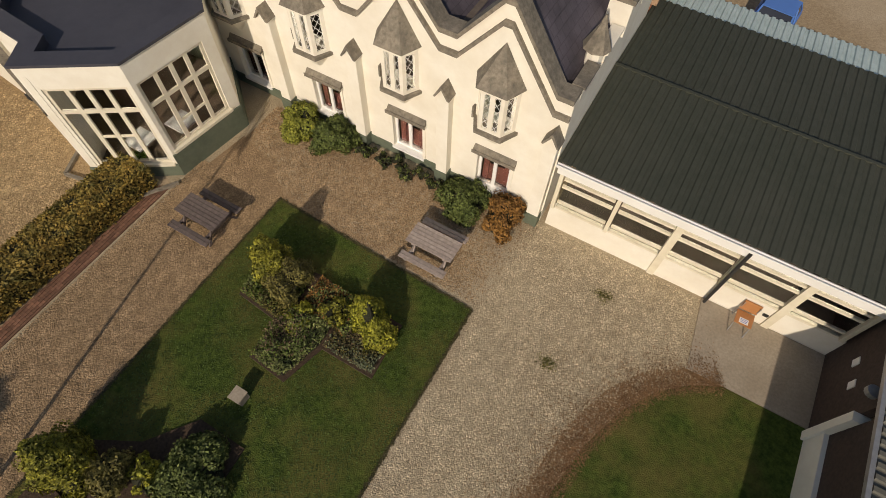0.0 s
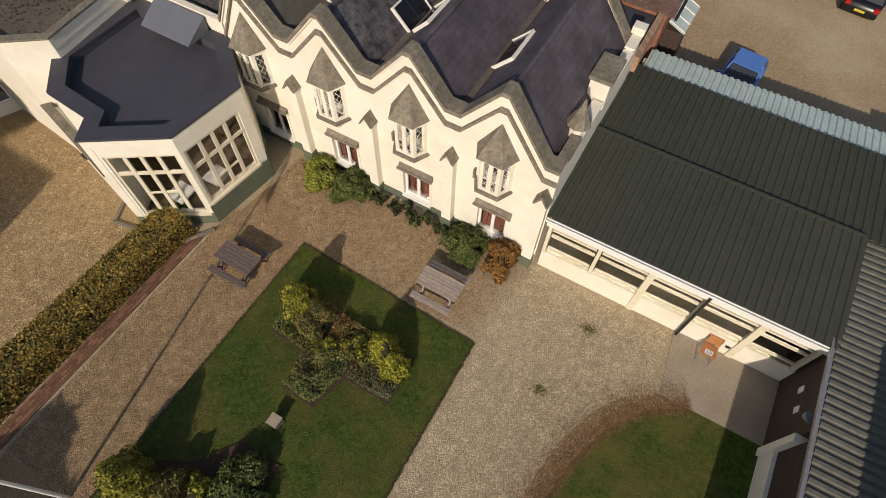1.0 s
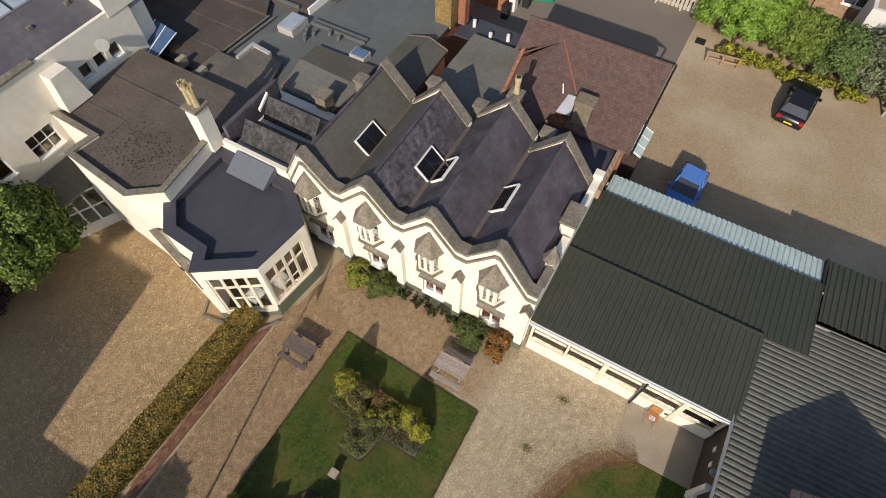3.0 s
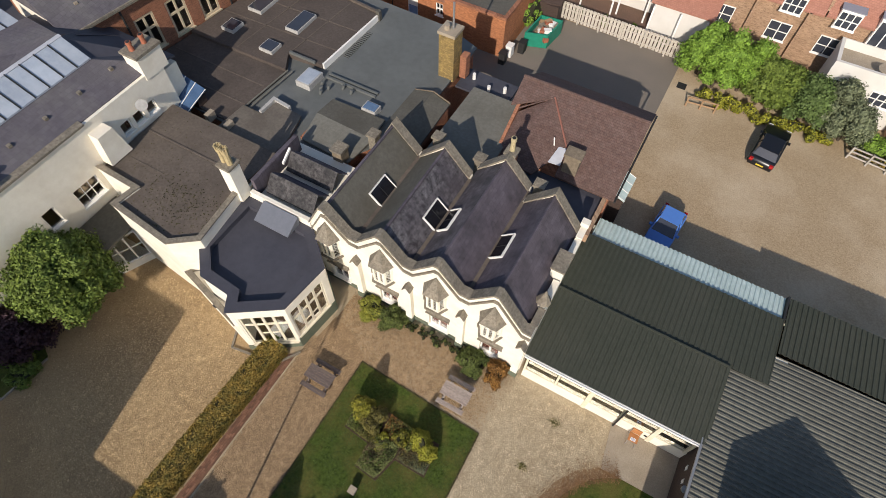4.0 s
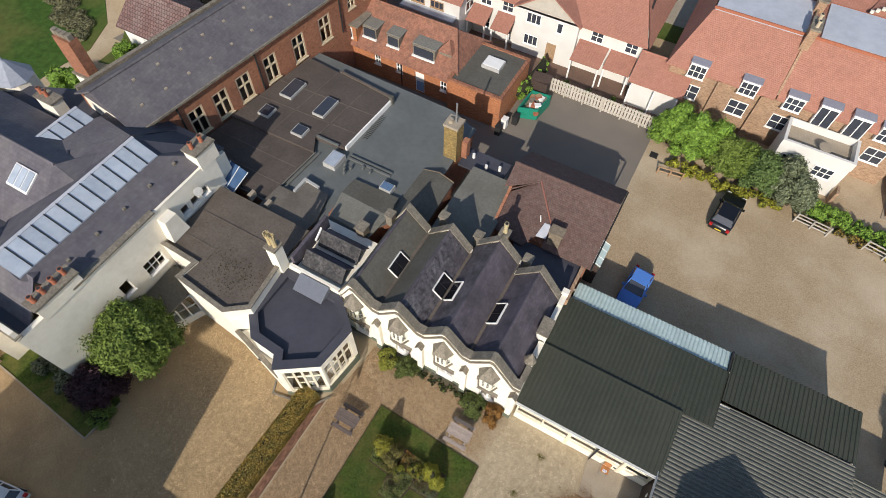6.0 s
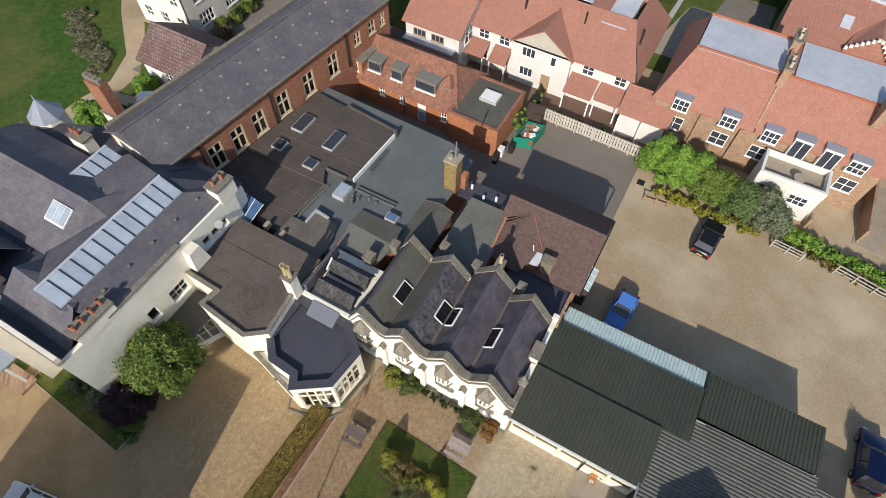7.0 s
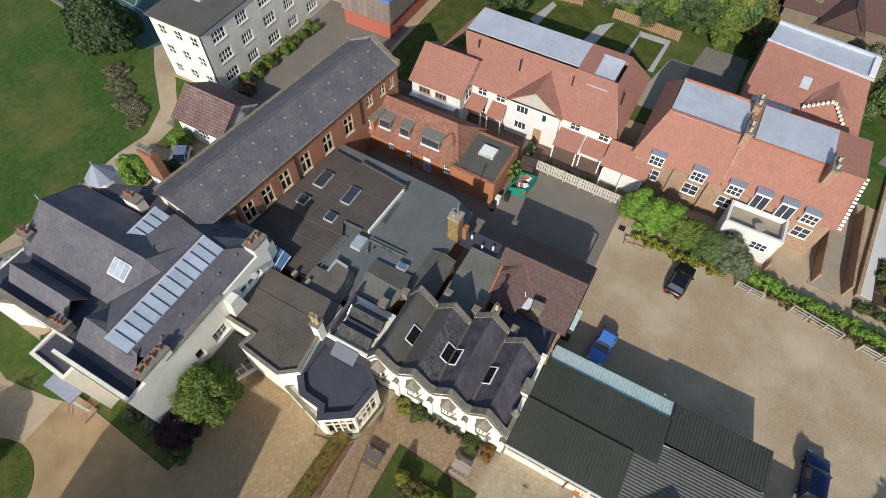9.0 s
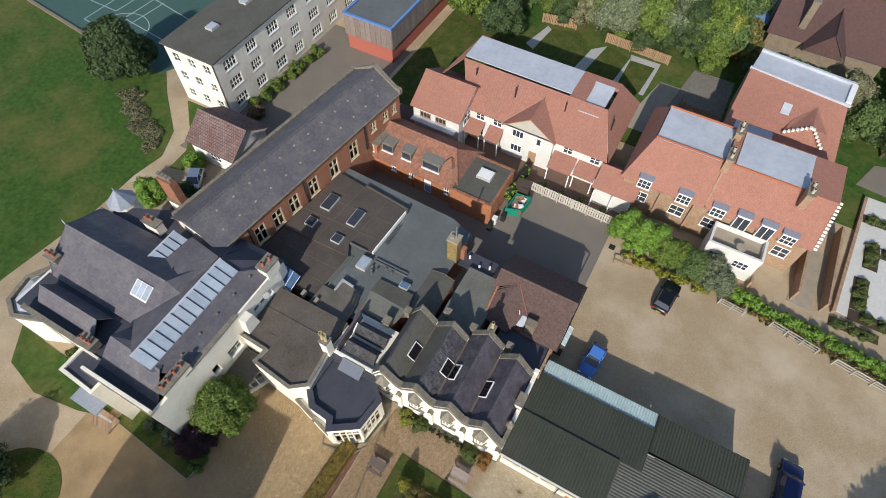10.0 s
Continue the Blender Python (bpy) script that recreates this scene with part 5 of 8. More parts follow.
# parapet along the south front
part("parapet", box(-41.0, -33.5, -11.0, -10.7, 7.4, 8.1), M_CREAM2, mh)
part("coping", box(-41.1, -33.4, -11.08, -10.62, 8.1, 8.2), M_STONE, mh)
part("parapet", box(-31.2, -23.55, -12.48, -12.2, ME, ME + 0.8), M_CREAM2, mh)
part("coping", box(-31.3, -23.42, -12.58, -12.12, ME + 0.25, ME + 0.35), M_STONE, mh)
M_SLATE_M = courses(mat("manor_slate", (0.138, 0.124, 0.142), (0.108, 0.096, 0.112), 0.75, scale=2.5, stain=(0.21, 0.195, 0.18), stain_scale=0.5, stain_amount=0.5, bump=0.2), 0.36, 0.28, 0.016, 0.5, "X", 0.09, 0.78, 1.15)
M_SLATE_MY = courses(mat("manor_slate_turned", (0.121, 0.110, 0.126), (0.092, 0.083, 0.097), 0.75, scale=2.5, stain=(0.17, 0.16, 0.155), stain_scale=0.5, stain_amount=0.5, bump=0.2), 0.36, 0.28, 0.012, 0.4, "Y", 0.07, 0.85, 1.1)


def slope(pts, m=None, label="", t=0.14):
    return part("roof", slab(pts, t), m or M_SLATE_M, mh, label)


# the long ridge and its slopes
slope([(-43.0, -3.1, 10.0), (-30.2, -3.1, 10.0), (-29.0, -7.3, 7.8), (-41.6, -7.3, 7.8)], None, "grey slates with worn courses")
slope([(-43.0, -3.099, 10.0), (-30.2, -3.099, 10.0), (-30.2, 0.6, 8.1), (-43.0, 0.6, 8.1)])
slope([(-43.02, -3.1, 10.0), (-41.62, -7.3, 7.8), (-43.2, -6.4, 7.8), (-43.6, 0.6, 8.1), (-43.02, 0.6, 8.1)])
part("ridge_tile", tube((-43, -3.1, 10.02), (-30.2, -3.1, 10.02), 0.1, 8), M_SLATE_M, mh)
part("finial", tube((-43.1, -3.1, 10.0), (-43.1, -3.1, 10.6), 0.07, 8, None, 0.03), M_LEADGREY, mh)
part("roof", box(-42.4, -29.0, -10.9, -7.2, 7.4, 7.52), M_LEAD, mh, "dark lead valley")
slope([(-40.6, -9.9, 7.65), (-33.4, -9.9, 7.65), (-33.4, -8.7, 9.1), (-40.6, -8.7, 9.1)])
slope([(-40.6, -7.7, 7.65), (-33.4, -7.7, 7.65), (-33.4, -8.699, 9.1), (-40.6, -8.699, 9.1)])
# east range: ridge glazing over a slate slope
RX, RZ = -27.6, 10.0
def ez(x):
    return RZ + (x - RX) * (ME + 0.05 - RZ) / (-23.7 - RX)
slope([(-23.7, -8.6, ez(-23.7)), (-25.8, -9.9, ez(-25.8)), (-25.8, 1.1, ez(-25.8)), (-23.7, 3.4, ez(-23.7))], M_SLATE_MY)
slope([(RX, -9.7, RZ - 0.02), (-25.8, -9.9, ez(-25.8) - 0.02), (-25.8, 1.1, ez(-25.8) - 0.02), (RX, 1.1, RZ - 0.02)], M_LEAD)
slope([(RX - 0.001, -9.7, RZ), (-31.5, -7.2, 7.9), (-31.5, 1.1, 8.2), (RX - 0.001, 1.1, RZ)], M_SLATE_MY)
slope([(RX, 1.101, RZ), (-25.8, 1.101, ez(-25.8)), (-23.7, 3.4, ez(-23.7)), (-23.7, 4.6, 7.9), (-29.5, 4.6, 7.9)], M_LEAD)
slope([(-31.0, -9.2, 9.3), (-25.2, -9.4, 9.2), (-24.0, -11.6, 7.8), (-31.0, -11.4, 7.8)], M_SLATE_M)
slope([(-31.0, -9.199, 9.3), (-25.2, -9.399, 9.2), (-26, -7.5, 8.6), (-31.0, -7.3, 7.9)], M_SLATE_M)
part("gutter_floor", box(-31.0, -23.9, -12.19, -11.2, 7.6, 7.72), M_LEAD, mh)


M_DGREY = mat("grey_lead_frame", (0.30, 0.32, 0.37), (0.24, 0.26, 0.31), 0.5, scale=4, bump=0.05)


def glazing(x0, z0, x1, z1, y0, y1, n, skew=0.0):
    u = Vector((x1 - x0, 0, z1 - z0))
    L = u.length
    u.normalize()
    nn = Vector((-u.z, 0, u.x))
    g = part("roof_glazing", obox(bmesh.new(), (x0, y0, z0), u, Y, nn, 0, L, 0, y1 - y0, 0.02, 0.05), M_DGREY, mh, "pale glazed roof strip with dark bars")
    step = (y1 - y0) / n
    for k in range(n):
        part("pane", obox(bmesh.new(), (x0, y0, z0), u, Y, nn, 0.08, L - 0.05, k * step + 0.035, (k + 1) * step - 0.035, 0.051, 0.09), M_RGLASS, g)
    for k in range(1, n):
        part("bar", obox(bmesh.new(), (x0, y0, z0), u, Y, nn, 0.06, L - 0.04, k * step - 0.035, k * step + 0.035, 0.051, 0.14), M_BLACK, g)
    part("ridge_cap", obox(bmesh.new(), (x0, y0, z0), u, Y, nn, -0.1, 0.1, 0, y1 - y0, 0.051, 0.13), M_LEADGREY, g)


glazing(RX, RZ, -25.8, ez(-25.8), -9.8, 1.1, 12)
# north hips with a second strip
slope([(-34.4, -3.0, 8.7), (-32.8, 1.4, 8.8), (-32.4, 2.0, 8.9), (-28.0, 1.2, 9.9), (-31.2, -1.6, 9.3)], M_SLATE_M)
slope([(-31.2, -1.6, 9.3), (-28.0, 1.2, 9.92), (-28.4, -3.2, 9.4), (-30.2, -3.1, 9.5)], M_SLATE_MY)
slope([(-30.2, -3.1, 9.99), (-29.0, -7.3, 7.8), (-28.2, -3.3, 9.5)], M_SLATE_MY)
slope([(-30.2, -3.1, 9.98), (-28.2, -3.28, 9.49), (-28.3, 0.9, 9.3), (-30.2, 0.6, 8.2)], M_SLATE_MY)
part("hip_flashing", tube((-31.2, -1.6, 9.34), (-29.2, -3.4, 9.2), 0.09, 6), M_LEAD, mh)
slope([(-32.4, 2.02, 8.9), (-28.0, 1.22, 9.9), (-27.5, 4.6, 7.8), (-33.5, 4.6, 7.8)], M_LEAD)
glazing(-34.1, 9.2, -32.6, 8.75, -2.6, 1.6, 5)
part("roof", prism([(-36, 4.7), (-42.6, 1.6), (-42.6, 0.4), (-29.3, 0.4), (-28.9, 5.1)], 7.4, 7.55), M_LEAD, mh)
lt = part("lantern", slab([(-32.95, -4.05, 9.62), (-31.0, -4.05, 9.62), (-31.0, -5.4, 8.92), (-32.95, -5.4, 8.92)], 0.12), M_WHITE, mh, "white framed ridge skylight")
for k in range(3):
    part("pane", slab([(-32.85 + k * 0.62, -4.15, 9.63), (-32.33 + k * 0.62, -4.15, 9.63), (-32.33 + k * 0.62, -5.3, 9.03), (-32.85 + k * 0.62, -5.3, 9.03)], 0.06), M_RGLASS, lt)
for y in (-7.6, -5.4, -3.2, -1.0, 1.2):
    part("roof_vent", box(-24.9, -24.7, y, y + 0.2, ez(-24.8) - 0.02, ez(-24.8) + 0.14), M_STONE, mh)
part("parapet", box(-24.0, -23.4, -8.7, -2.2, ME, ME + 0.12), M_STONE, mh)
# chimneys
stack(mh, -24.4, -23.45, -10.8, -7.9, 7.9, 9.0, M_CREAM2, [(-23.95, y) for y in (-10.4, -9.75, -9.0, -8.3)])
stack(mh, -24.6, -23.45, 2.2, 3.9, 7.9, 9.3, M_CREAM2, ((-24.1, 2.6), (-24.0, 3.4)))
part("chimney_breast", extrude([(-23.5, -2.5, 5.6), (-23.5, -1.0, 5.6), (-23.5, -1.3, 7.6), (-23.5, -2.3, 7.6)], (0.75, 0, 0)), M_CREAM2, mh)
stack(mh, -33.6, -32.0, -11.0, -10.0, 7.9, 8.7, M_STONE, ((-33.2, -10.5), (-32.7, -10.5), (-32.3, -10.5)))
stack(mh, -42.9, -41.6, -6.4, -5.6, 7.4, 8.9, M_STONE, ((-42.6, -6.0), (-42.0, -6.0)))
stack(mh, -38.0, -36.2, 1.0, 1.9, 7.4, 8.9, M_CREAM2, ((-37.7, 1.45), (-37.1, 1.45)))
nc = stack(mh, -38.0, -35.6, 4.4, 5.4, 5.0, 8.6, M_CREAM2, ())
part("brick_shaft", box(-37.9, -36.2, 4.5, 5.3, 8.76, 11.9), M_BRICK, nc)
for k in range(4):
    bm = box(-38.0 + k * 0.46, -37.62 + k * 0.46, 4.7, 5.1, 11.9, 12.3)
    part("pot", bm, M_STONE, nc)
ds = part("satellite_dish", tube((-23.2, 1.0, 7.15), (-23.12, 0.97, 7.19), 0.3, 14, None, 0.34), M_KERB, mh, "pale grey satellite dish")
part("bracket", tube((-23.5, 1.0, 7.0), (-23.2, 1.0, 7.15), 0.03, 6), M_METAL, ds)
# round turret with a lead cap
tb = part("turret", tube((-42.6, 2.2, 0), (-42.6, 2.2, 8.0), 1.35, 10), M_CREAM2, mh)
part("cap", tube((-42.6, 2.2, 8.0), (-42.6, 2.2, 9.5), 1.5, 8, None, 0.15), M_DGREY, tb, "pale lead pointed cap")
part("finial", tube((-42.6, 2.2, 9.5), (-42.6, 2.2, 10.0), 0.1, 8, None, 0.05), M_DGREY, tb)
# west bay with its faceted lead roof
WB = [(-42.0, -5.5), (-44.6, -6.0), (-46.0, -8.3), (-45.4, -11.0), (-43.6, -12.0), (-41.0, -11.0)]
wb = part("bay", prism(WB, 0, 5.2), M_CREAM2, mh)
part("parapet", ring(inset(WB, -0.1), inset(WB, 0.3), 5.2, 5.6), M_STONE, wb)
bm = bmesh.new()
top = bm.verts.new((-43.6, -8.6, 6.6))
lo = [bm.verts.new((x, y, 5.3)) for x, y in inset(WB, 0.45)]
for i in range(len(lo)):
    bm.faces.new((lo[i], lo[(i + 1) % len(lo)], top))
bm.faces.new(lo)
part("roof", bm, M_LEADGREY, wb, "pale faceted lead roof")
part("lean_roof", slab([(-42.0, -5.6, 6.2), (-44.2, -6.1, 5.6), (-45.0, -7.8, 5.6), (-42.4, -7.2, 6.2)], 0.1), M_SLATE_M, wb)
# porch
pr = part("porch", box(-34.3, -31.0, -14.9, -13.5, 2.9, 3.05), M_DGREY, mh, "grey flat porch roof")
for x in (-34.1, -31.2):
    part("post", box(x - 0.1, x + 0.1, -14.8, -14.6, 0, 2.9), M_WHITE, pr)
part("step", box(-33.2, -30.6, -15.6, -14.2, 0, 0.25), M_BRICK2, pr)
for x, z in ((-39.6, 4.4), (-37.2, 4.4), (-35.0, 4.4), (-39.6, 1.2), (-37.2, 1.2), (-35.0, 1.2)):
    w = part("window", box(x - 0.55, x + 0.55, -10.96, -10.901, z, z + 1.7), M_WHITE, mh)
    part("pane", box(x - 0.47, x + 0.47, -10.975, -10.961, z + 0.08, z + 1.62), M_SKYGLASS, w)


def flush_window(parent, o, u, w, h, cols=2, rows=2, frame_m=None, label="", name="window"):
    """A small far window standing a little proud of its wall: frame, bars, panes and sill."""
    u = Vector(u).normalized()
    n = Vector((u.y, -u.x, 0))
    o = Vector(o)
    e = 0.07
    holes = [(w * k / cols + (0.035 if k else e), w * (k + 1) / cols - (0.035 if k < cols - 1 else e), h * j / rows + (0.03 if j else e), h * (j + 1) / rows - (0.03 if j < rows - 1 else e)) for k in range(cols) for j in range(rows)]
    bm = wall(o, u, w, h, holes, 0.07, None, n)
    win = part(name, bm, frame_m or M_WHITE, parent, label)
    part("pane", obox(bmesh.new(), o, u, Z, n, e, w - e, e, h - e, 0.003, 0.025), M_SKYGLASS, win)
    part("sill", obox(bmesh.new(), o, u, Z, n, -0.06, w + 0.06, -0.08, 0, 0.0, 0.12), frame_m or M_WHITE, win)
    return win


def gable_roof(parent, x0, x1, y0, y1, ze, zr, along="X", m=None, over=0.3, wall_m=None, walls=True):
    """Two slopes over a rectangle; ridge along X or Y; gable walls below."""
    m = m or M_TILE
    if along == "X":
        c = (y0 + y1) / 2
        a = [(x0 - over, y0 - over, ze), (x1 + over, y0 - over, ze), (x1 + over, c, zr), (x0 - over, c, zr)]
        b = [(x0 - over, y1 + over, ze), (x1 + over, y1 + over, ze), (x1 + over, c + 0.001, zr), (x0 - over, c + 0.001, zr)]
        ends = [[(x, y0, ze - 0.1), (x, c, zr - 0.25), (x, y1, ze - 0.1)] for x in (x0, x1 - 0.2)]
        way, line_ = (0.2, 0, 0), ((x0 - over, c, zr), (x1 + over, c, zr))
    else:
        c = (x0 + x1) / 2
        a = [(x0 - over, y0 - over, ze), (x0 - over, y1 + over, ze), (c, y1 + over, zr), (c, y0 - over, zr)]
        b = [(x1 + over, y0 - over, ze), (x1 + over, y1 + over, ze), (c + 0.001, y1 + over, zr), (c + 0.001, y0 - over, zr)]
        ends = [[(x0, y, ze - 0.1), (c, y, zr - 0.25), (x1, y, ze - 0.1)] for y in (y0, y1 - 0.2)]
        way, line_ = (0, 0.2, 0), ((c, y0 - over, zr), (c, y1 + over, zr))
    part("roof", slab(a, 0.14), m, parent)
    part("roof", slab(b, 0.14), m, parent)
    part("ridge_tile", tube(*line_, 0.1, 8), m, parent)
    if walls:
        for e in ends:
            part("gable_wall", extrude(e, way), wall_m or M_WHITE, parent)


M_BLUESHED = mat("blue_sheet_roof", (0.20, 0.32, 0.55), (0.16, 0.27, 0.48), 0.5, scale=3, bump=0.05)

# ---- brick annex with dormers ----
an = thing("annex", (-19, 26, 0), "brick annex with dormers in an orange tiled roof", "building")
aw = [(3.05, 3.75, 1.5, 2.6), (5.5, 6.2, 1.5, 2.6), (7.6, 8.6, 0.1, 2.4), (10.3, 11.0, 1.3, 2.4)]
M_ORBRICK = courses(mat("orange_brick", (0.46, 0.19, 0.085), (0.34, 0.135, 0.06), 0.9, scale=5, stain=(0.25, 0.11, 0.06), stain_scale=0.5, bump=0.3), 0.225, 0.075, 0.01, 0.5, "W", 0.2, 1.2)
part("wall", wall((-27.2, 24, 0), X, 11.4, 3.0, aw, 0.3), M_ORBRICK, an)
part("wall", box(-27.2, -15.8, 30.3, 30.6, 0, 3.0), M_ORBRICK, an)
for i, (u0, u1, z0, z1) in enumerate(aw):
    if i == 2:
        d = part("door", box(-27.2 + u0, -27.2 + u1, 24.1, 24.16, z0, z1), M_WHITE, an, "pale blue and white door")
        part("panel", box(-27.2 + u0 + 0.1, -27.2 + u1 - 0.1, 24.08, 24.099, z0 + 0.1, z0 + 1.2), mat("blue_paint", (0.22, 0.34, 0.55), (0.19, 0.30, 0.50), 0.5, scale=3, bump=0), d)
    else:
        window(an, (-27.2 + u0, 24, z0), X, u1 - u0, z1 - z0, 2, 2, back=0.08, edge=0.09, bar=0.07)
part("roof", slab([(-27.4, 23.7, 2.95), (-14.9, 23.7, 2.95), (-17.0, 27.3, 5.8), (-27.4, 27.3, 5.8)], 0.14), M_TILE_OLD, an)
part("roof", slab([(-27.4, 30.9, 2.95), (-14.9, 30.9, 2.95), (-17.0, 27.301, 5.8), (-27.4, 27.301, 5.8)], 0.14), M_TILE_OLD, an)
part("roof", slab([(-14.9, 23.7, 2.95), (-14.9, 30.9, 2.95), (-17.0, 27.3, 5.8)], 0.14), M_TILE_OLD, an)
part("ridge_tile", tube((-27.4, 27.3, 5.82), (-17.0, 27.3, 5.82), 0.1, 8), M_TILE_OLD, an)
part("hip_tile", tube((-17.0, 27.3, 5.82), (-14.9, 23.7, 2.97), 0.1, 8), M_TILE_OLD, an)
for x, w, dd in ((-24.9, 1.5, 1.0), (-22.3, 1.3, 1.0), (-19.0, 2.3, 1.1)):
    dm = part("dormer", box(x - w / 2, x + w / 2, 24.65, 26.2, 3.4, 4.75), M_STONE, an, "lead clad flat dormer")
    part("roof", box(x - w / 2 - 0.1, x + w / 2 + 0.1, 24.75, 26.3, 4.75, 4.85), mat("lichen_lead", (0.24, 0.23, 0.20), (0.15, 0.145, 0.125), 0.8, scale=6, bump=0.3), dm)
    part("window", box(x - w / 2 + 0.12, x + w / 2 - 0.12, 24.6, 24.649, 3.75, 4.65), M_SKYGLASS, dm)
    part("sill", box(x - w / 2 - 0.05, x + w / 2 + 0.05, 24.45, 24.649, 3.6, 3.74), M_WHITE, dm)
dm = part("dormer", box(-28.0, -26.0, 24.0, 26.6, 2.9, 4.9), M_ORBRICK, an, "brick dormer with stone roof")
part("roof", box(-28.1, -25.6, 23.8, 26.9, 4.9, 5.02), M_STONE, dm)
flush_window(an, (-27.6, 23.99, 3.5), X, 1.2, 1.1, 2, 1)
dm = part("dormer", box(-17.7, -16.5, 25.3, 26.8, 3.6, 4.6), M_STONE, an, "pyramid topped dormer")
bm = bmesh.new()
q = [bm.verts.new(p) for p in ((-17.85, 25.15, 4.6), (-16.35, 25.15, 4.6), (-16.35, 26.9, 4.6), (-17.85, 26.9, 4.6))]
tp = bm.verts.new((-17.1, 26.1, 5.4))
bm.faces.new(q)
for i in range(4):
    bm.faces.new((q[i], q[(i + 1) % 4], tp))
part("roof", bm, M_TILE_OLD, dm)
for x in (-22.0 + 0.9, -15.2):
    part("rain_pipe", tube((x, 23.93, 0.05), (x, 23.93, 2.9), 0.05, 8), M_BLACK, an)
fx = thing("flat_annex", (-13, 26, 0), "square brick block with a dark flat roof", "building")
part("wall", box(-15.75, -10.4, 23.4, 29.6, 0, 3.4), M_ORBRICK, fx)
part("roof", box(-15.5, -10.65, 23.65, 29.35, 3.4, 3.5), M_FELT2, fx)
part("parapet", ring([(-15.8, 23.35), (-10.35, 23.35), (-10.35, 29.65), (-15.8, 29.65)], [(-15.5, 23.65), (-10.65, 23.65), (-10.65, 29.35), (-15.5, 29.35)], 3.4, 3.62), M_BRICK, fx)
skylight(fx, -13.9, -12.1, 26.4, 27.9, 3.5, 0.35, M_WHITE, "white domed roof light")

M_RENDER = mat("white_render", (0.70, 0.68, 0.64), (0.64, 0.62, 0.58), 0.85, scale=2, stain=(0.52, 0.49, 0.44), stain_scale=0.5, stain_amount=0.4, bump=0.1)
# white render made darker, with the gable's shadow put into its colour
M_GABLE_SHADE = mat("shaded_gable_render", (0.50, 0.46, 0.39), (0.43, 0.39, 0.33), 0.9, scale=2.5, bump=0.15)
# ---- white houses with orange roofs ----
h1 = thing("white_houses", (-13, 40, 0), "white rendered houses under orange tiled roofs", "house")
part("wall", box(-19.2, -1.6, 35.2, 45.6, 0, 5.0), M_RENDER, h1)
part("wall", box(-25.8, -19.3, 32.2, 40.0, 0, 4.7), M_RENDER, h1)
part("roof", slab([(-19.6, 34.8, 4.9), (-1.2, 34.8, 4.9), (-3.6, 39.6, 8.0), (-22.6, 39.6, 8.0)], 0.16), M_TILE, h1)
part("roof", slab([(-23.6, 46.4, 4.9), (-1.0, 46.4, 4.9), (-3.6, 44.8, 7.6), (-22.6, 44.8, 8.0)], 0.16), M_TILE, h1)
part("roof", slab([(-1.0, 34.8, 4.9), (-1.0, 46.4, 4.9), (-3.6, 44.8, 7.9), (-3.6, 39.6, 8.0)], 0.16), M_TILE_Y, h1)
part("roof", slab([(-24.4, 36.0, 6.9), (-24.4, 46.4, 5.0), (-22.6, 44.8, 8.0), (-22.6, 39.6, 8.0)], 0.16), M_TILE_Y, h1)
part("flat_roof", box(-22.6, -8.4, 40.0, 44.6, 7.95, 8.06), M_LEADGREY, h1, "pale grey flat roof")
part("roof", box(-8.4, -6.5, 39.5, 44.8, 7.8, 7.97), M_TILE, h1)
part("flat_roof", slab([(-6.75, 38.5, 7.35), (-4.2, 38.5, 7.35), (-4.05, 43.6, 8.02), (-6.6, 43.6, 8.02)], 0.5), M_LEADGREY, h1, "pale grey flat roof")
part("roof", box(-6.5, -3.6, 43.6, 44.8, 7.5, 7.95), M_TILE, h1)
gable_roof(h1, -25.8, -19.3, 32.2, 39.8, 4.8, 7.4, "X", M_TILE, 0.3)
gable_roof(h1, -14.3, -7.8, 34.6, 40.0, 4.9, 7.3, "Y", M_TILE_Y, 0.25, M_GABLE_SHADE)
part("wall", box(-14.3, -7.8, 34.6, 35.2, 0, 5.0), M_RENDER, h1)
part("parapet_roof", box(-25.7, -19.6, 31.2, 32.19, 3.0, 3.2), M_LEADGREY, h1)
for x, z, c in ((-13.1, 3.6, 3), (-13.1, 1.2, 3), (-9.9, 3.5, 1)):
    flush_window(h1, (x, 34.6, z), X, 1.5 if c == 3 else 0.6, 1.1, c, 1)
part("door", box(-10.6, -9.6, 34.55, 34.599, 0.05, 2.1), M_OAK, h1, "pale timber door")
for x in (-18.4, -16.0, -6.6, -3.2):
    for z in (1.0, 3.5):
        flush_window(h1, (x, 35.2, z), X, 1.2, 1.2, 2, 2)
for x in (-24.8, -22.6):
    flush_window(h1, (x, 32.2, 3.4), X, 1.5, 0.8, 3, 1, M_OAK)
flush_window(h1, (-19.3, 33.5, 3.0), Y, 2.6, 2.0, 3, 2)
for x0, x1, y0 in ((-19.2, -17.0, 33.4), (-16.4, -14.4, 33.4), (-7.6, -4.6, 33.0), (-4.4, -1.8, 33.4)):
    pc = part("porch_roof", slab([(x0, y0, 2.4), (x1, y0, 2.4), (x1, 35.19, 3.3), (x0, 35.19, 3.3)], 0.12), M_TILE, h1, "orange tiled lean-to")
    for x in (x0 + 0.12, x1 - 0.12):
        part("post", box(x - 0.07, x + 0.07, y0 + 0.1, y0 + 0.24, 0, 2.38), M_WHITE, pc)
for x, y in ((-14.5, 37.6), (-8.2, 38.0), (-2.4, 38.2), (-20.2, 38.4)):
    part("roof_pipe", tube((x, y, 6.3), (x, y, 8.2), 0.09, 8), M_BLACK, h1)
gr = thing("porch_house", (1.2, 34, 0), "low link building with an orange tiled roof", "building")
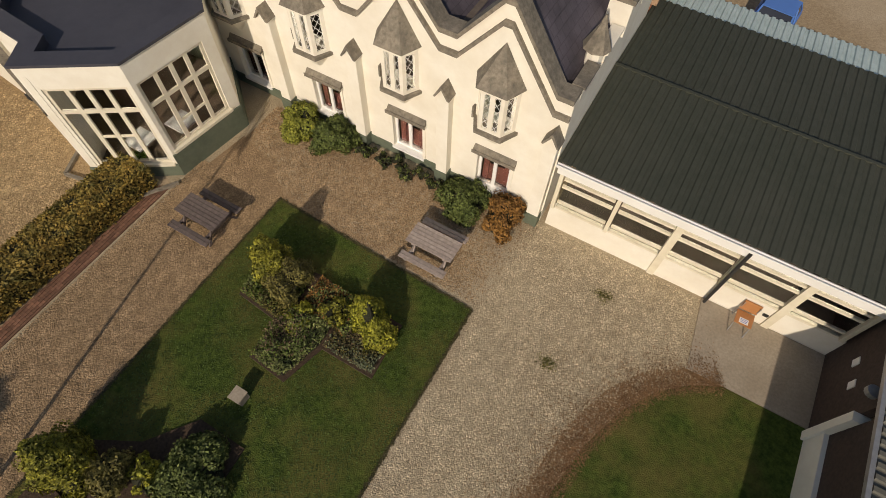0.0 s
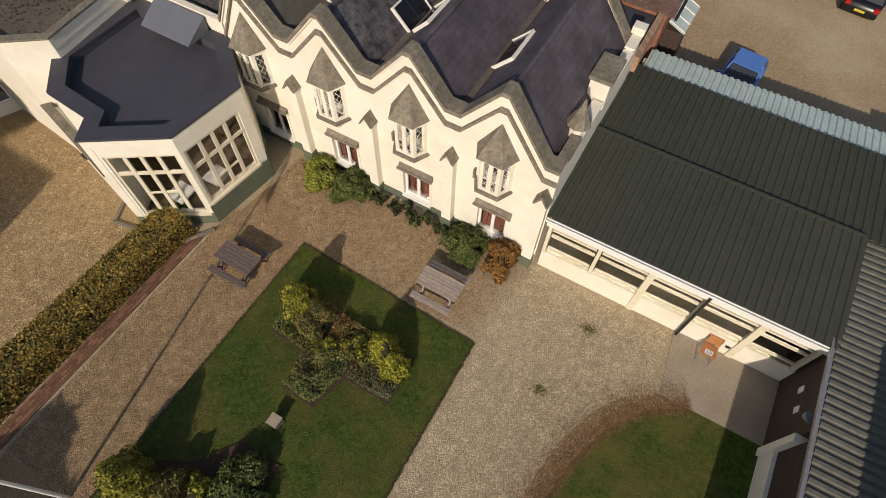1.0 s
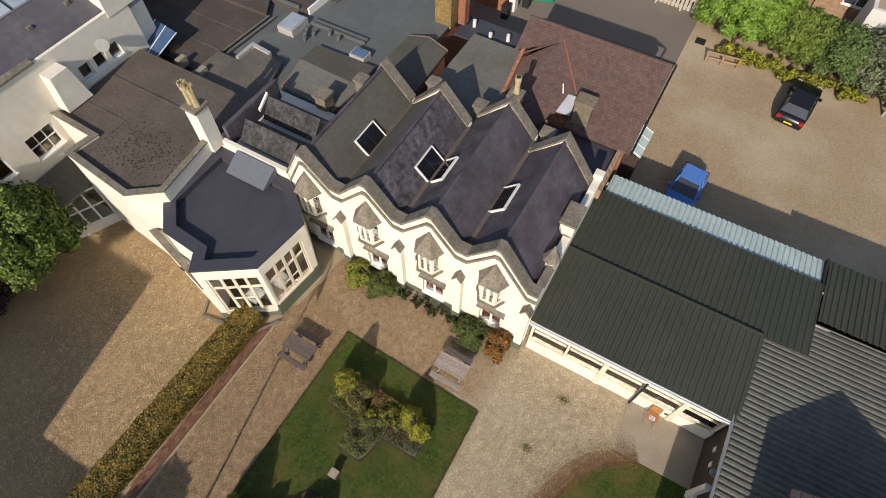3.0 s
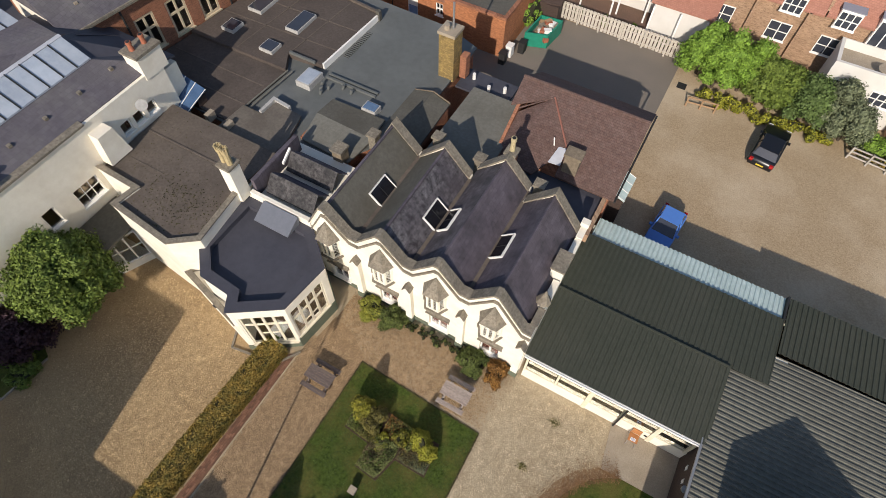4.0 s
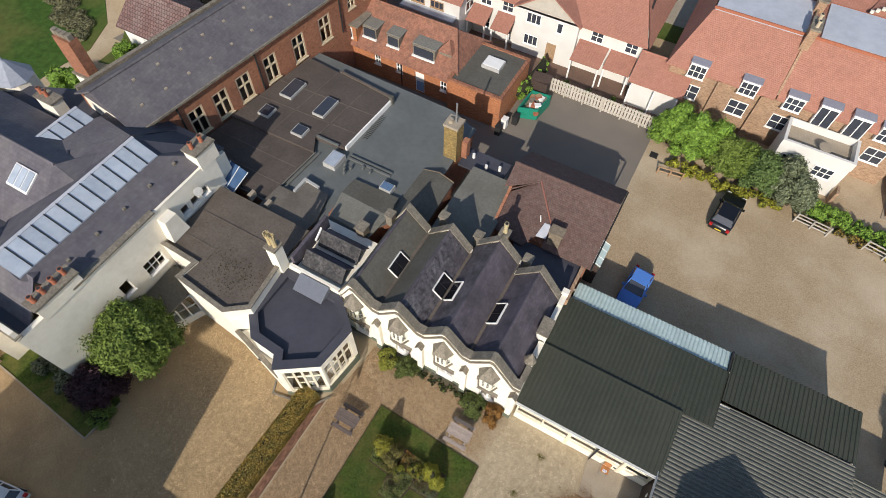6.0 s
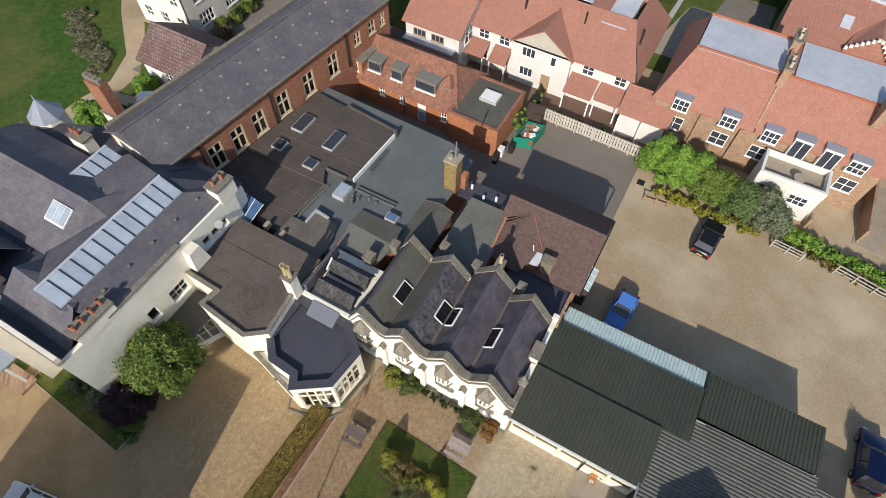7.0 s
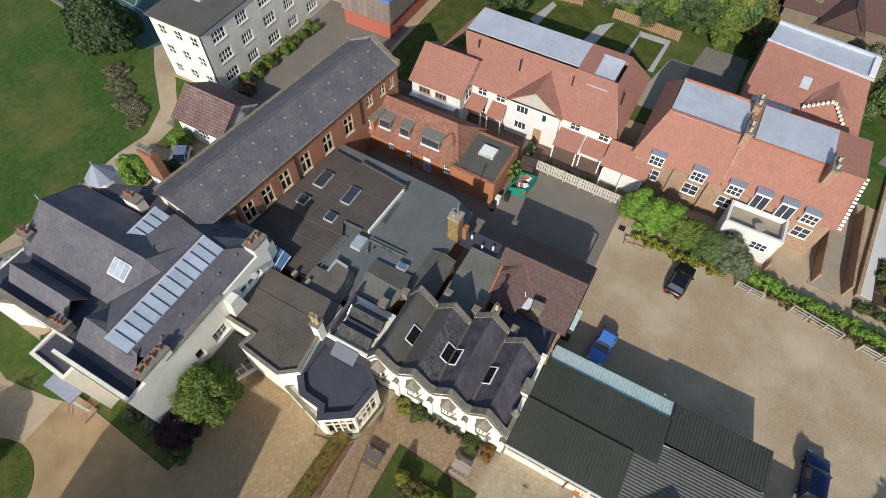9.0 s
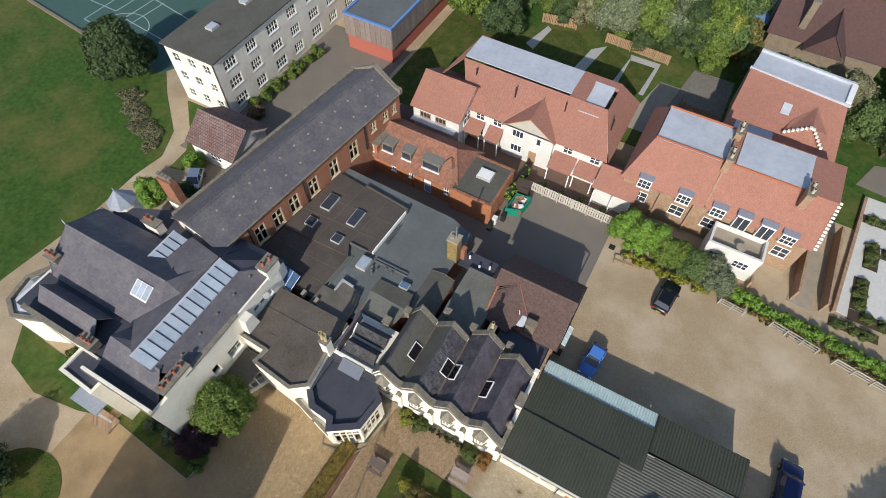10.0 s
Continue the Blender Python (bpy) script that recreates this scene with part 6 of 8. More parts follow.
part("wall", box(-1.3, 3.2, 32.6, 36.8, 0, 2.9), M_RENDER, gr)
gable_roof(gr, -1.3, 3.2, 32.6, 36.8, 2.9, 4.6, "X", M_TILE, 0.3)
for x in (-1.2, 1.0, 3.1):
    part("post", box(x - 0.07, x + 0.07, 31.9, 32.04, 0, 2.8), M_WHITE, gr)

# ---- brick terrace ----
h2 = thing("brick_terrace", (12, 38, 0), "brick terrace with orange tiles and pale flat roofs", "house")
part("wall", box(1.3, 21.4, 33.9, 46.0, 0, 5.2), M_BRICK2, h2)
part("roof", slab([(0.9, 33.5, 5.1), (10.3, 33.5, 5.1), (10.3, 37.0, 8.9), (2.6, 37.0, 8.9)], 0.16), M_TILE, h2)
part("roof", slab([(10.4, 33.5, 5.2), (21.7, 33.4, 5.2), (21.8, 37.4, 9.0), (10.4, 37.1, 9.1)], 0.16), M_TILE, h2)
part("roof", slab([(0.9, 33.5, 5.1), (0.9, 46.4, 5.1), (2.6, 42.6, 8.9), (2.6, 37.0, 8.9)], 0.16), M_TILE_Y, h2)
part("roof", slab([(0.9, 46.4, 5.1), (21.7, 46.4, 5.1), (21.7, 42.6, 8.9), (2.6, 42.6, 8.9)], 0.16), M_TILE, h2)
part("gable_wall", extrude([(21.4, 33.9, 5.1), (21.4, 46, 5.1), (21.4, 42.4, 8.7), (21.4, 37.2, 8.8)], (-0.25, 0, 0)), M_BRICK2, h2)
part("flat_roof", box(2.7, 10.1, 37.1, 42.5, 8.75, 8.98), M_LEADGREY, h2, "pale grey flat roof")
part("flat_roof", box(11.2, 18.5, 37.2, 42.6, 8.9, 9.18), M_LEADGREY, h2, "pale grey flat roof")
part("roof", box(10.1, 11.2, 37.13, 42.49, 8.5, 9.0), M_TILE, h2)
part("roof", box(18.5, 21.7, 37.0, 42.7, 8.8, 9.06), M_TILE, h2)
for y0, y1 in ((37.0, 37.12), (42.5, 42.62)):
    part("ridge_trim", box(2.6, 18.6, y0, y1, 8.98, 9.2), M_TERRA, h2)
part("party_wall", extrude([(10.25, 33.7, 5.4), (10.25, 37.1, 9.35), (10.25, 42.5, 9.35), (10.25, 42.5, 8.6), (10.25, 37.1, 8.6)], (0.2, 0, 0)), M_BRICK2, h2)
for x, y in ((10.4, 37.2), (10.4, 41.6), (18.6, 36.4)):
    stack(h2, x - 0.35, x + 0.35, y - 0.9, y + 0.9, 8.0, 10.0, M_BRICK2, ((x, y - 0.5), (x, y + 0.5)), M_STONE, mat("buff_pot", (0.5, 0.42, 0.3), (0.42, 0.35, 0.25), 0.9, scale=6, bump=0.2))
for k in range(14):
    part("verge_tile", obox(bmesh.new(), (21.82, 33.55 + k * 0.285, 5.36 + k * 0.27), X, Vector((0, 0.72, 0.69)), Vector((0, -0.69, 0.72)), -0.17, 0.17, -0.12, 0.12, -0.06, 0.14), M_CREAM, h2)
M_DLEAD = mat("grey_lead", (0.30, 0.31, 0.36), (0.25, 0.26, 0.31), 0.6, scale=3, bump=0.05)
for i, x in enumerate((3.6, 8.05, 11.8, 14.4, 16.9, 19.15)):
    tall = i in (3, 4)
    y, zt = 33.45, 5.95 if not tall else 6.1
    dm = part("dormer", box(x - 0.75, x + 0.75, y, 34.25, 4.5 if not tall else 3.8, zt), M_WHITE, h2, "white dormer with grey roof")
    part("roof", box(x - 0.82, x + 0.82, y - 0.05, 34.35, zt, zt + 0.07), M_DLEAD, dm)
    flush_window(h2, (x - 0.72, y - 0.002, 4.6 if not tall else 3.95), X, 1.44, 1.25 if not tall else 2.0, 3 if not tall else 2, 2 if not tall else 1)
for x, w in ((2.9, 1.6), (7.2, 1.6), (10.9, 1.6), (18.7, 1.6)):
    flush_window(h2, (x, 33.9, 2.0), X, w, 1.5, 2, 2)
for x in (5.7, 9.4):
    part("pier", box(x - 0.12, x + 0.12, 33.5, 33.899, 0, 5.0), M_BRICK2, h2)
ex = thing("rear_extension", (15.5, 31.5, 0), "white rear extension with a balcony on its roof", "building")
part("wall", box(12.2, 17.8, 30.4, 33.44, 0, 3.3), M_RENDER, ex)
part("parapet", ring([(12.15, 30.35), (17.85, 30.35), (17.85, 33.4), (12.15, 33.4)], [(12.4, 30.6), (17.6, 30.6), (17.6, 33.3), (12.4, 33.3)], 3.3, 4.1), M_RENDER, ex)
part("deck", box(12.4, 17.6, 30.6, 33.4, 3.3, 3.4), M_CONC, ex)
for x in (12.8, 15.4):
    flush_window(ex, (x, 30.4, 1.7), X, 1.6, 1.1, 3, 2)
bt = thing("balcony_table", (15.4, 31.2, 3.4), "round pale table on the balcony", "table")
part("top", tube((15.4, 31.2, 4.05), (15.4, 31.2, 4.1), 0.55, 16), M_CONC, bt)
part("leg", tube((15.4, 31.2, 3.4), (15.4, 31.2, 4.05), 0.06, 8), M_METAL, bt)
for x in (12.0, 18.0):
    part("side_wall", box(x - 0.1, x + 0.1, 29.4, 30.35, 0, 1.6), M_BRICK2, ex)
for x in (22.6, 25.6):
    solid("garden_wall", box(x - 0.12, x + 0.12, 30.5, 42, 0, 1.9), M_BRICK2, "brick garden wall between the plots", "wall")
sheet("garden_path", [(22.2, 30.2), (24.7, 30.0), (25.35, 38.4), (22.9, 38.6)], 0.06, M_CONC, "pale concrete garden path", "path", thick=0.1)
sheet("white_terrace", [(26.9, 31.5), (45, 30.0), (45, 50), (28.2, 50)], 0.07, mat("pale_paving", (0.62, 0.60, 0.56), (0.55, 0.53, 0.49), 0.85, scale=3, stain=(0.5, 0.47, 0.42), bump=0.1), "pale paved terrace with planted beds", "paving", thick=0.1)
solid("terrace_wall", extrude([(26.6, 31.0, 0), (26.95, 31.0, 0), (26.95, 31.0, 0.5), (26.6, 31.0, 0.5)], (1.25, 18.5, 0)), M_BRICK2, "low brick wall edging the pale terrace", "wall")
for x0, x1, y0, y1 in ((28.9, 30.5, 38.8, 42.6), (28.3, 29.9, 32.6, 37.1), (28.3, 36.0, 31.1, 32.5), (30.6, 36.0, 41.0, 42.6), (28.2, 36.0, 45.6, 46.9), (26.6, 31.5, 29.4, 30.5)):
    sheet("planting_bed", [(x0, y0), (x1, y0), (x1, y1), (x0, y1)], 0.12, M_SOIL, "dark planted bed in the terrace", "bed", thick=0.1)
sheet("back_lane", [(26.8, 51.5), (45, 49.5), (45, 56.5), (34, 57.5), (28.5, 56.0)], 0.06, M_TARMAC, "dark curved tarmac lane behind the terrace", "road", thick=0.1)

# ---- house behind the terrace ----
h3 = thing("rear_house", (15, 53, 0), "rear house with orange tiles and a pale flat roof", "house")
part("wall", box(9.6, 21.0, 47.5, 59.5, 0, 5.4), M_BRICK2, h3)
part("roof", slab([(9.0, 47.1, 5.2), (21.9, 46.9, 5.2), (20.75, 53.75, 8.4), (9.35, 55.15, 8.5)], 0.16), M_TILE, h3)
part("flat_roof", prism([(9.4, 55.16), (20.75, 53.76), (21.1, 57.5), (9.8, 58.7)], 8.1, 8.5), M_LEADGREY, h3, "pale grey flat roof")
part("parapet", prism([(9.75, 58.7), (21.1, 57.5), (21.15, 57.85), (9.8, 59.0)], 7.9, 8.85), M_LEADGREY, h3)
part("end_parapet", prism([(20.3, 53.8), (20.9, 53.75), (21.25, 57.5), (20.6, 57.55)], 8.5, 8.8), M_WHITE, h3, "white rendered parapet end")
part("trim", prism([(9.2, 54.95), (21.0, 53.5), (21.0, 53.75), (9.2, 55.15)], 8.3, 8.62), M_LEADGREY, h3)
flush = part("rooflight", slab([(14.3, 50.6, 6.95), (15.3, 50.6, 6.95), (15.3, 51.9, 7.55), (14.3, 51.9, 7.55)], 0.08), M_LEADGREY, h3)
part("gable_roof", slab([(15.3, 48.2, 6.3), (17.9, 48.6, 7.9), (17.9, 52.5, 7.85), (16.0, 50.6, 6.9)], 0.12), M_TILE_Y, h3)
part("gable_roof", slab([(19.9, 47.8, 6.0), (17.901, 48.6, 7.9), (17.901, 52.5, 7.85), (20.2, 50.0, 6.6)], 0.12), M_TILE_Y, h3)
part("gable_wall", extrude([(15.4, 48.25, 5.3), (15.4, 48.25, 6.2), (17.9, 48.65, 7.75), (19.8, 47.9, 5.9), (19.8, 47.9, 5.3)], (0, 0.15, 0)), M_TILE, h3)
for a, b, k_n in (((15.3, 48.1, 6.4), (17.9, 48.5, 8.0), 7), ((17.9, 48.5, 8.0), (19.9, 47.7, 6.1), 6)):
    a, b = Vector(a), Vector(b)
    for k in range(k_n):
        c = a.lerp(b, (k + 0.5) / k_n)
        part("verge_tile", obox(bmesh.new(), c, X, Y, Z, -0.15, 0.15, -0.16, 0.14, -0.12, 0.12), M_CREAM, h3)
part("bay_roof", box(10.2, 14.6, 46.75, 48.6, 5.55, 5.75), M_LEADGREY, h3, "pale lead roof between the houses")
h4 = thing("far_house", (16, 74, 0), "far house with a dark red brown roof", "house")
M_FARTILE = mat("dark_red_tile", (0.115, 0.062, 0.054), (0.082, 0.046, 0.042), 0.9, scale=3, stain=(0.08, 0.05, 0.045), stain_scale=0.5, bump=0.2)
part("wall", box(10.5, 25.5, 70.5, 83, 0, 4.5), M_OLDSTONE, h4)
gable_roof(h4, 10.5, 25.5, 70.5, 83, 4.5, 9.2, "X", M_FARTILE, 0.4, M_OLDSTONE)
gable_roof(h4, 15.4, 20.4, 68.4, 77, 4.5, 7.8, "Y", M_FARTILE, 0.3, M_FARTILE)
stack(h4, 13.6, 14.5, 71.4, 72.4, 5.5, 9.4, M_OLDSTONE, ())
bs = thing("blue_shed", (7.6, 77, 0), "far shed with a blue ribbed roof", "shed")
part("roof", corrugated((5.6, 74.2, 3.2), Vector((0, 1, 0.1)).normalized(), X, 6, 4.4, 0.5, 0.06), M_BLUESHED, bs)
part("wall", box(5.8, 9.8, 74.4, 80, 0, 3.1), M_DARKWOOD, bs)
rr = thing("right_house", (34, 72, 0), "far house with an orange tiled roof", "house")
part("wall", box(29, 42, 68, 79, 0, 4.4), M_BRICK2, rr)
gable_roof(rr, 29, 42, 68, 79, 4.4, 7.6, "X", M_TILE, 0.3, M_BRICK2)

# ---- pale three-storey block, small tiled store and tower ----
wbk = thing("school_block", (-52, 36, 0), "pale three-storey block with a flat grey roof", "building")
cuts_e = []
for k in range(8):
    for z in (0.9, 3.7, 6.5):
        cuts_e.append((1.4 + k * 4.2, 1.4 + k * 4.2 + (2.2 if k % 2 == 0 else 1.9), z, z + 1.5))
part("wall", wall((-48.2, 22.4, 0), Y, 36, 8.8, cuts_e, 0.3), M_CREAM2, wbk)
for u0, u1, z0, z1 in cuts_e:
    window(wbk, Vector((-48.2, 22.4 + u0, z0)), Y, u1 - u0, z1 - z0, 4, 2, back=0.04, edge=0.12, bar=0.10, single=True)
cuts_s = []
for k in range(3):
    for z in (0.9, 3.7, 6.5):
        cuts_s.append((0.9 + k * 2.5, 2.1 + k * 2.5, z, z + 1.4))
part("wall", wall((-56.3, 22.4, 0), X, 8.09, 8.8, cuts_s, 0.3), M_CREAM2, wbk)
for u0, u1, z0, z1 in cuts_s:
    window(wbk, Vector((-56.3 + u0, 22.4, z0)), X, u1 - u0, z1 - z0, 2, 2, back=0.06, edge=0.09, bar=0.07, single=True)
part("wall", box(-56.3, -56.0, 22.71, 58.4, 0, 8.8), M_CREAM2, wbk)
for z in (0, 2.9, 5.7, 8.5):
    part("floor", box(-55.9, -48.6, 22.8, 58.2, z, z + 0.15), M_ROOM, wbk)
part("roof", box(-56.6, -47.9, 22.1, 58.6, 8.8, 8.98), M_FELT2, wbk, "grey felted flat roof")
for y in (27, 33.5):
    skylight(wbk, -53.4, -52.2, y, y + 1.4, 8.98, 0.3, M_LEADGREY)
st = thing("tiled_store", (-44, 18, 0), "small store with an old brown tiled roof", "building")
part("wall", box(-47.6, -40.8, 14.8, 20.8, 0, 3.0), M_WHITE, st)
gable_roof(st, -47.8, -40.6, 14.6, 21.2, 3.0, 5.3, "X", M_STORETILE, 0.2, M_WHITE)
flush_window(st, (-44.6, 14.8, 1.2), X, 1.6, 1.2, 3, 2)
tq = thing("timber_tower", (-38, 52, 0), "timber clad block on a red brick base", "building")
part("base", box(-43.2, -35.6, 42.6, 66, 0, 2.4), mat("pink_brick", (0.42, 0.13, 0.09), (0.34, 0.10, 0.07), 0.9, scale=5, bump=0.2), tq)
part("cladding", box(-43.4, -35.4, 42.4, 66, 2.4, 5.6), M_OAK, tq)
for k in range(26):
    part("board", box(-35.399, -35.36, 42.5 + k * 0.9, 43.35 + k * 0.9, 2.4, 5.55), M_WOOD, tq)
for k in range(9):
    part("board", box(-43.3 + k * 0.88, -42.46 + k * 0.88, 42.36, 42.399, 2.4, 5.55), M_WOOD, tq)
part("roof", box(-43.0, -35.8, 42.8, 65.6, 5.6, 5.7), M_MEMB, tq)
part("edge", ring([(-43.5, 42.3), (-35.3, 42.3), (-35.3, 66.1), (-43.5, 66.1)], [(-43.1, 42.7), (-35.7, 42.7), (-35.7, 65.7), (-43.1, 65.7)], 5.6, 5.85), mat("blue_edge", (0.14, 0.25, 0.50), (0.12, 0.21, 0.44), 0.5, scale=3, bump=0), tq, "blue roof edge")


# ---- planting ----
def leaf_mat(name, c1, c2, var=0.35):
    return mat(name, c1, c2, 0.65, scale=2.5, bump=0, spec=0.25, island=var)


L_GREEN = leaf_mat("green_leaf", (0.171, 0.225, 0.0405), (0.0765, 0.117, 0.0225))
L_BRIGHT = leaf_mat("bright_leaf", (0.22, 0.35, 0.05), (0.115, 0.205, 0.03))
L_DARK = leaf_mat("dark_leaf", (0.075, 0.11, 0.04), (0.04, 0.062, 0.022))
L_YELLOW = leaf_mat("yellow_leaf", (0.36, 0.345, 0.035), (0.12, 0.13, 0.02), 0.55)
L_GOLD = leaf_mat("golden_leaf", (0.30, 0.28, 0.032), (0.085, 0.09, 0.018), 0.55)
L_HEDGE = leaf_mat("hedge_leaf", (0.35, 0.23, 0.05), (0.13, 0.115, 0.03), 0.45)
L_RUST = leaf_mat("rusty_leaf", (0.33, 0.165, 0.04), (0.16, 0.085, 0.03), 0.45)
L_PURPLE = leaf_mat("purple_leaf", (0.06, 0.028, 0.036), (0.035, 0.016, 0.022), 0.35)
L_GREY = leaf_mat("grey_leaf", (0.2, 0.225, 0.13), (0.1, 0.12, 0.065), 0.4)
L_BROWN = leaf_mat("brown_leaf", (0.21, 0.15, 0.085), (0.11, 0.08, 0.045), 0.4)
L_WOOD = leaf_mat("wood_leaf", (0.13, 0.19, 0.055), (0.065, 0.10, 0.03))
L_SHRUB = leaf_mat("shrub_leaf", (0.22, 0.24, 0.085), (0.075, 0.095, 0.03), 0.5)
L_FRONT = leaf_mat("front_leaf", (0.14, 0.17, 0.045), (0.055, 0.075, 0.022), 0.45)
L_DRY = leaf_mat("dry_leaf", (0.25, 0.235, 0.13), (0.12, 0.125, 0.06), 0.4)
L_LIME = leaf_mat("lime_leaf", (0.31, 0.31, 0.05), (0.13, 0.15, 0.03), 0.45)
L_OLIVE = leaf_mat("olive_leaf", (0.21, 0.18, 0.05), (0.085, 0.078, 0.025), 0.5)
L_TURF = leaf_mat("turf_leaf", (0.075, 0.065, 0.025), (0.04, 0.036, 0.014), 0.4)
L_LEAF = leaf_mat("fallen_leaf", (0.27, 0.15, 0.07), (0.15, 0.085, 0.04), 0.4)
M_BARK = mat("bark", (0.10, 0.075, 0.055), (0.06, 0.045, 0.032), 0.95, scale=8, bump=0.6)
rng = np.random.default_rng(5)


def leaf_mesh(name, points, normals, size, material):
    """One mesh of small folded leaves, each turned its own way."""
    n = len(points)
    r = rng.normal(size=(n, 3))
    nn = normals + 0.75 * r / np.linalg.norm(r, axis=1)[:, None]
    nn /= np.linalg.norm(nn, axis=1)[:, None]
    a = np.cross(nn, rng.normal(size=(n, 3)))
    a /= np.linalg.norm(a, axis=1)[:, None]
    b = np.cross(nn, a)
    s = size * rng.uniform(0.6, 1.35, n)[:, None]
    quad = np.stack([points - a * s, points - b * s * 0.55 + nn * s * 0.2, points + a * s, points + b * s * 0.55 + nn * s * 0.2], 1).reshape(-1, 3)
    me = bpy.data.meshes.new(name)
    me.vertices.add(4 * n)
    me.vertices.foreach_set("co", quad.ravel().astype(np.float32))
    me.loops.add(4 * n)
    me.loops.foreach_set("vertex_index", np.arange(4 * n, dtype=np.int32))
    me.polygons.add(n)
    me.polygons.foreach_set("loop_start", np.arange(0, 4 * n, 4, dtype=np.int32))
    me.update(calc_edges=True)
    me.validate()
    me.materials.append(material)
    return me


def blob_points(blobs, density, seed_jit=0.22):
    """Points on and a little inside a set of uneven clumps (x, y, z, rx, ry, rz)."""
    P, N = [], []
    for x, y, z, rx, ry, rz in blobs:
        k = int(density * 4 * math.pi * ((rx * ry + ry * rz + rx * rz) / 3))
        d = rng.normal(size=(k, 3))
        d /= np.linalg.norm(d, axis=1)[:, None]
        ph = rng.uniform(0, 6.28, 6)
        lump = 1 + 0.13 * np.sin(d[:, 0] * 5 + ph[0]) + 0.13 * np.sin(d[:, 1] * 6 + ph[1]) + 0.12 * np.sin(d[:, 2] * 7 + ph[2])
        rad = lump * (1.06 - seed_jit * rng.random(k) ** 1.6 + 0.07 * rng.normal(size=k))
        p = d * rad[:, None] * np.array([rx, ry, rz]) + np.array([x, y, z])
        keep = p[:, 2] > 0.03
        P.append(p[keep])
        N.append(d[keep])
    return np.concatenate(P), np.concatenate(N)


def plant(name, base, blobs, size, density, material, label, category, group="", core=None, kind=""):
    """A shrub: a loose leaf shell over a core painted dark as inner shade."""
    t = thing(name, base, label, category, group, kind)
    P, N = blob_points(blobs, density)
    ob = new("leaves", leaf_mesh("leaves", P - np.array(base), N, size, material))
    ob.parent = t
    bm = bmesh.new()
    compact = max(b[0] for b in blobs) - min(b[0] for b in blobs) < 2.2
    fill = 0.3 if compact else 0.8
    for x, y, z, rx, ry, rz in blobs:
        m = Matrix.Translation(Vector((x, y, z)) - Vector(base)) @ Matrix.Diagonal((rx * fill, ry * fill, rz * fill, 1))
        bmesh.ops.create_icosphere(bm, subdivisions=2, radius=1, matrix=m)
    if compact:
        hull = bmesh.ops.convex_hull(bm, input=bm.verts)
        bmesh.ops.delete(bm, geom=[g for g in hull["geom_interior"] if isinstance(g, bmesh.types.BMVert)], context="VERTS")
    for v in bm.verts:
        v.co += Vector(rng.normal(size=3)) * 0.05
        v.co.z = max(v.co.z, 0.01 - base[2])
    c = new("core", mesh("core", bm, core or M_CORE_SHADE))
    c.parent = t
    return t


# solid plant cores, coloured near black for the shade between leaves
M_CORE_SHADE = mat("leaf_gap_shade", (0.03, 0.03, 0.014), (0.015, 0.016, 0.008), 0.95, scale=6, bump=0.5)


def clump(cx, cy, r, h, n, flat=0.8, z0=0.0, lift=0.45):
    """Many uneven small balls that together make a ragged shrub of radius r and height h."""
    out = []
    for k in range(int(n * 2.2)):
        a, f = rng.uniform(0, 6.28), math.sqrt(rng.random())
        q = r * 0.8 * f
        s = rng.uniform(0.2, 0.42) * r
        hz = h * (1 - 0.55 * f * f) * rng.uniform(0.35, 0.85)
        out.append((cx + q * math.cos(a), cy + q * math.sin(a), z0 + max(hz, s * 0.4), s, s, min(s * 1.1, h * 0.5)))
    return out


def cone(cx, cy, r, h, n=16):
    """An upright pointed evergreen of several leaders."""
    out = []
    for k in range(n):
        f = (k + 0.5) / n
        a = k * 2.4
        q = r * 0.55 * (1 - f)
        s = r * (0.62 - 0.42 * f)
        out.append((cx + q * math.cos(a), cy + q * math.sin(a), h * (0.2 + 0.68 * f), s, s, s * 1.5))
    return out


def bed(name, poly, label):
    return sheet(name, poly, 0.10, M_SOIL, label, "flower bed", thick=0.2)


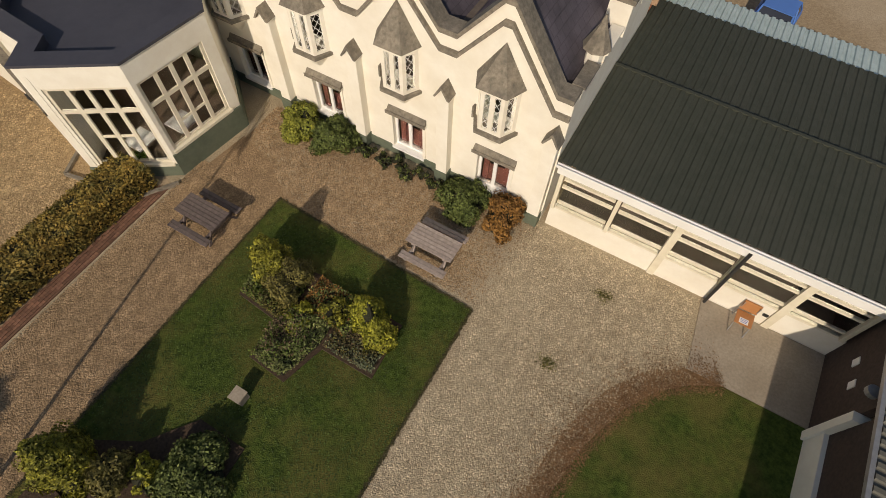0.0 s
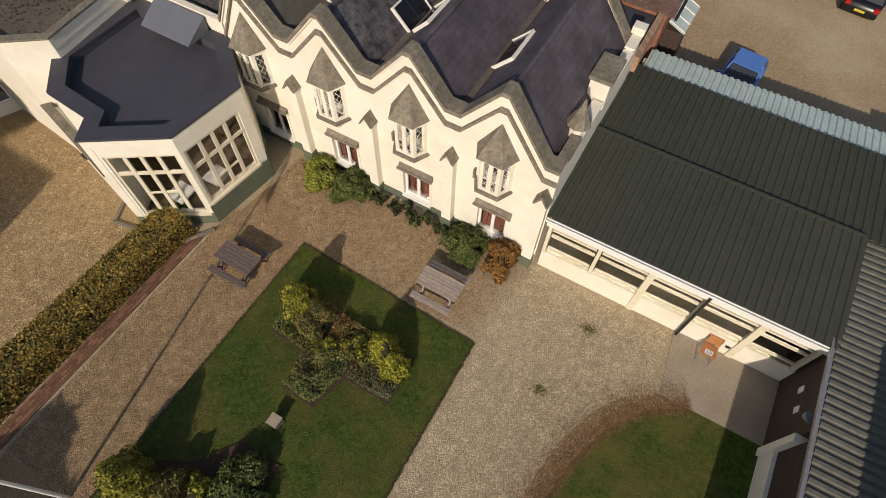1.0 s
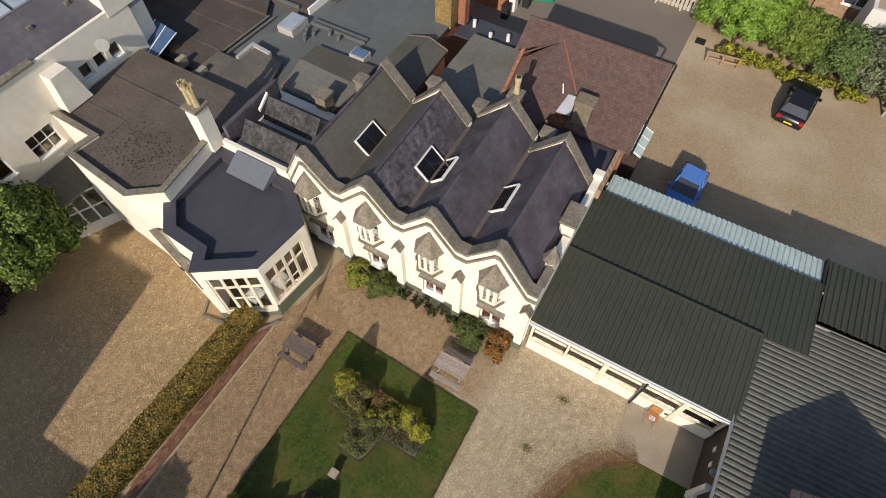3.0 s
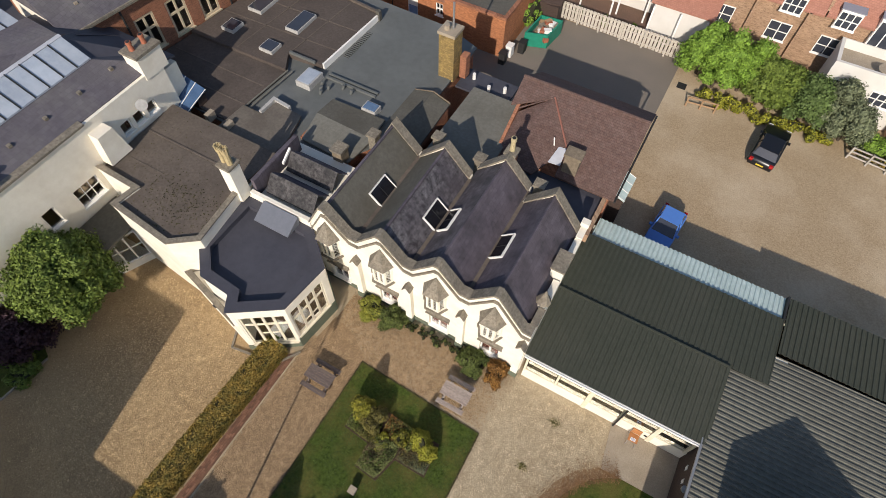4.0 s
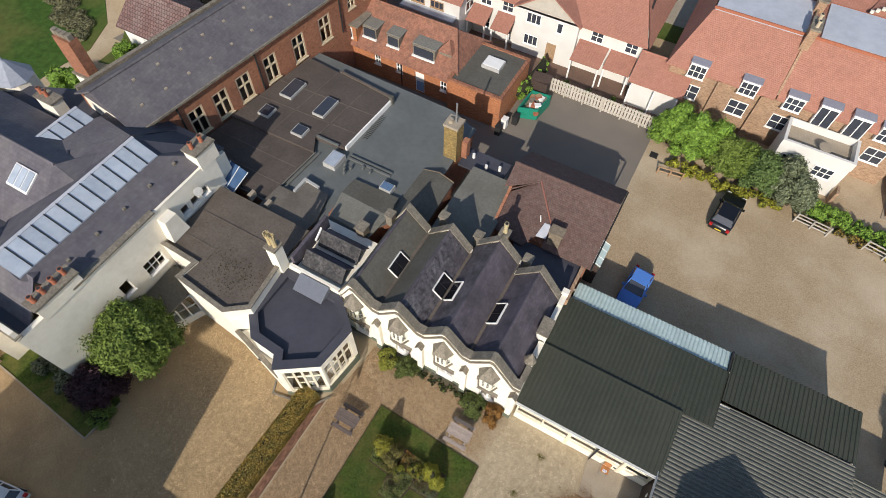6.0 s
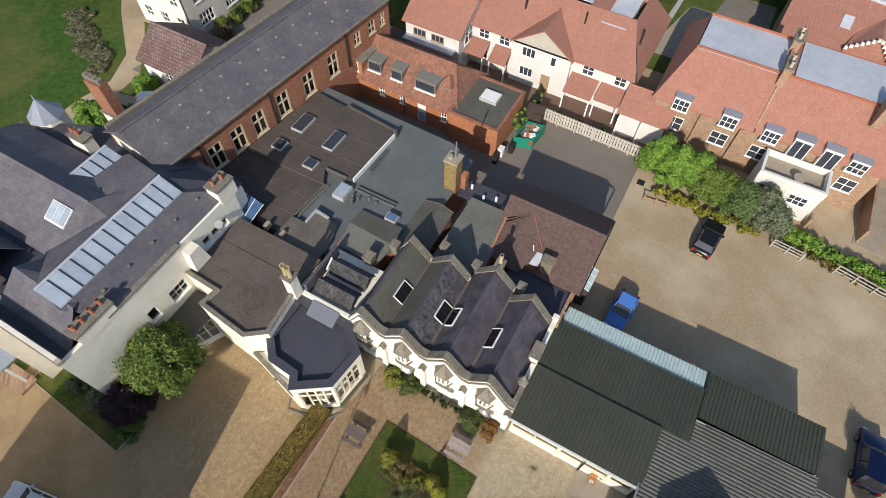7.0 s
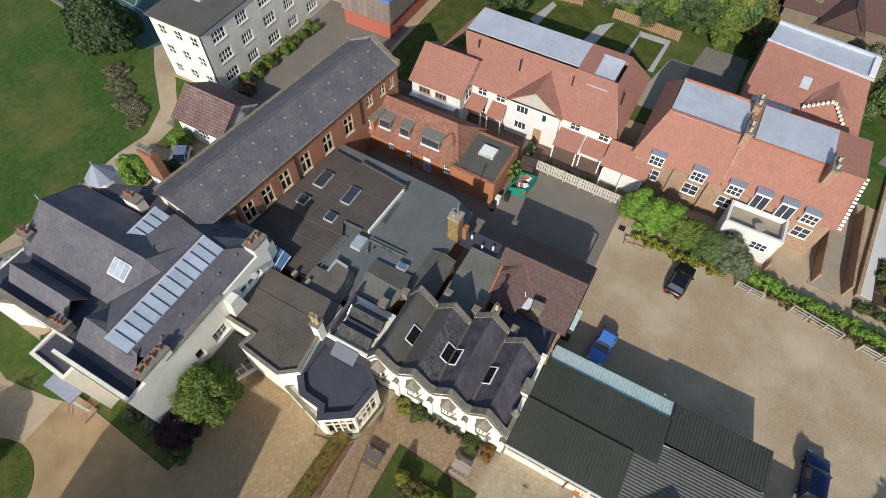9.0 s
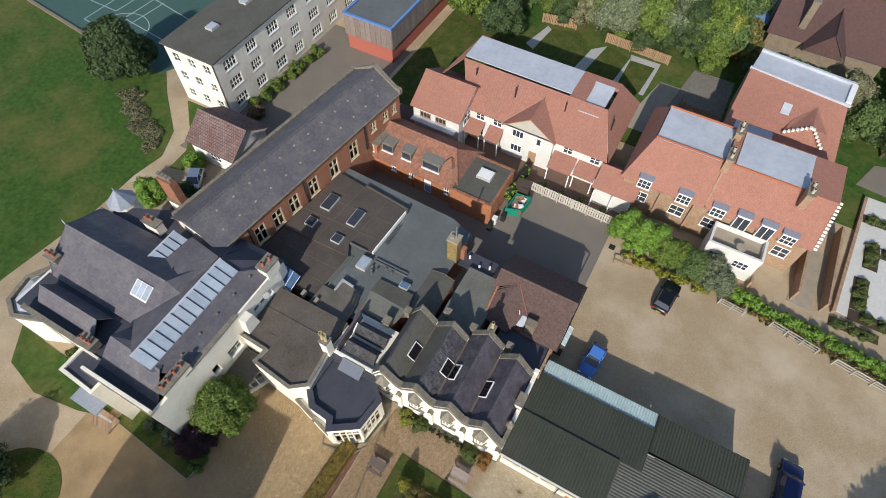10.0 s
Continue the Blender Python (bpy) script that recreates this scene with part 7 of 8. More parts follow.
def carpet(name, base, poly, h, density, size, materials, label, lumps=2.3):
    """Clipped ground cover that fills a bed to its straight edges."""
    t = thing(name, base, label, "shrub", "shrubs in the lawn beds")
    q = np.array(poly)
    lo, hi = q.min(0), q.max(0)
    k = int(density * np.prod(hi - lo))
    p = rng.uniform(lo, hi, (k, 2))
    inside = np.zeros(k, bool)
    for (ax, ay), (bx, by) in zip(poly, poly[1:] + poly[:1]):
        cross = (ay > p[:, 1]) != (by > p[:, 1])
        inside ^= cross & (p[:, 0] < (bx - ax) * (p[:, 1] - ay) / (by - ay + 1e-9) + ax)
    p = p[inside]
    k = len(p)
    top = h * (0.72 + 0.28 * np.sin(p[:, 0] * lumps * 2.1 + 1) * np.sin(p[:, 1] * lumps * 2.6) + 0.1 * rng.normal(size=k))
    z = 0.1 + top * (1 - 0.5 * rng.random(k) ** 2)
    pts = np.stack([p[:, 0], p[:, 1], z], 1) - np.array(base)
    up = rng.normal(0, 0.7, (k, 3)) + np.array([0, 0, 1.0])
    pick = np.sin(p[:, 0] * 1.7 + 0.4) + np.sin(p[:, 1] * 2.3) + rng.normal(0, 0.9, k)
    cut = np.quantile(pick, np.linspace(0, 1, len(materials) + 1))
    for i, mt in enumerate(materials):
        s = (pick >= cut[i]) & (pick <= cut[i + 1])
        ob = new("leaves", leaf_mesh("leaves", pts[s], up[s], size, mt))
        ob.parent = t
    # near-black block under the leaves, coloured as the shade among them
    part("core", prism([(x, y) for x, y in inset(poly, 0.08)], 0.06, 0.1 + h * 0.36), M_CORE_SHADE, t)
    return t


# beds cut in the lawn
BED_A = [(-4.6, -7.2), (-4.75, -5.6), (-2.72, -5.4), (-1.98, -5.5), (0.2, -5.55), (0.32, -7.35), (-1.4, -7.35), (-1.75, -8.68), (-3.05, -8.58), (-3.05, -7.34)]
bed("flower_bed", BED_A, "dark soil bed of cross shape in the lawn")
bed("flower_bed", [(-5.6, -14.6), (-5.4, -12.6), (-3.9, -11.8), (-3.0, -10.6), (-1.5, -10.6), (-1.4, -12.6), (-2.8, -13.8)], "dark soil bed near the drive")
G = "shrubs in the lawn beds"
plant("golden_conifer", (-3.9, -6.2, 0.1), cone(-4.15, -6.0, 0.62, 2.2), 0.042, 900, L_GOLD, "tall golden evergreen shrub in the lawn bed", "shrub", G)
plant("rust_shrub", (-3.2, -6.2, 0.1), clump(-3.35, -6.2, 0.72, 1.5, 9), 0.04, 900, L_OLIVE, "olive brown shrub beside the golden evergreen", "shrub", G)
plant("golden_conifer", (-0.5, -6.1, 0.1), cone(-0.7, -5.95, 0.55, 1.75) + cone(-0.2, -6.25, 0.55, 1.35, 10), 0.04, 900, L_YELLOW, "tall golden evergreen shrub with yellow tips", "shrub", G)
plant("yellow_shrub", (-1.6, -6.4, 0.1), clump(-1.6, -6.35, 0.5, 0.8, 5), 0.045, 900, L_GOLD, "low yellow leaved shrub", "shrub", G)
plant("yellow_shrub", (-2.6, -7.0, 0.1), clump(-2.55, -6.95, 0.48, 0.7, 5), 0.04, 1000, L_YELLOW, "round yellow green dwarf shrub", "shrub", G)
carpet("ground_cover", (-3.8, -6.8, 0.1), [(-3.05, -7.3), (-4.56, -7.15), (-4.65, -6.0), (-3.0, -5.5), (-2.75, -6.9)], 0.42, 1500, 0.036, (L_SHRUB, L_GREEN, L_OLIVE), "clipped green ground cover below the golden evergreen")
carpet("ground_cover", (-2.3, -7.9, 0.1), [(-3.0, -7.3), (-3.0, -8.54), (-1.8, -8.63), (-1.45, -7.3), (-1.5, -6.7), (-2.7, -6.7)], 0.45, 1700, 0.038, (L_SHRUB, L_SHRUB, L_GREEN, L_BROWN), "clipped variegated green ground cover")
carpet("ground_cover", (-1.7, -6.2, 0.1), [(-2.7, -6.6), (-2.75, -5.45), (-1.98, -5.55), (-0.9, -5.6), (-1.0, -6.8), (-1.5, -6.7)], 0.35, 1400, 0.036, (L_GREEN, L_SHRUB, L_RUST), "low mixed green ground cover")
carpet("ground_cover", (-0.5, -6.8, 0.1), [(-1.38, -7.3), (0.27, -7.3), (0.2, -6.1), (-0.9, -6.2), (-1.4, -6.8)], 0.26, 1400, 0.032, (L_BROWN, L_OLIVE, L_GREY), "faded brown ground cover")
plant("golden_conifer", (-4.9, -13.2, 0.1), cone(-5.0, -13.1, 0.75, 2.3) + clump(-4.6, -13.3, 0.6, 1.0, 4), 0.04, 800, L_GOLD, "golden brown evergreen shrub near the drive", "shrub", G)
plant("yellow_shrub", (-3.2, -12.3, 0.1), clump(-3.2, -12.3, 0.5, 0.8, 5), 0.04, 1000, L_YELLOW, "round yellow dwarf shrub", "shrub", G)
plant("green_shrub", (-2.1, -11.5, 0.1), clump(-2.15, -11.55, 1.0, 0.7, 13), 0.045, 700, L_FRONT, "broad green shrub with glossy leaves", "shrub", G)
plant("green_shrub", (-4.0, -12.6, 0.1), clump(-4.0, -12.7, 0.7, 1.0, 6), 0.045, 700, L_OLIVE, "brown green shrub in the lawn bed", "shrub", G)

# shrubs along the cottage front
G = "shrubs along the cottage"
plant("wall_shrub", (-7.0, -0.8, 0), clump(-7.0, -0.75, 0.8, 0.95, 9), 0.045, 900, L_LIME, "clipped yellow green shrub by the wall", "shrub", G)
plant("wall_shrub", (-5.65, -0.75, 0), clump(-5.65, -0.75, 0.85, 0.9, 9), 0.045, 900, L_FRONT, "clipped mid green shrub by the wall", "shrub", G)
plant("wall_shrub", (-0.35, -0.75, 0), clump(-0.35, -0.75, 0.85, 0.95, 9), 0.045, 900, L_FRONT, "clipped mid green shrub by the wall", "shrub", G)
plant("rust_shrub", (1.2, -0.8, 0), clump(1.15, -0.8, 0.8, 1.1, 9), 0.045, 800, L_RUST, "rust red autumn shrub at the cottage corner", "shrub", G)
plant("wall_plants", (-3.0, -0.55, 0), [b for k in range(15) for b in clump(-5.0 + k * 0.29, -0.45 - 0.12 * (k % 3), 0.26, 0.45, 2)], 0.045, 650, L_FRONT, "low ragged plants at the foot of the wall", "plant", G)

# clipped hedge beside the drive, with a brick edging
n_h = 30000
hx, hy, hz = rng.uniform(-0.62, 0.62, n_h), rng.uniform(-16.2, -5.35, n_h), rng.uniform(0.05, 1.0, n_h)
face = rng.integers(0, 4, n_h)
hz = np.where(face < 2, 0.95 + 0.07 * np.sin(hy * 3.1) * np.sin(hx * 5) + rng.normal(0, 0.035, n_h), hz)
hx = np.where(face == 2, -0.62, np.where(face == 3, 0.62, hx)) + rng.normal(0, 0.04, n_h)
nrm = np.zeros((n_h, 3))
nrm[:, 2] = face < 2
nrm[:, 0] = np.where(face == 2, -1, np.where(face == 3, 1, 0))
axis = -10.35 - 0.035 * (hy + 5.4) * -1
hp = np.stack([hx + axis, hy, hz], 1)
hg = thing("hedge", (-10.5, -10.8, 0), "long clipped hedge of yellow and green leaves", "hedge", kind="stuff")
ob = new("leaves", leaf_mesh("leaves", hp - np.array([-10.5, -10.8, 0]), nrm, 0.05, L_HEDGE))
ob.parent = hg
# solid hedge inside, its dark colour stands for shade behind the leaves
part("core", extrude([(-10.93, -5.45, 0.02), (-9.79, -5.45, 0.02), (-9.79, -5.45, 0.9), (-10.93, -5.45, 0.9)], (-0.37, -10.7, 0)), M_CORE_SHADE, hg)
plant("wall_shrub", (-10.7, -5.0, 0), clump(-10.75, -5.15, 0.4, 0.9, 4), 0.045, 800, L_BRIGHT, "light green shrub at the hedge's end", "shrub")

# trees
def tree(base, height, radius, n_blobs, size, density, material, label, trunk_r=0.16, low=0.3, group=""):
    x, y, z = base
    t = thing("tree", base, label, "tree", group)
    bm = tube((x, y, z), (x + 0.1, y, z + height * 0.5), trunk_r, 8, None, trunk_r * 0.6)
    blobs = []
    for k in range(n_blobs):
        a = k * 2.4 + rng.uniform(-0.3, 0.3)
        f = math.sqrt((k + 0.5) / n_blobs)
        q = radius * 0.72 * f
        zc = z + height * (low + (0.88 - low) * (1 - 0.75 * f * f) * rng.uniform(0.8, 1.05))
        s = radius * rng.uniform(0.2, 0.42)
        blobs.append((x + q * math.cos(a), y + q * math.sin(a), zc, s, s, s * 0.85))
        tube((x + 0.1, y, z + height * 0.38), (x + q * math.cos(a), y + q * math.sin(a), zc), trunk_r * 0.4, 5, bm, 0.03)
    part("trunk", bm, M_BARK, t)
    P, N = blob_points(blobs, density, 0.75)
    ob = new("crown", leaf_mesh("crown", P - np.array(base), N, size, material))
    ob.parent = t
    return t


tree((-21.6, -8.6, 0), 6.2, 2.9, 30, 0.095, 330, L_GREEN, "broad leafy green tree by the cream wing")
tree((-22.6, -12.2, 0), 3.4, 2.0, 18, 0.075, 360, L_PURPLE, "dark purple leaved small tree", 0.1, 0.2)
plant("wall_shrub", (-21.6, -13.6, 0), clump(-21.6, -13.4, 1.0, 0.8, 7), 0.07, 350, L_GREEN, "green shrub below the purple tree", "shrub")
plant("wall_shrub", (-26.5, -11.9, 0), clump(-27.4, -12.95, 0.9, 1.1, 6) + clump(-25.4, -12.9, 0.9, 1.1, 6), 0.07, 350, L_GREY, "mixed shrubs below the manor", "shrub")
plant("wall_shrub", (-37, -11.8, 0), [b for k in range(5) for b in clump(-39.5 + 1.3 * k, -11.7, 0.8, 0.9, 4)], 0.07, 300, L_GREEN, "row of shrubs below the manor front", "shrub")
plant("round_bush", (-47.6, 7.0, 0), clump(-47.6, 7.2, 1.9, 3.0, 10), 0.10, 220, L_BRIGHT, "bright green bush by the north drive", "shrub")
plant("round_bush", (-43.6, 8.6, 0), clump(-43.2, 8.4, 1.9, 3.0, 10), 0.10, 200, L_DARK, "dark bush by the north drive", "shrub")
plant("round_bush", (-46.6, 14.2, 0), clump(-46.4, 13.4, 1.4, 2.2, 8), 0.10, 220, L_BRIGHT, "bright green bush by the store", "shrub")
plant("round_bush", (-46.2, 27, 0), [b for k in range(7) for b in clump(-46.9 + 0.1 * k, 25.5 + 2.2 * k, 1.2, 1.6, 4)], 0.10, 180, L_GREEN, "row of mixed bushes before the block", "shrub")
plant("rust_shrub", (-46.0, 24.6, 0), clump(-45.8, 24.6, 1.3, 1.6, 7), 0.09, 200, L_BROWN, "brown leaved bush before the block", "shrub")
tree((-66.6, 22.0, 0), 9.0, 4.2, 60, 0.17, 150, L_DARK, "tall dark evergreen on the meadow", 0.25, 0.08)
plant("dry_thicket", (-59.5, 16.4, 0), [b for k in range(9) for b in clump(-64.0 + k * 1.2, 18.7 - k * 0.62 + 0.5 * math.sin(k * 2.1), 1.5, 0.4, 7)], 0.08, 130, L_DRY, "low dry thicket in the meadow grass", "shrub", kind="stuff")
tree((-36.5, -23.5, 0), 4.0, 3.0, 18, 0.13, 120, L_DARK, "dark shrub tree on the drive island", 0.15, 0.2)

# belt of shrubs along the car park
G = "trees along the car park"
for x, y, h, r, lm, lb in ((3.9, 29.6, 4.8, 1.9, L_BRIGHT, "bright green"), (5.4, 28.6, 5.0, 2.0, L_BRIGHT, "bright green"), (7.2, 29.2, 4.6, 1.9, L_BRIGHT, "bright green"), (8.8, 28.4, 4.2, 1.9, L_GREEN, "mid green"),
                           (10.4, 29.0, 3.9, 1.8, L_GREEN, "mid green"), (12.0, 28.2, 3.8, 1.9, L_WOOD, "dull green"), (13.6, 28.6, 4.0, 1.9, L_GREY, "grey green"), (15.0, 27.7, 3.6, 1.7, L_GREY, "grey green")):
    tree((x, y, 0), h, r, 22, 0.10, 260, lm, lb + " shrubby tree at the car park", 0.12, 0.12, G)
plant("ivy_bank", (10, 26.9, 0), [b for k in range(10) for b in clump(5.2 + k * 0.98, 26.75 + 0.12 * math.sin(k), 0.7, 1.0, 4)], 0.075, 300, L_YELLOW, "yellow green ivy on the low bank", "hedge", kind="stuff")
plant("ivy_bank", (25, 27, 0), [b for k in range(24) for b in clump(16.2 + k * 0.95, 28.0 - k * 0.09, 0.95, 1.1, 4)], 0.085, 220, L_BRIGHT, "bright ivy over the garden fence", "hedge", kind="stuff")
plant("ivy_bank", (25, 26.5, 0), [b for k in range(22) for b in clump(16.2 + k * 0.95, 26.9 - k * 0.09, 0.55, 0.6, 2)], 0.07, 220, L_HEDGE, "yellowing ivy at the fence's foot", "hedge", kind="stuff")
plant("climber", (-10.2, 29, 0), [b for k in range(7) for b in clump(-10.2 + 0.1 * k, 27.2 + 0.8 * k, 0.6, 3.2, 3)], 0.08, 250, L_BRIGHT, "green climber on the brick block", "plant")
for x, y in ((-7.0, 31.8), (-4.6, 31.8), (-2.2, 31.8), (0.6, 31.6)):
    plant("planter", (x, y, 0), clump(x, y, 0.6, 0.8, 4), 0.06, 300, L_GREEN, "small planted bed on the paving", "plant", "planted beds on the paving")
for x, y in ((29.1, 33.3), (29.1, 34.8), (29.2, 36.2), (29.7, 39.6), (29.7, 40.8), (29.7, 42.0), (31.6, 41.8), (33.2, 41.8), (30.2, 31.8), (31.9, 31.8), (33.6, 31.8), (29.2, 46.2), (30.8, 46.2), (32.4, 46.2), (27.4, 29.9), (28.8, 29.9), (30.3, 29.8)):
    plant("bed_shrub", (x, y, 0.1), clump(x, y, 0.8, 0.6, 6), 0.07, 300, L_FRONT, "green shrub in the terrace bed", "shrub", "terrace bed shrubs")
# woods behind the houses
G = "woods behind the houses"
spots = [(-30 + k * 5.2 + rng.uniform(-1, 1), 57 + rng.uniform(-2.0, 2.0) + (10 if -24 < -30 + k * 5.2 < 9 else 0), rng.uniform(6, 9), rng.uniform(3.2, 4.4)) for k in range(14)]
spots += [(-32 + k * 6.0 + rng.uniform(-1, 1), 69 + rng.uniform(-2.5, 2.5), rng.uniform(7, 10), rng.uniform(3.6, 4.6)) for k in range(13)]
spots += [(-34 + k * 6.5, 79 + rng.uniform(-2, 2), rng.uniform(8, 11), 4.6) for k in range(13)]
spots += [(26, 52, 7, 3.4), (29, 58, 7, 3.6), (34, 52, 8, 4)]
for x, y, h, r, lm, lb in ((0.4, 66.0, 8.5, 4.2, L_DARK, "dark green"), (-3.6, 66.6, 7.5, 3.6, L_WOOD, "soft green"), (5.6, 66.6, 7.5, 2.6, L_LIME, "light lime green"), (8.4, 68.2, 7.0, 2.4, L_OLIVE, "olive green"),
                           (11.4, 64.2, 5.0, 2.6, L_DARK, "dark green"), (15.0, 64.0, 5.6, 2.8, L_WOOD, "soft green"), (18.8, 63.8, 5.6, 2.8, L_DARK, "dark green"), (22.4, 63.2, 7.0, 3.4, L_DRY, "pale olive"), (25.6, 59.6, 6.5, 3.2, L_WOOD, "soft green"), (29.5, 61.5, 7.5, 3.6, L_DARK, "dark green")):
    tree((x, y, 0), h, r, 22, 0.15, 130, lm, lb + " leafy tree behind the houses", 0.2, 0.12, G)
for k in range(10):
    tree((-24.0 + 3.2 * k, 65.4 + 1.1 * math.sin(k * 1.9), 0), 4.5 + 1.5 * math.sin(k * 2.7) ** 2, 2.5, 16, 0.14, 120, (L_WOOD, L_GREEN, L_DARK, L_DRY)[k % 4], ("soft green", "mid green", "dark green", "pale olive")[k % 4] + " shrubby tree behind the garden fences", 0.15, 0.1, G)
for i, (x, y, h, r) in enumerate(spots):
    if 8 < x < 23 and 44 < y < 62 or 8.5 < x < 28 and 67 < y < 86 or x > 24 and y < 58 or -22 < x < 9 and y < 63:
        continue
    tree((x, y, 0), h, r, 15, 0.2, 60, (L_GREEN, L_DARK, L_WOOD, L_WOOD, L_GREY)[i % 5], ("mid green", "dark green", "soft green", "soft green", "grey green")[i % 5] + " leafy tree behind the houses", 0.2, 0.2, G)


def litter(name, pts, size, material, label):
    t = thing(name, (float(pts[:, 0].mean()), float(pts[:, 1].mean()), 0), label, "leaves", kind="stuff")
    up = np.tile(np.array([0, 0, 2.5]), (len(pts), 1))
    ob = new("leaf_litter", leaf_mesh("leaf_litter", pts - np.array(t["base"]), up, size, material))
    ob.parent = t


edge_pts = []
for (xa, ya), (xb, yb) in zip(side[:-3], side[1:-2]):
    k = int(1500 * math.hypot(xb - xa, yb - ya)) if yb > -14 else 0
    f = rng.random(k)
    off = rng.gamma(1.6, 0.28, k)
    L = math.hypot(xb - xa, yb - ya)
    nx, ny = (yb - ya) / L, -(xb - xa) / L
    edge_pts.append(np.stack([xa + f * (xb - xa) + nx * off - rng.uniform(0, 0.35, k) * nx, ya + f * (yb - ya) + ny * off - rng.uniform(0, 0.35, k) * ny, np.full(k, 0.062)], 1))
litter("fallen_leaves", np.concatenate(edge_pts), 0.022, L_LEAF, "brown fallen leaves along the lawn's edge")
k = 5000
litter("fallen_leaves", np.stack([rng.uniform(-8.6, 2.2, k), -0.25 - rng.gamma(1.3, 0.75, k), np.full(k, 0.06)], 1), 0.02, L_LEAF, "brown fallen leaves before the cottage")
k = 420
litter("roof_moss", np.stack([rng.normal(-17.9, 1.3, k).clip(-20.0, -15.6), rng.normal(-2.6, 1.0, k).clip(-4.3, 0.5), np.full(k, 5.535)], 1), 0.05, L_TURF, "dark moss and debris on the felt roof")
k = 260
litter("roof_moss", np.stack([rng.uniform(-23.2, -15.8, k), rng.uniform(-2.6, 2.7, k), np.full(k, 5.535)], 1), 0.035, L_TURF, "dark moss scattered over the felt roof")
# blades and clover that break up the mown surface
L_BLADE = leaf_mat("grass_blade", (0.085, 0.125, 0.026), (0.035, 0.058, 0.012), 0.5)
k = 26000
gp = np.stack([rng.uniform(-5.75, 1.7, k), rng.uniform(-15, -4.0, k), rng.uniform(0.052, 0.075, k)], 1)
gp = gp[(np.sin(gp[:, 0] * 2.1 + 1.0) * np.sin(gp[:, 1] * 1.7) + 0.6 * np.sin(gp[:, 0] * 5.3) * np.sin(gp[:, 1] * 4.1) + rng.normal(0, 0.6, k)) > -0.3]
litter("grass_tufts", gp, 0.026, L_BLADE, "short tufts and clover in the mown lawn")
# ragged turf along the cut edges
tuft = []
for (xa, ya), (xb, yb) in (((-5.85, -16), (-5.8, -3.75)), ((-5.8, -3.75), (1.72, -4.05)), ((1.72, -4.05), (1.78, -14))):
    k = int(240 * math.hypot(xb - xa, yb - ya))
    f = rng.random(k)
    tuft.append(np.stack([xa + f * (xb - xa) + rng.normal(0, 0.03, k), ya + f * (yb - ya) + rng.normal(0, 0.03, k), np.full(k, 0.055)], 1))
litter("turf_edge", np.concatenate(tuft), 0.025, L_TURF, "ragged dark turf along the lawn's edge")
for x, y in ((5.0, -1.55), (4.4, -4.4)):
    k = 160
    litter("weed", np.stack([x + rng.normal(0, 0.13, k), y + rng.normal(0, 0.1, k), rng.uniform(0.02, 0.07, k)], 1), 0.03, L_OLIVE, "small thin brownish weed in the gravel")

# tree out of view, added to cast ragged shade on path and hedge
tree((-6.6, -22.8, 0), 6.9, 2.0, 20, 0.13, 170, L_GREEN, "unseen leafy tree whose shade falls on the path", 0.16, 0.25)
# trees to the south-east that shade the car park
tree((27.4, -0.6, 0), 10.0, 1.3, 22, 0.14, 120, L_DARK, "tall narrow dark evergreen beside the shed", 0.2, 0.1)
tree((36.5, -1.0, 0), 10.5, 4.2, 26, 0.16, 90, L_GREEN, "broad tree beside the car park", 0.25, 0.2)


def pebbles(name, n, x0, x1, y0, y1, size, keep, material, label, z=0.018):
    """Loose stones lying on the gravel, one mesh."""
    p = np.stack([rng.uniform(x0, x1, n), rng.uniform(y0, y1, n)], 1)
    p = p[keep(p[:, 0], p[:, 1])]
    n = len(p)
    a0 = rng.uniform(0, 6.28, n)
    s = size * rng.uniform(0.55, 1.5, n)
    v = np.zeros((n, 5, 3))
    for k in range(4):
        f = rng.uniform(0.7, 1.3, n)
        v[:, k, 0] = p[:, 0] + s * f * np.cos(a0 + k * 1.5708)
        v[:, k, 1] = p[:, 1] + s * f * np.sin(a0 + k * 1.5708)
        v[:, k, 2] = z - 0.004
    v[:, 4, :2] = p + rng.normal(0, 0.25, (n, 2)) * s[:, None]
    v[:, 4, 2] = z + s * rng.uniform(0.5, 0.9, n)
    base = np.array([(x0 + x1) / 2, (y0 + y1) / 2, 0.0])
    idx = np.arange(n)[:, None] * 5
    tri = np.concatenate([idx + np.array([[k, (k + 1) % 4, 4]]) for k in range(4)], 1).reshape(-1)
    me = bpy.data.meshes.new(name)
    me.vertices.add(5 * n)
    me.vertices.foreach_set("co", (v - base).ravel().astype(np.float32))
    me.loops.add(12 * n)
    me.loops.foreach_set("vertex_index", tri.astype(np.int32))
    me.polygons.add(4 * n)
    me.polygons.foreach_set("loop_start", np.arange(0, 12 * n, 3, dtype=np.int32))
    me.update(calc_edges=True)
    me.validate()
    me.materials.append(material)
    ob = new(name, me)
    ob.location = base
    return tagged(ob, label, "gravel", kind="stuff")


M_PEBBLE = mat("pebble", (0.59, 0.49, 0.335), (0.38, 0.305, 0.20), 0.9, scale=3, bump=0, island=0.4)
M_PEBBLE_D = mat("drive_pebble", (0.56, 0.41, 0.225), (0.33, 0.23, 0.12), 0.9, scale=3, bump=0, island=0.48)
M_PEBBLE_B = mat("brown_pebble", (0.43, 0.30, 0.174), (0.24, 0.163, 0.089), 0.9, scale=3, bump=0, island=0.4)
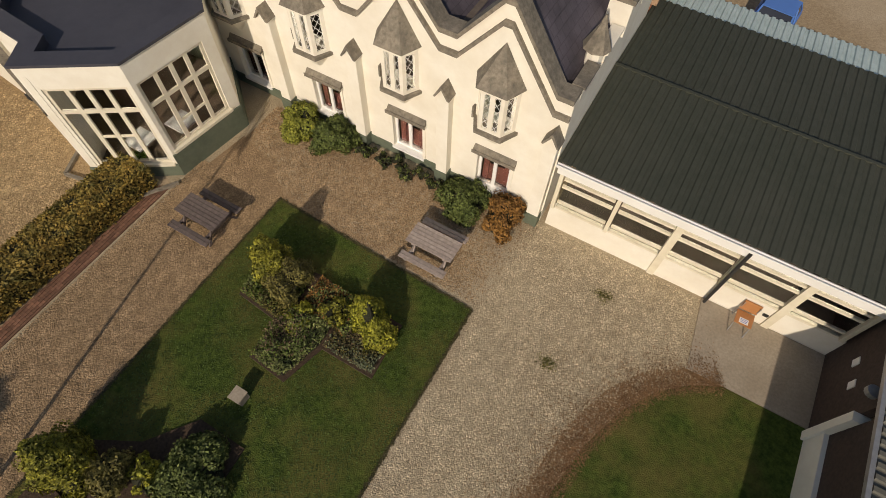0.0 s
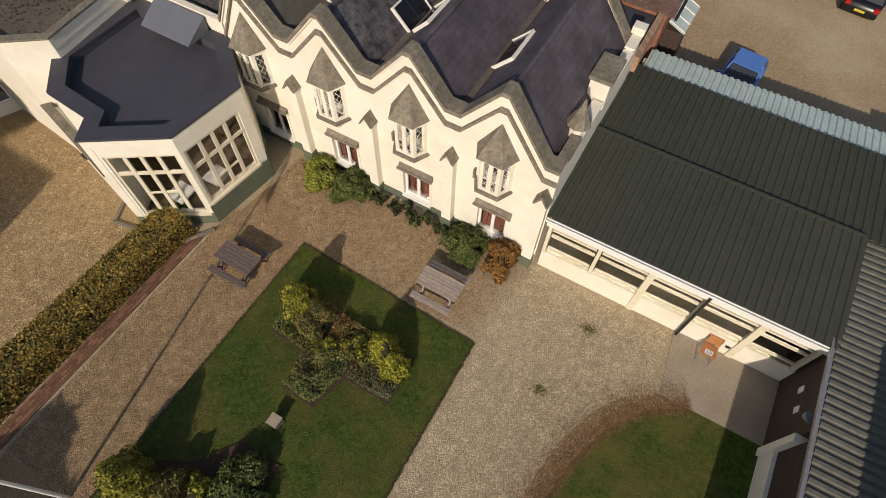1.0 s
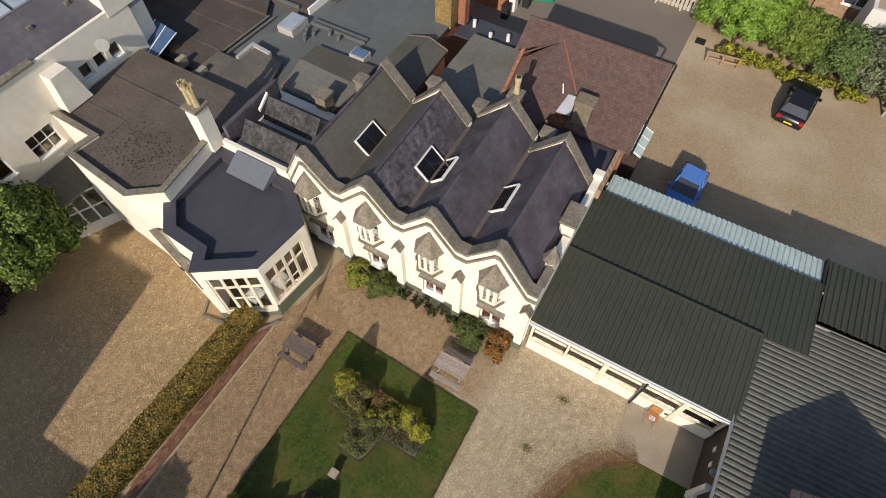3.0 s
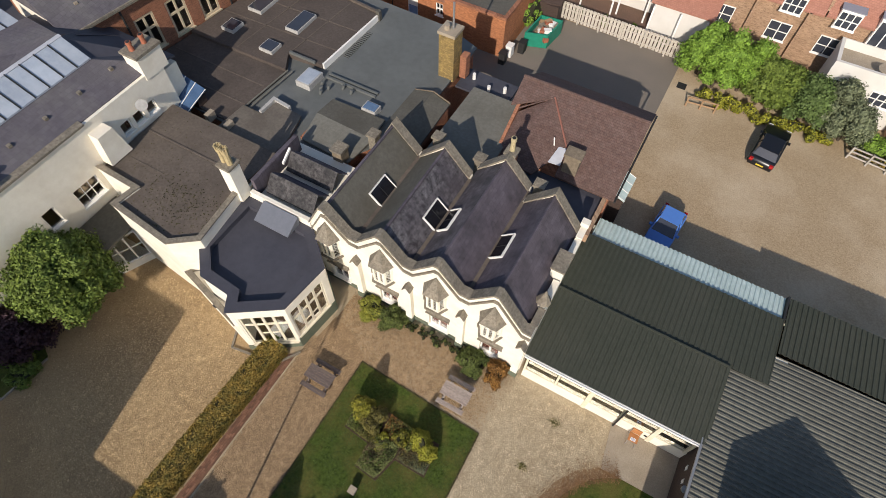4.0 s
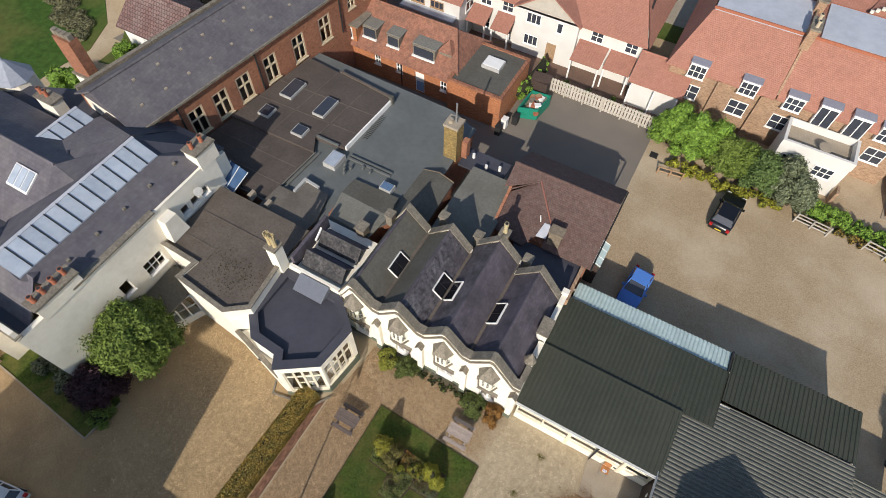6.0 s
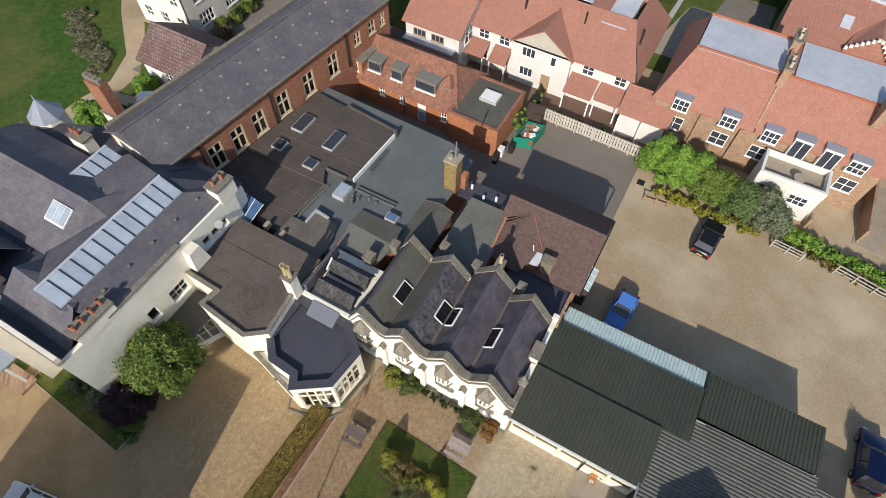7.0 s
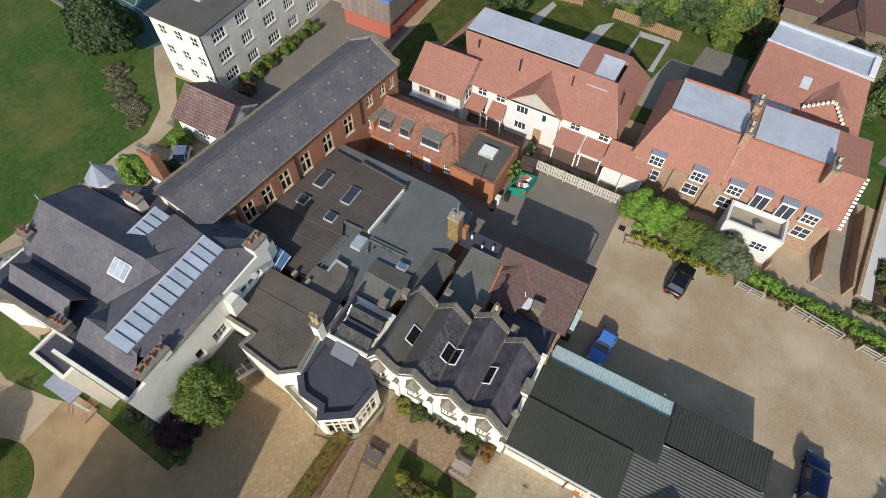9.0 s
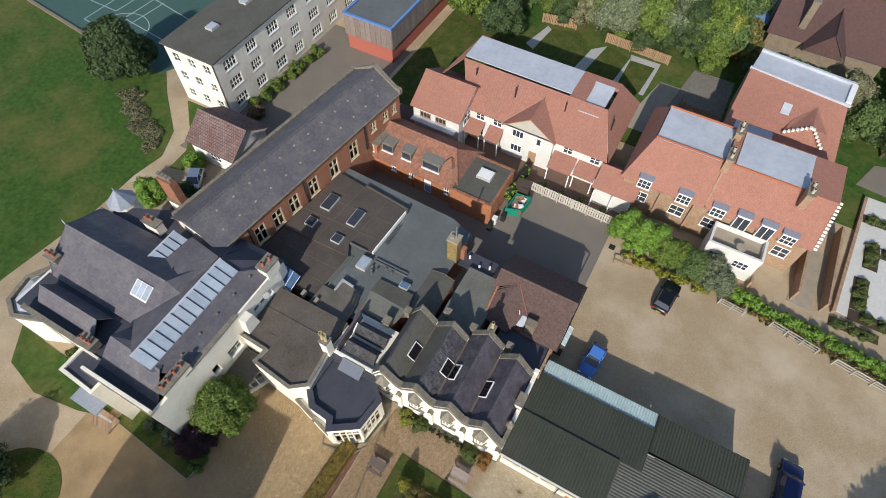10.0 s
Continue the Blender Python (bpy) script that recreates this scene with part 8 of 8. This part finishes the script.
pebbles("loose_gravel", 90000, 1.9, 11.2, -13.5, -0.1, 0.023, lambda x, y: ((x < 7.6) | (y < -2.6)) & (x < 5.4 + 3.4 * np.clip((y + 9.5) / 7.0, 0, 1)), M_PEBBLE, "loose tan gravel stones on the court")
pebbles("loose_gravel", 50000, -8.6, 2.0, -3.8, -0.4, 0.023, lambda x, y: rng.random(len(x)) < np.clip((2.0 - x) / 2.5, 0, 1), M_PEBBLE_B, "loose tan gravel stones before the cottage")
pebbles("loose_gravel", 45000, -9.2, -5.95, -14.5, -3.8, 0.023, lambda x, y: y < 5, M_PEBBLE_B, "loose brown gravel stones on the path", 0.026)
pebbles("loose_gravel", 70000, -21.0, -11.2, -17.5, -5.0, 0.026, lambda x, y: ((y < -6.6) | (x < -13.5)) & (rng.random(len(x)) < np.clip((x + 21) / 6, 0, 1)) & (rng.random(len(x)) < np.clip((y + 17.5) / 4, 0, 1)), M_PEBBLE_D, "loose gravel stones on the drive", 0.012)


# ---- picnic tables ----
def picnic_table(x, y, label, m=None):
    t = thing("picnic_table", (x, y, 0), label, "table", "picnic tables")
    m = m or M_WOOD
    for k in range(6):
        y0 = y - 0.39 + k * 0.131
        part("board", box(x - 0.8, x + 0.8, y0, y0 + 0.118, 0.72, 0.76), m, t)
    for s in (-1, 1):
        for k in range(2):
            y0 = y + s * 0.72 - 0.13 + k * 0.135
            part("seat_board", box(x - 0.8, x + 0.8, y0, y0 + 0.122, 0.42, 0.46), m, t)
    for dx in (-0.55, 0.55):
        part("bearer", box(x + dx - 0.04, x + dx + 0.04, y - 0.38, y + 0.38, 0.62, 0.719), m, t)
        part("seat_bearer", box(x + dx - 0.04, x + dx + 0.04, y - 0.84, y + 0.84, 0.33, 0.419), m, t)
        for s in (-1, 1):
            part("leg", extrude([(x + dx + 0.041, y + s * 0.3, 0.71), (x + dx + 0.041, y + s * 0.22, 0.71), (x + dx + 0.041, y + s * 0.6, 0), (x + dx + 0.041, y + s * 0.69, 0)], (0.05, 0, 0)), m, t)
    return t


picnic_table(-0.27, -2.92, "weathered grey wooden picnic table on the gravel", mat("silver_grey_wood", (0.42, 0.35, 0.31), (0.28, 0.23, 0.205), 0.85, scale=9, bump=0.35, piece=0.12))
picnic_table(-7.15, -5.72, "dark weathered wooden picnic table on the gravel", mat("dark_grey_wood", (0.17, 0.13, 0.12), (0.10, 0.08, 0.07), 0.85, scale=9, bump=0.35, piece=0.12))

# stone block on the lawn
s_ = thing("stone_plinth", (-2.44, -9.6, 0.05), "pale square stone plinth on the lawn", "plinth")
part("block", box(-2.6, -2.28, -9.78, -9.46, 0.0, 0.42), M_STONE, s_)
part("top", box(-2.63, -2.25, -9.81, -9.43, 0.42, 0.47), M_CONC, s_)

# chair with a notice by the glazed wall
c_ = thing("garden_chair", (8.85, -0.35, 0.05), "tan plastic chair holding a paper notice", "chair")
M_TAN = mat("tan_plastic", (0.46, 0.20, 0.075), (0.40, 0.17, 0.06), 0.5, scale=4, bump=0)
part("seat", box(8.6, 9.1, -0.6, -0.14, 0.45, 0.49), M_TAN, c_)
part("backrest", extrude([(8.6, -0.14, 0.55), (9.1, -0.14, 0.55), (9.1, -0.06, 0.92), (8.6, -0.06, 0.92)], (0, 0.03, 0)), M_TAN, c_)
for x in (8.62, 9.08):
    part("leg", tube((x, -0.58, 0.45), (x, -0.72, 0.05), 0.016, 8), M_METAL, c_)
    part("leg", tube((x, -0.12, 0.9), (x, -0.1, 0.05), 0.016, 8), M_METAL, c_)
pp = thing("paper_notice", (8.85, -0.45, 0.49), "white paper notice with blue lines", "notice")
part("sheet", box(8.72, 8.98, -0.56, -0.38, 0.49, 0.496), M_WHITE, pp)
for k in range(3):
    part("line", box(8.75, 8.95, -0.53 + k * 0.05, -0.51 + k * 0.05, 0.496, 0.499), mat("blue_ink", (0.1, 0.16, 0.5), None, 0.6, bump=0), pp)

# flagpole
fp = thing("flagpole", (-6.42, -14.45, 0), "white flagpole with a blue flag", "flagpole")
part("pole", tube((-6.42, -14.45, 0), (-6.42, -14.45, 8.3), 0.06, 12, None, 0.035), M_WHITE, fp)
part("finial", tube((-6.42, -14.45, 8.3), (-6.42, -14.45, 8.38), 0.12, 14, None, 0.1), M_WHITE, fp)
bm = bmesh.new()
g_ = [[bm.verts.new((-6.42 + 0.04 + 0.55 * u_ * 0.5 + 0.05 * math.sin(u_ * 5 + v_ * 2), -14.45 + 0.12 * math.sin(u_ * 6 + v_ * 3) + 0.6 * u_ * 0.5, 8.15 - 1.0 * v_ - 0.75 * u_ * u_)) for u_ in np.linspace(0, 1, 9)] for v_ in np.linspace(0, 1, 6)]
for i in range(5):
    for j in range(8):
        bm.faces.new((g_[i][j], g_[i][j + 1], g_[i + 1][j + 1], g_[i + 1][j]))
part("flag", bm, mat("blue_cloth", (0.05, 0.12, 0.48), (0.035, 0.09, 0.38), 0.8, scale=3, bump=0.1), fp, "hanging blue flag", True)

# edging boards and the kerbs
def strip(name, pts, w, h, m, label):
    bm = bmesh.new()
    for a, b in zip(pts[:-1], pts[1:]):
        a, b = Vector((*a, 0)), Vector((*b, 0))
        u = (b - a).normalized()
        obox(bm, a, u, Vector((-u.y, u.x, 0)), Z, 0, (b - a).length, -w / 2, w / 2, 0, h)
    return solid(name, bm, m, label, "edging", kind="structure")


strip("kerb", [(-31.0, -14.45), (-21.45, -15.12), (-21.2, -12.3)], 0.1, 0.1, M_CONC, "pale stone edging of the strip of lawn")
strip("kerb", [(-9.15, -5.0), (-9.9, -6.2), (-12.7, -6.7), (-13.2, -5.6)], 0.12, 0.12, M_STONE, "grey stone edging round the sun room")
M_EDGE = mat("red_edging", (0.20, 0.105, 0.065), (0.11, 0.06, 0.04), 0.9, scale=5, stain=(0.12, 0.08, 0.05), stain_scale=0.8, bump=0.5)
sheet("brick_edging", [(-9.78, -5.5), (-9.3, -5.2), (-9.4, -30), (-9.85, -30)], 0.035, M_EDGE, "worn red brick edging beside the hedge", "paving", thick=0.1)
edging = bpy.data.objects["brick_edging"]
M_EBRICK = mat("edging_brick", (0.26, 0.13, 0.08), (0.15, 0.075, 0.05), 0.9, scale=9, stain=(0.13, 0.085, 0.055), stain_scale=2, bump=0.5, piece=0.35)
brick_me = mesh("brick", obox(bmesh.new(), (0, 0, 0), X, Y, Z, -0.05, 0.05, -0.105, 0.105, -0.01, 0.02), M_EBRICK)
for row in range(4):
    for k in range(40):
        y = -5.7 - k * 0.22 - (0.11 if row % 2 else 0)
        b_ = new("brick", brick_me)
        b_.parent = edging
        b_.location = Vector((-9.69 + row * 0.112 - 0.004 * k, y, 0.035 + rng.normal(0, 0.003))) - edging.location
        b_.rotation_euler = (0, 0, rng.normal(0, 0.03))

# ---- vehicles ----
def car(m4, body_m, label, length=4.2, width=1.75, height=1.45, van=False, tail=True):
    """A car that looks along +Y, built about its own middle."""
    t = new("car")
    t["base"] = [0, 0, 0]
    tagged(t, label, "car", "parked cars")
    L, W, H = length / 2, width / 2, height
    belt = 0.92 if not van else 1.05
    prof = [(-L, 0.45), (-L + 0.06, 0.72), (-L + 0.25, belt - 0.02), (-L + 0.6, belt + 0.02), (L * 0.42, belt), (L * 0.8, belt - 0.12), (L - 0.1, 0.7), (L, 0.5), (L - 0.04, 0.3), (-L + 0.05, 0.3)]
    bm = bmesh.new()
    rows = []
    for f, dz in ((-1, 0), (-0.94, 0.03), (0.94, 0.03), (1, 0)):
        rows.append([bm.verts.new((f * W * (1 - 0.10 * max(0, abs(yy) / L - 0.72) / 0.28), yy, zz + (dz if zz > 0.6 else 0))) for yy, zz in prof])
    n = len(prof)
    for a, b in zip(rows[:-1], rows[1:]):
        for i in range(n):
            j = (i + 1) % n
            bm.faces.new((a[i], a[j], b[j], b[i]))
    bm.faces.new(rows[0]), bm.faces.new(rows[-1][::-1])
    body = part("body", bm, body_m, t, "", True)
    # cabin: dark glass with a painted roof
    y0, y1 = -L + (0.35 if not van else 0.15), L * 0.42
    ya, yb = y0 + 0.38, y1 - (0.85 if not van else 0.7)
    bm = bmesh.new()
    lo = [bm.verts.new(p) for p in ((-W * 0.93, y0, belt), (W * 0.93, y0, belt), (W * 0.93, y1, belt), (-W * 0.93, y1, belt))]
    hi = [bm.verts.new(p) for p in ((-W * 0.74, ya, H - 0.03), (W * 0.74, ya, H - 0.03), (W * 0.74, yb, H - 0.03), (-W * 0.74, yb, H - 0.03))]
    bm.faces.new(lo[::-1]), bm.faces.new(hi)
    for i in range(4):
        bm.faces.new((lo[i], lo[(i + 1) % 4], hi[(i + 1) % 4], hi[i]))
    part("glass", bm, M_SKYGLASS, t, "dark car windows")
    bm = prism([(-W * 0.76, ya - 0.05), (W * 0.76, ya - 0.05), (W * 0.76, yb + 0.06), (-W * 0.76, yb + 0.06)], H - 0.035, H)
    part("roof", bm, body_m, t)
    for sx in (-1, 1):
        for pa, pb in (((sx * W * 0.93, y0, belt), (sx * W * 0.75, ya, H - 0.02)), ((sx * W * 0.93, y1, belt), (sx * W * 0.75, yb, H - 0.02)), ((sx * W * 0.935, (y0 + y1) / 2, belt), (sx * W * 0.75, (ya + yb) / 2, H - 0.02))):
            part("pillar", tube(pa, pb, 0.04, 6), body_m, t)
        part("mirror", box(sx * (W + 0.08) - 0.09, sx * (W + 0.08) + 0.09, y1 - 0.45, y1 - 0.3, belt, belt + 0.14), body_m, t)
        part("headlight", box(sx * W * 0.72 - 0.16, sx * W * 0.72 + 0.16, L - 0.2, L - 0.015, 0.58, 0.72), M_WHITE, t)
        part("tail_light", box(sx * W * 0.78 - 0.12, sx * W * 0.78 + 0.12, -L - 0.012, -L + 0.16, 0.66, 0.86), M_RED, t)
        for yy in (-L + 0.8, L - 0.85):
            wl = part("wheel", tube((sx * (W - 0.2), yy, 0.31), (sx * (W + 0.005), yy, 0.31), 0.31, 18), M_BLACK, t)
            part("rim", tube((sx * (W + 0.005), yy, 0.31), (sx * (W + 0.02), yy, 0.31), 0.19, 14), M_METAL, wl)
    part("plate", box(-0.26, 0.26, -L - 0.02, -L - 0.002, 0.48, 0.6), M_YPLATE, t)
    part("front_plate", box(-0.26, 0.26, L + 0.002, L + 0.02, 0.4, 0.52), M_WHITE, t)
    t.matrix_basis = m4
    return t


def paint(name, c):
    m = mat(name, c, tuple(v * 0.92 for v in c), 0.3, scale=2, bump=0, spec=0.4)
    m.node_tree.nodes["Principled BSDF"].inputs["Coat Weight"].default_value = 0.15
    return m


M_RED = mat("red_lens", (0.45, 0.02, 0.02), (0.35, 0.015, 0.015), 0.2, bump=0)
M_YPLATE = mat("yellow_plate", (0.65, 0.5, 0.05), (0.6, 0.45, 0.05), 0.5, bump=0)
car(pose(10.65, 23.85, 0, 0, 0, -7), paint("black_paint", (0.008, 0.009, 0.012)), "black hatchback parked on the sandy car park", 4.3, 1.8, 1.45)
car(pose(6.25, 13.1, 0, 0, 0, 174), paint("blue_paint_car", (0.09, 0.22, 0.60)), "light blue small hatchback behind the glazed hall", 3.7, 1.65, 1.45)
car(pose(25.65, 10.5, 0, 0, 0, -1), paint("navy_paint", (0.014, 0.024, 0.085)), "dark blue people carrier on the car park", 4.5, 1.85, 1.75, True)
car(pose(-44.6, 11.2, 0, 0, 0, -150), paint("white_paint_car", (0.72, 0.73, 0.75)), "white car by the hall", 4.1, 1.75, 1.45)
car(pose(-23.4, -20.2, 0, 0, 0, 100), paint("pale_paint", (0.55, 0.57, 0.60)), "pale silver car on the drive", 4.3, 1.8, 1.45)

# ---- yard: fence, skip, bins ----
M_YARD = mat("worn_yard", (0.24, 0.215, 0.18), (0.17, 0.15, 0.125), 0.9, scale=3, stain=(0.12, 0.105, 0.085), stain_scale=0.6, bump=0.3)
M_PALEPAVE = mat("pale_slab", (0.44, 0.43, 0.40), (0.36, 0.35, 0.33), 0.85, scale=3, bump=0.1)
M_PALEWOOD = mat("pale_fence_wood", (0.55, 0.50, 0.43), (0.42, 0.38, 0.32), 0.85, scale=8, bump=0.3, piece=0.1)


M_GREYWOOD = mat("grey_fence_wood", (0.42, 0.39, 0.34), (0.30, 0.275, 0.24), 0.85, scale=8, bump=0.3, piece=0.12)


def fence(pts, post_step, height, rails, m, label, boards=0):
    t = thing("fence", (*pts[0], 0), label, "fence")
    for (xa, ya), (xb, yb) in zip(pts[:-1], pts[1:]):
        a, b = Vector((xa, ya, 0)), Vector((xb, yb, 0))
        L = (b - a).length
        u = (b - a).normalized()
        v = Vector((-u.y, u.x, 0))
        k = max(1, round(L / post_step))
        for i in range(k + 1):
            part("post", obox(bmesh.new(), a + u * (L * i / k), u, v, Z, -0.06, 0.06, -0.06, 0.06, 0, height), m, t)
        for z in rails:
            part("rail", obox(bmesh.new(), a, u, v, Z, 0, L, 0.061, 0.1, z, z + 0.12), m, t)
        if boards:
            nb = int(L / boards)
            for i in range(nb):
                part("slat", obox(bmesh.new(), a + u * (L * (i + 0.1) / nb), u, v, Z, 0, boards * 0.75, 0.101, 0.125, 0.1, height - 0.05), m, t)
    return t


fence([(-8.6, 30.5), (2.9, 30.2)], 1.9, 1.7, (0.3, 1.0, 1.45), M_PALEWOOD, "pale wooden yard fence with rails", 0.3)
fence([(4.2, 25.6), (6.3, 25.85)], 1.2, 0.9, (0.25, 0.7), M_OAK, "short brown rail fence")
fence([(15.8, 26.2), (18.4, 25.95)], 1.3, 1.1, (0.2, 0.55, 0.9), M_GREYWOOD, "pale rail fence among the ivy")
fence([(21.2, 26.1), (25.9, 25.2)], 1.5, 1.2, (0.25, 0.6, 1.0), M_GREYWOOD, "pale rail fence among the ivy")
fence([(27.6, 24.9), (38.5, 23.2)], 1.8, 1.2, (0.25, 0.6, 1.0), M_GREYWOOD, "long pale rail fence along the car park")
for pts in ([(-20.5, 62.4), (-15.2, 63.2)], [(-10.2, 62.6), (-0.4, 62.0)], [(3.5, 47), (3.5, 55)], [(4.0, 53.5), (8.6, 52.8)]):
    fence(pts, 1.8, 1.7, (0.3, 1.3), M_OAK, "brown board garden fence", 0.25)
for q in ([(-18.4, 61.5), (-18.9, 55.5), (-12.5, 53.2), (-11.6, 59.8), (-14.5, 63.0)], [(-10.6, 53.0), (-6.6, 52.9), (-5.9, 60.6), (-9.4, 62.4)], [(-5.3, 53.6), (-2.3, 53.8), (-1.9, 60.4), (-5.3, 60.4)]):
    sheet("small_lawn", q, 0.11, M_GRASS, "small dark clipped lawn", "lawn", thick=0.1)
for q in ([(-12.4, 53.0), (-10.8, 53.0), (-9.6, 61.8), (-11.4, 60.0)], [(-6.4, 53.0), (-5.5, 53.0), (-5.5, 61.4), (-5.7, 60.6)], [(-5.6, 60.5), (-1.3, 60.5), (-1.3, 61.7), (-5.8, 61.7)], [(-2.2, 54.0), (-1.5, 54.0), (-1.3, 60.5), (-1.8, 60.5)], [(-20.6, 56.5), (-19.1, 55.6), (-18.5, 61.4), (-19.3, 62.0)]):
    sheet("garden_paving", q, 0.08, M_PALEPAVE, "pale garden paving beside a lawn", "paving", thick=0.1)
sheet("garden_lane", [(-2.4, 47), (1.0, 47), (3.0, 58), (-0.2, 58)], 0.05, M_CONC, "worn pale garden lane", "path", thick=0.1)
sheet("garden_yard", [(1.2, 47), (9.2, 47), (9.2, 63), (3.4, 63)], 0.06, M_YARD, "worn grey brown garden yard between fences", "paving", thick=0.1)
sheet("shaded_garden", [(-34, 36), (-27, 36), (-24, 47), (-18, 58), (-34, 58)], 0.05, M_GRASS, "shady garden beside the white houses", "lawn", thick=0.1)
sk = thing("skip_shed", (-8.7, 27.2, 0), "green skip and dark shed with heaped rubbish", "skip")
M_SKIP = mat("green_skip", (0.02, 0.26, 0.17), (0.015, 0.20, 0.13), 0.5, scale=4, bump=0.1)
part("shed_roof", slab([(-9.9, 28.8, 2.1), (-8.0, 29.2, 2.1), (-8.0, 30.0, 2.4), (-9.9, 29.8, 2.4)], 0.1), M_DARKWOOD, sk)
part("shed_wall", box(-9.8, -8.1, 28.9, 29.9, 0, 2.0), M_DARKWOOD, sk)
part("bin", ring([(-9.5, 25.6), (-7.7, 26.2), (-7.4, 28.6), (-9.3, 28.4)], inset([(-9.5, 25.6), (-7.7, 26.2), (-7.4, 28.6), (-9.3, 28.4)], 0.12), 0.05, 1.3), M_SKIP, sk, "green painted steel skip")
part("bottom", prism([(-9.4, 25.75), (-7.85, 26.3), (-7.55, 28.5), (-9.2, 28.3)], 0.05, 0.7), M_STONE, sk)
for k in range(16):
    x, y = -8.5 + rng.uniform(-0.6, 0.6), 27.2 + rng.uniform(-1.0, 1.0)
    part("rubbish", obox(bmesh.new(), (x, y, 0.7), Vector((math.cos(k), math.sin(k), 0)), Vector((-math.sin(k), math.cos(k), 0)), Z, -0.3, 0.3, -0.2, 0.2, 0, rng.uniform(0.2, 0.7)), (M_STONE, M_OAK, M_WHITE, M_TERRA)[k % 4], sk)
for x, y, m in ((-10.0, 24.0, M_WHITE), (-9.3, 24.9, M_BLACK), (-10.1, 22.9, M_BLACK)):
    b_ = thing("wheelie_bin", (x, y, 0), "small bin in the yard", "bin", "bins in the yard")
    part("body", box(x - 0.25, x + 0.25, y - 0.3, y + 0.3, 0, 0.95), m, b_)
    part("lid", box(x - 0.28, x + 0.28, y - 0.33, y + 0.33, 0.95, 1.02), m, b_)
dr = thing("manhole", (1.6, 24.5, 0), "dark drain cover on the ground", "drain cover")
part("cover", box(3.0, 3.7, 27.2, 27.9, 0.0, 0.03), M_BLACK, dr)
cb = thing("drain_block", (1.0, 17.8, 0), "small dark box in the yard", "box")
part("box", box(-2.3, -1.5, 18.9, 19.6, 0.0, 0.5), M_BLACK, cb)

# ---- tennis court lines and the low bank beside it ----
M_LINE = mat("faded_line_paint", (0.42, 0.50, 0.48), (0.32, 0.40, 0.38), 0.8, scale=3, bump=0)
arc = [(-75.8 + 4.3 * math.cos(a), 28.4 + 4.3 * math.sin(a)) for a in np.linspace(0.1, 3.3, 22)]
for pts in ([(-76.4, 27.1), (-82.7, 27.7), (-82.5, 34.0)], [(-80.0, 31.6), (-92.0, 31.8)], [(-80.0, 31.6), (-79.6, 38.0)], [(-67.6, 29.8), (-77.5, 30.9), (-76.9, 40.0)], [(-75.6, 30.4), (-75.0, 37.0)],
            [(-76.9, 36.9), (-64.0, 34.9)], arc):
    strip("court_line", pts, 0.13, 0.075, M_LINE, "faded white court line")
strip("bank", [(-112, 29.0), (-94, 26.8), (-78.5, 24.9), (-72, 24.4)], 0.5, 0.28, M_OLDSTONE, "low brown stone edge of the court")
